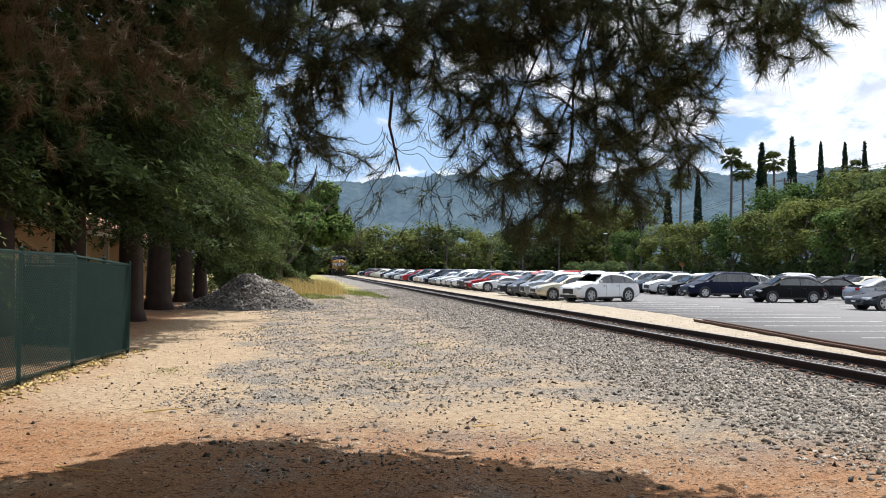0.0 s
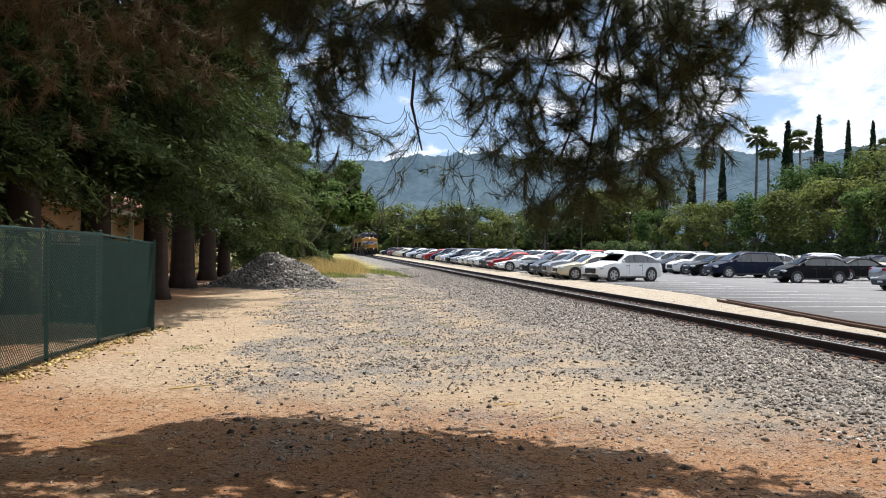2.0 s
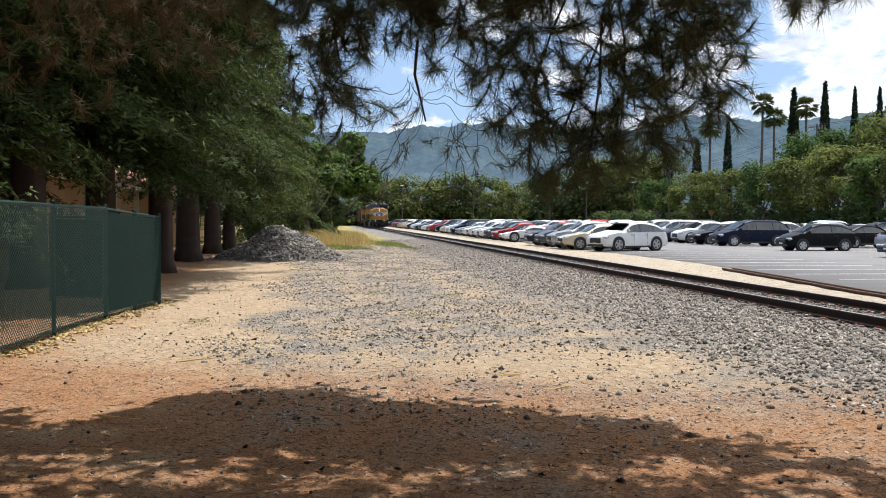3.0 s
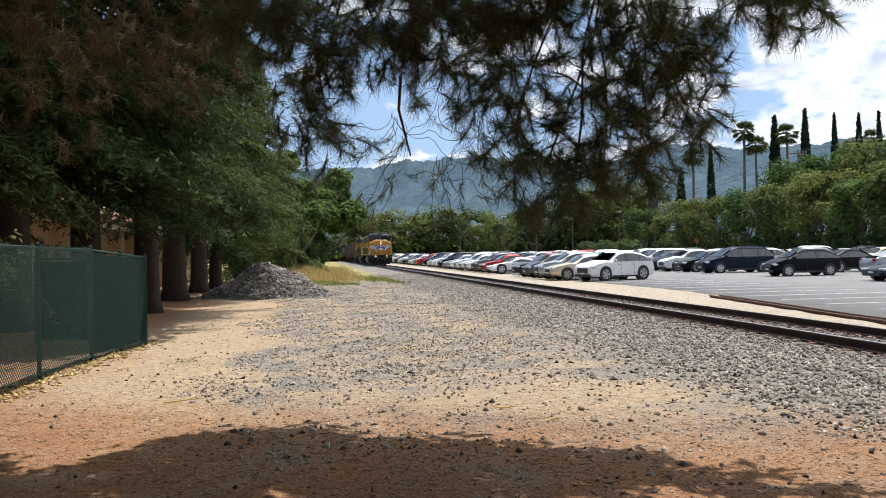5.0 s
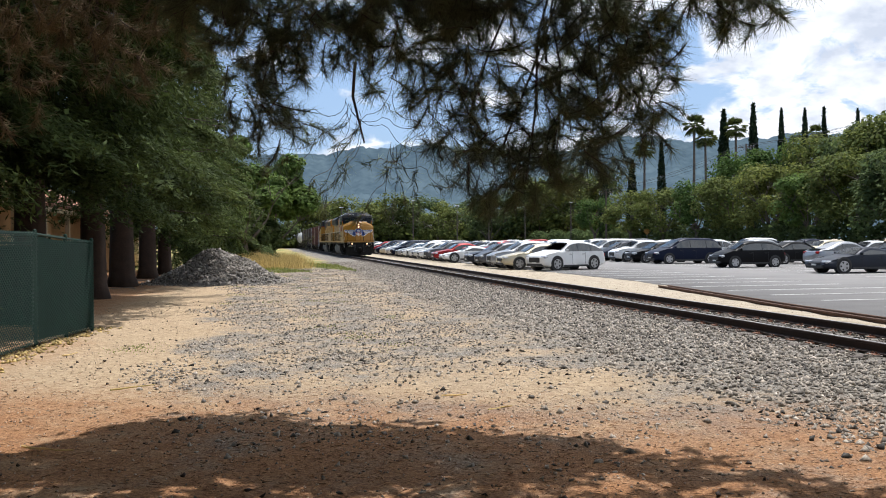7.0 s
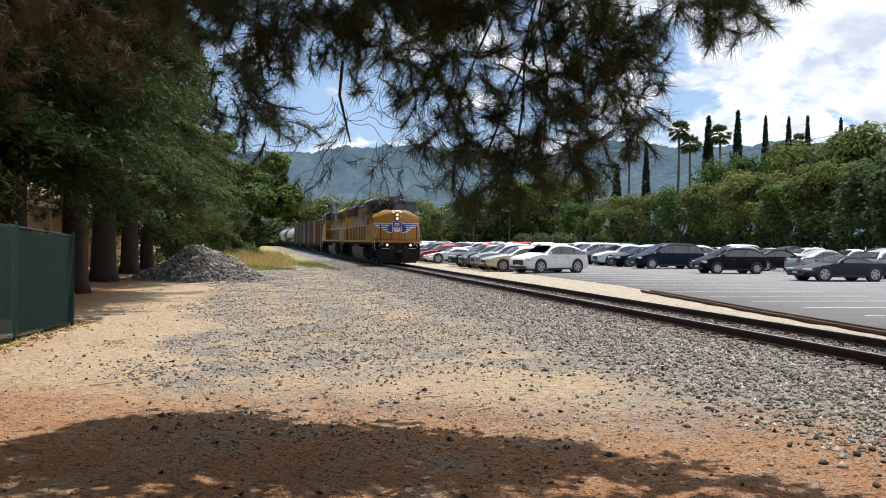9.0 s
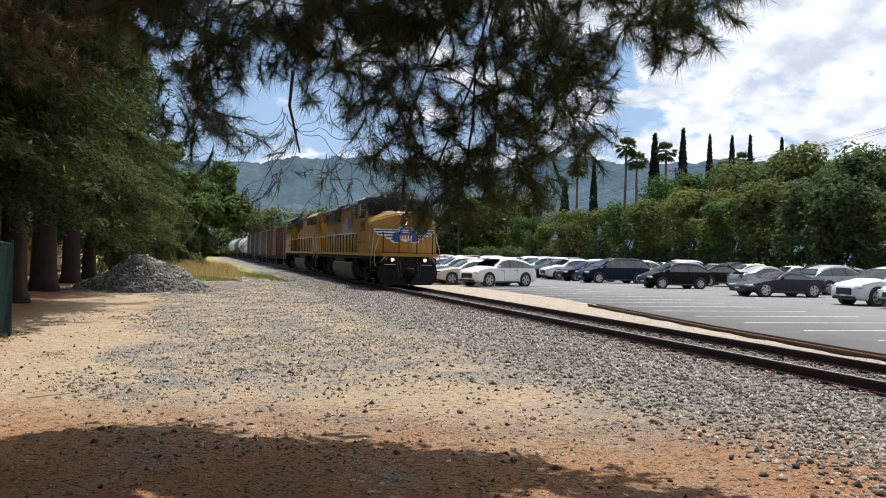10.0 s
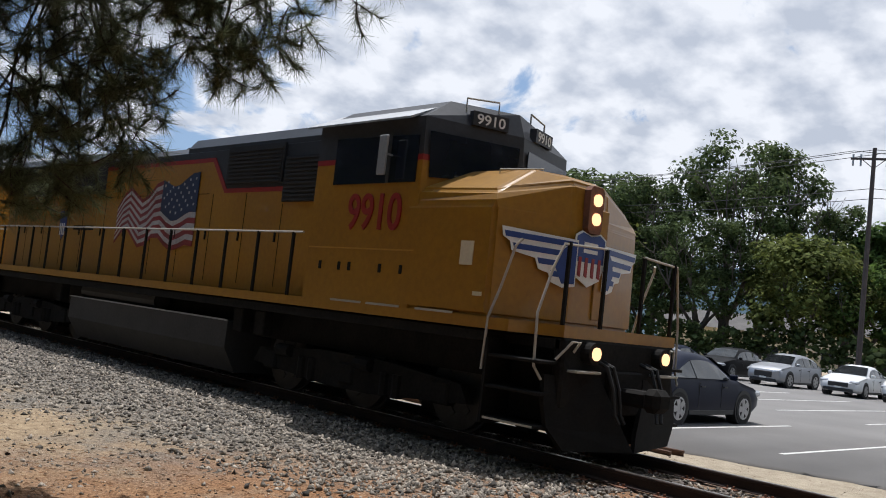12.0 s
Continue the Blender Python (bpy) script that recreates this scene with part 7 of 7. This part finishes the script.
def utility_pole(x, y, h, turn, arms):
    root = thing("utility_pole", "weathered wooden utility pole with crossarms", "utility pole", pose(x, y, 0, 0, 0, turn), "utility poles")
    bm = NB()
    tube(bm, (0, 0, -0.2), (0, 0, h), 0.19, 0.13, n=10)
    part("pole", bm, M["wood_pole"], root)
    for z in arms:
        bm = NB()
        box(bm, -1.35, 1.35, -0.06, 0.06, z - 0.07, z + 0.07, 0.01)
        pipe(bm, [(-0.7, 0.08, z), (0, 0.12, z - 0.6)], 0.025, 4)
        pipe(bm, [(0.7, 0.08, z), (0, 0.12, z - 0.6)], 0.025, 4)
        arm = part("crossarm", bm, M["wood_pole"], root)
        for k in (-1.2, -0.75, 0.75, 1.2):
            bm = NB()
            tube(bm, (k, 0, z + 0.07), (k, 0, z + 0.28), 0.05, 0.07, n=8)
            tube(bm, (k, 0.1, z - 0.45), (k, 0.1, z - 0.05), 0.06, n=8)
            part("insulator", bm, M["metal_grey"], arm)
    return root


def cable(name, p, q, sag, r):
    p, q = Vector(p), Vector(q)
    bm = pipe(NB(), [p.lerp(q, k / 14) - Vector((0, 0, 4 * sag * (k / 14) * (1 - k / 14))) for k in range(15)], r, 4)
    ob = finish(name, bm, M["wire"])
    return tagged(ob, "thin black overhead cable between poles", "cable", "overhead cables")


def make_poles():
    spots = [(69.6, 62, 15.2, [14.5]), (43.8, 118, 19.0, [18.6, 17.0]), (30.1, 160, 17.7, [17.2]), (21.7, 165, 10.7, [10.2])]
    tops = []
    for az, d, h, arms in spots:
        x, y = polar(az, d)
        utility_pole(x, y, h, -az, arms)
        tops.append((x, y, h, az))
    tops.append((*polar(110, 90), 15.0, 110))
    tops = [tops[4]] + tops[:4]
    for (x0, y0, h0, a0), (x1, y1, h1, a1) in zip(tops, tops[1:]):
        for k, dz in ((-1.2, -0.2), (0.0, -0.1), (1.2, -0.2), (0.0, -2.6), (0.4, -3.2)):
            cable("overhead_cable", (x0 + k * math.cos(radians(a0)), y0 - k * math.sin(radians(a0)), h0 + dz), (x1 + k * math.cos(radians(a1)), y1 - k * math.sin(radians(a1)), h1 + dz), 0.9, 0.022)
    for az, d, h in ((9.45, 205, 10.8), (14.3, 205, 10.3), (12.27, 215, 10.0), (4.9, 210, 9.5), (16.6, 200, 9.0), (19.5, 190, 9.5)):
        x, y = polar(az, d)
        root = thing("lot_lamp", "slim dark lamp post in the parking lot", "lamp post", pose(x, y, 0, 0, 0, -az), "lamp posts")
        bm = NB()
        tube(bm, (0, 0, 0), (0, 0, h), 0.13, 0.09, n=8)
        part("post", bm, M["wood_pole"], root)
        bm = NB()
        box(bm, -0.5, 0.5, -0.15, 0.15, h, h + 0.14, 0.03)
        part("lamp_head", bm, M["metal_grey"], root)


def make_background():
    """Houses half hidden behind the far trees, walls behind the hedge."""
    for az, d, w, h, c in ((45, 120, 18, 3.4, "cream"), (52, 110, 16, 3.6, "stucco"), (62, 105, 14, 3.6, "cream"), (69, 112, 16, 4.4, "cream"), (13, 275, 40, 6, "cream"), (7, 280, 30, 6, "cream")):
        x, y = polar(az, d)
        root = thing("far_house", "low pale house half hidden behind the trees", "house", pose(x, y, 0, 0, 0, -az))
        bm = NB()
        box(bm, -w / 2, w / 2, 0, 9, -0.1, h)
        part("wall", bm, M[c], root)
        bm = NB()
        prism(bm, [(-0.6, h), (9.6, h), (4.5, h + 2.0)], "x", -w / 2 - 0.5, w / 2 + 0.5)
        part("roof", bm, M["shingle"], root)
        for k in range(4):
            bm = NB()
            xx = -w / 2 + (k + 0.5) * w / 4
            box(bm, xx - 0.7, xx + 0.7, -0.04, 0.02, 1.0, 2.2)
            part("window", bm, M["dark_glass"], root)
    x, y = polar(24.2, 150)
    sign = thing("road_sign", "yellow diamond road sign on a steel post", "road sign", pose(x, y, 0, 0, 0, -22))
    bm = NB()
    tube(bm, (0, 0, 0), (0, 0, 3.2), 0.04, n=6)
    part("post", bm, M["metal_grey"], sign)
    bm = NB()
    prism(bm, [(-0.6, 3.0), (0, 2.4), (0.6, 3.0), (0, 3.6)], "y", -0.07, -0.05)
    part("panel", bm, M["yellow"], sign)


def make_branches():
    """Fallen sticks on the dirt."""
    for x, y, ang, ln in ((-2.0, 8.05, -35, 0.55), (-1.75, 10.9, 20, 0.5), (-3.0, 14.4, 60, 0.4), (1.9, 9.6, 5, 0.3), (2.2, 8.7, 10, 0.25)):
        bm = NB()
        d = Vector((math.cos(radians(ang)), math.sin(radians(ang)), 0))
        p = Vector((x, y, 0.012))
        for k in range(4):
            q = p + d * ln / 4 + Vector((random.uniform(-0.02, 0.02), random.uniform(-0.03, 0.03), random.uniform(-0.004, 0.012)))
            tube(bm, p, q, 0.012 - 0.002 * k, n=5)
            p = q
        ob = finish("fallen_stick", bm, M["straw"])
        tagged(ob, "dry pale fallen stick on the dirt", "stick", "fallen sticks")


make_fence()
make_building()
make_poles()
make_background()
make_branches()


# ---------- what moves ----------
SPEED = 16.66      # metres a second along the track


def motions():
    for ob, off, turn in TRAIN:
        rows = [(t * 0.5, pose(TC, 206.2 - SPEED * t * 0.5 + off, 0, 0, 0, turn)) for t in range(25)]
        walk(ob, rows)
    for k, (w, y) in enumerate(WHEELS[:12]):
        spin = 1 if w.parent.name.startswith("lead") else -1
        rows = [(i / 30, pose(0, y, RAIL_TOP + 0.51) @ Matrix.Rotation(spin * (i / 30) * SPEED / 0.5, 4, "X")) for i in range(361)]
        walk(w, rows)


motions()
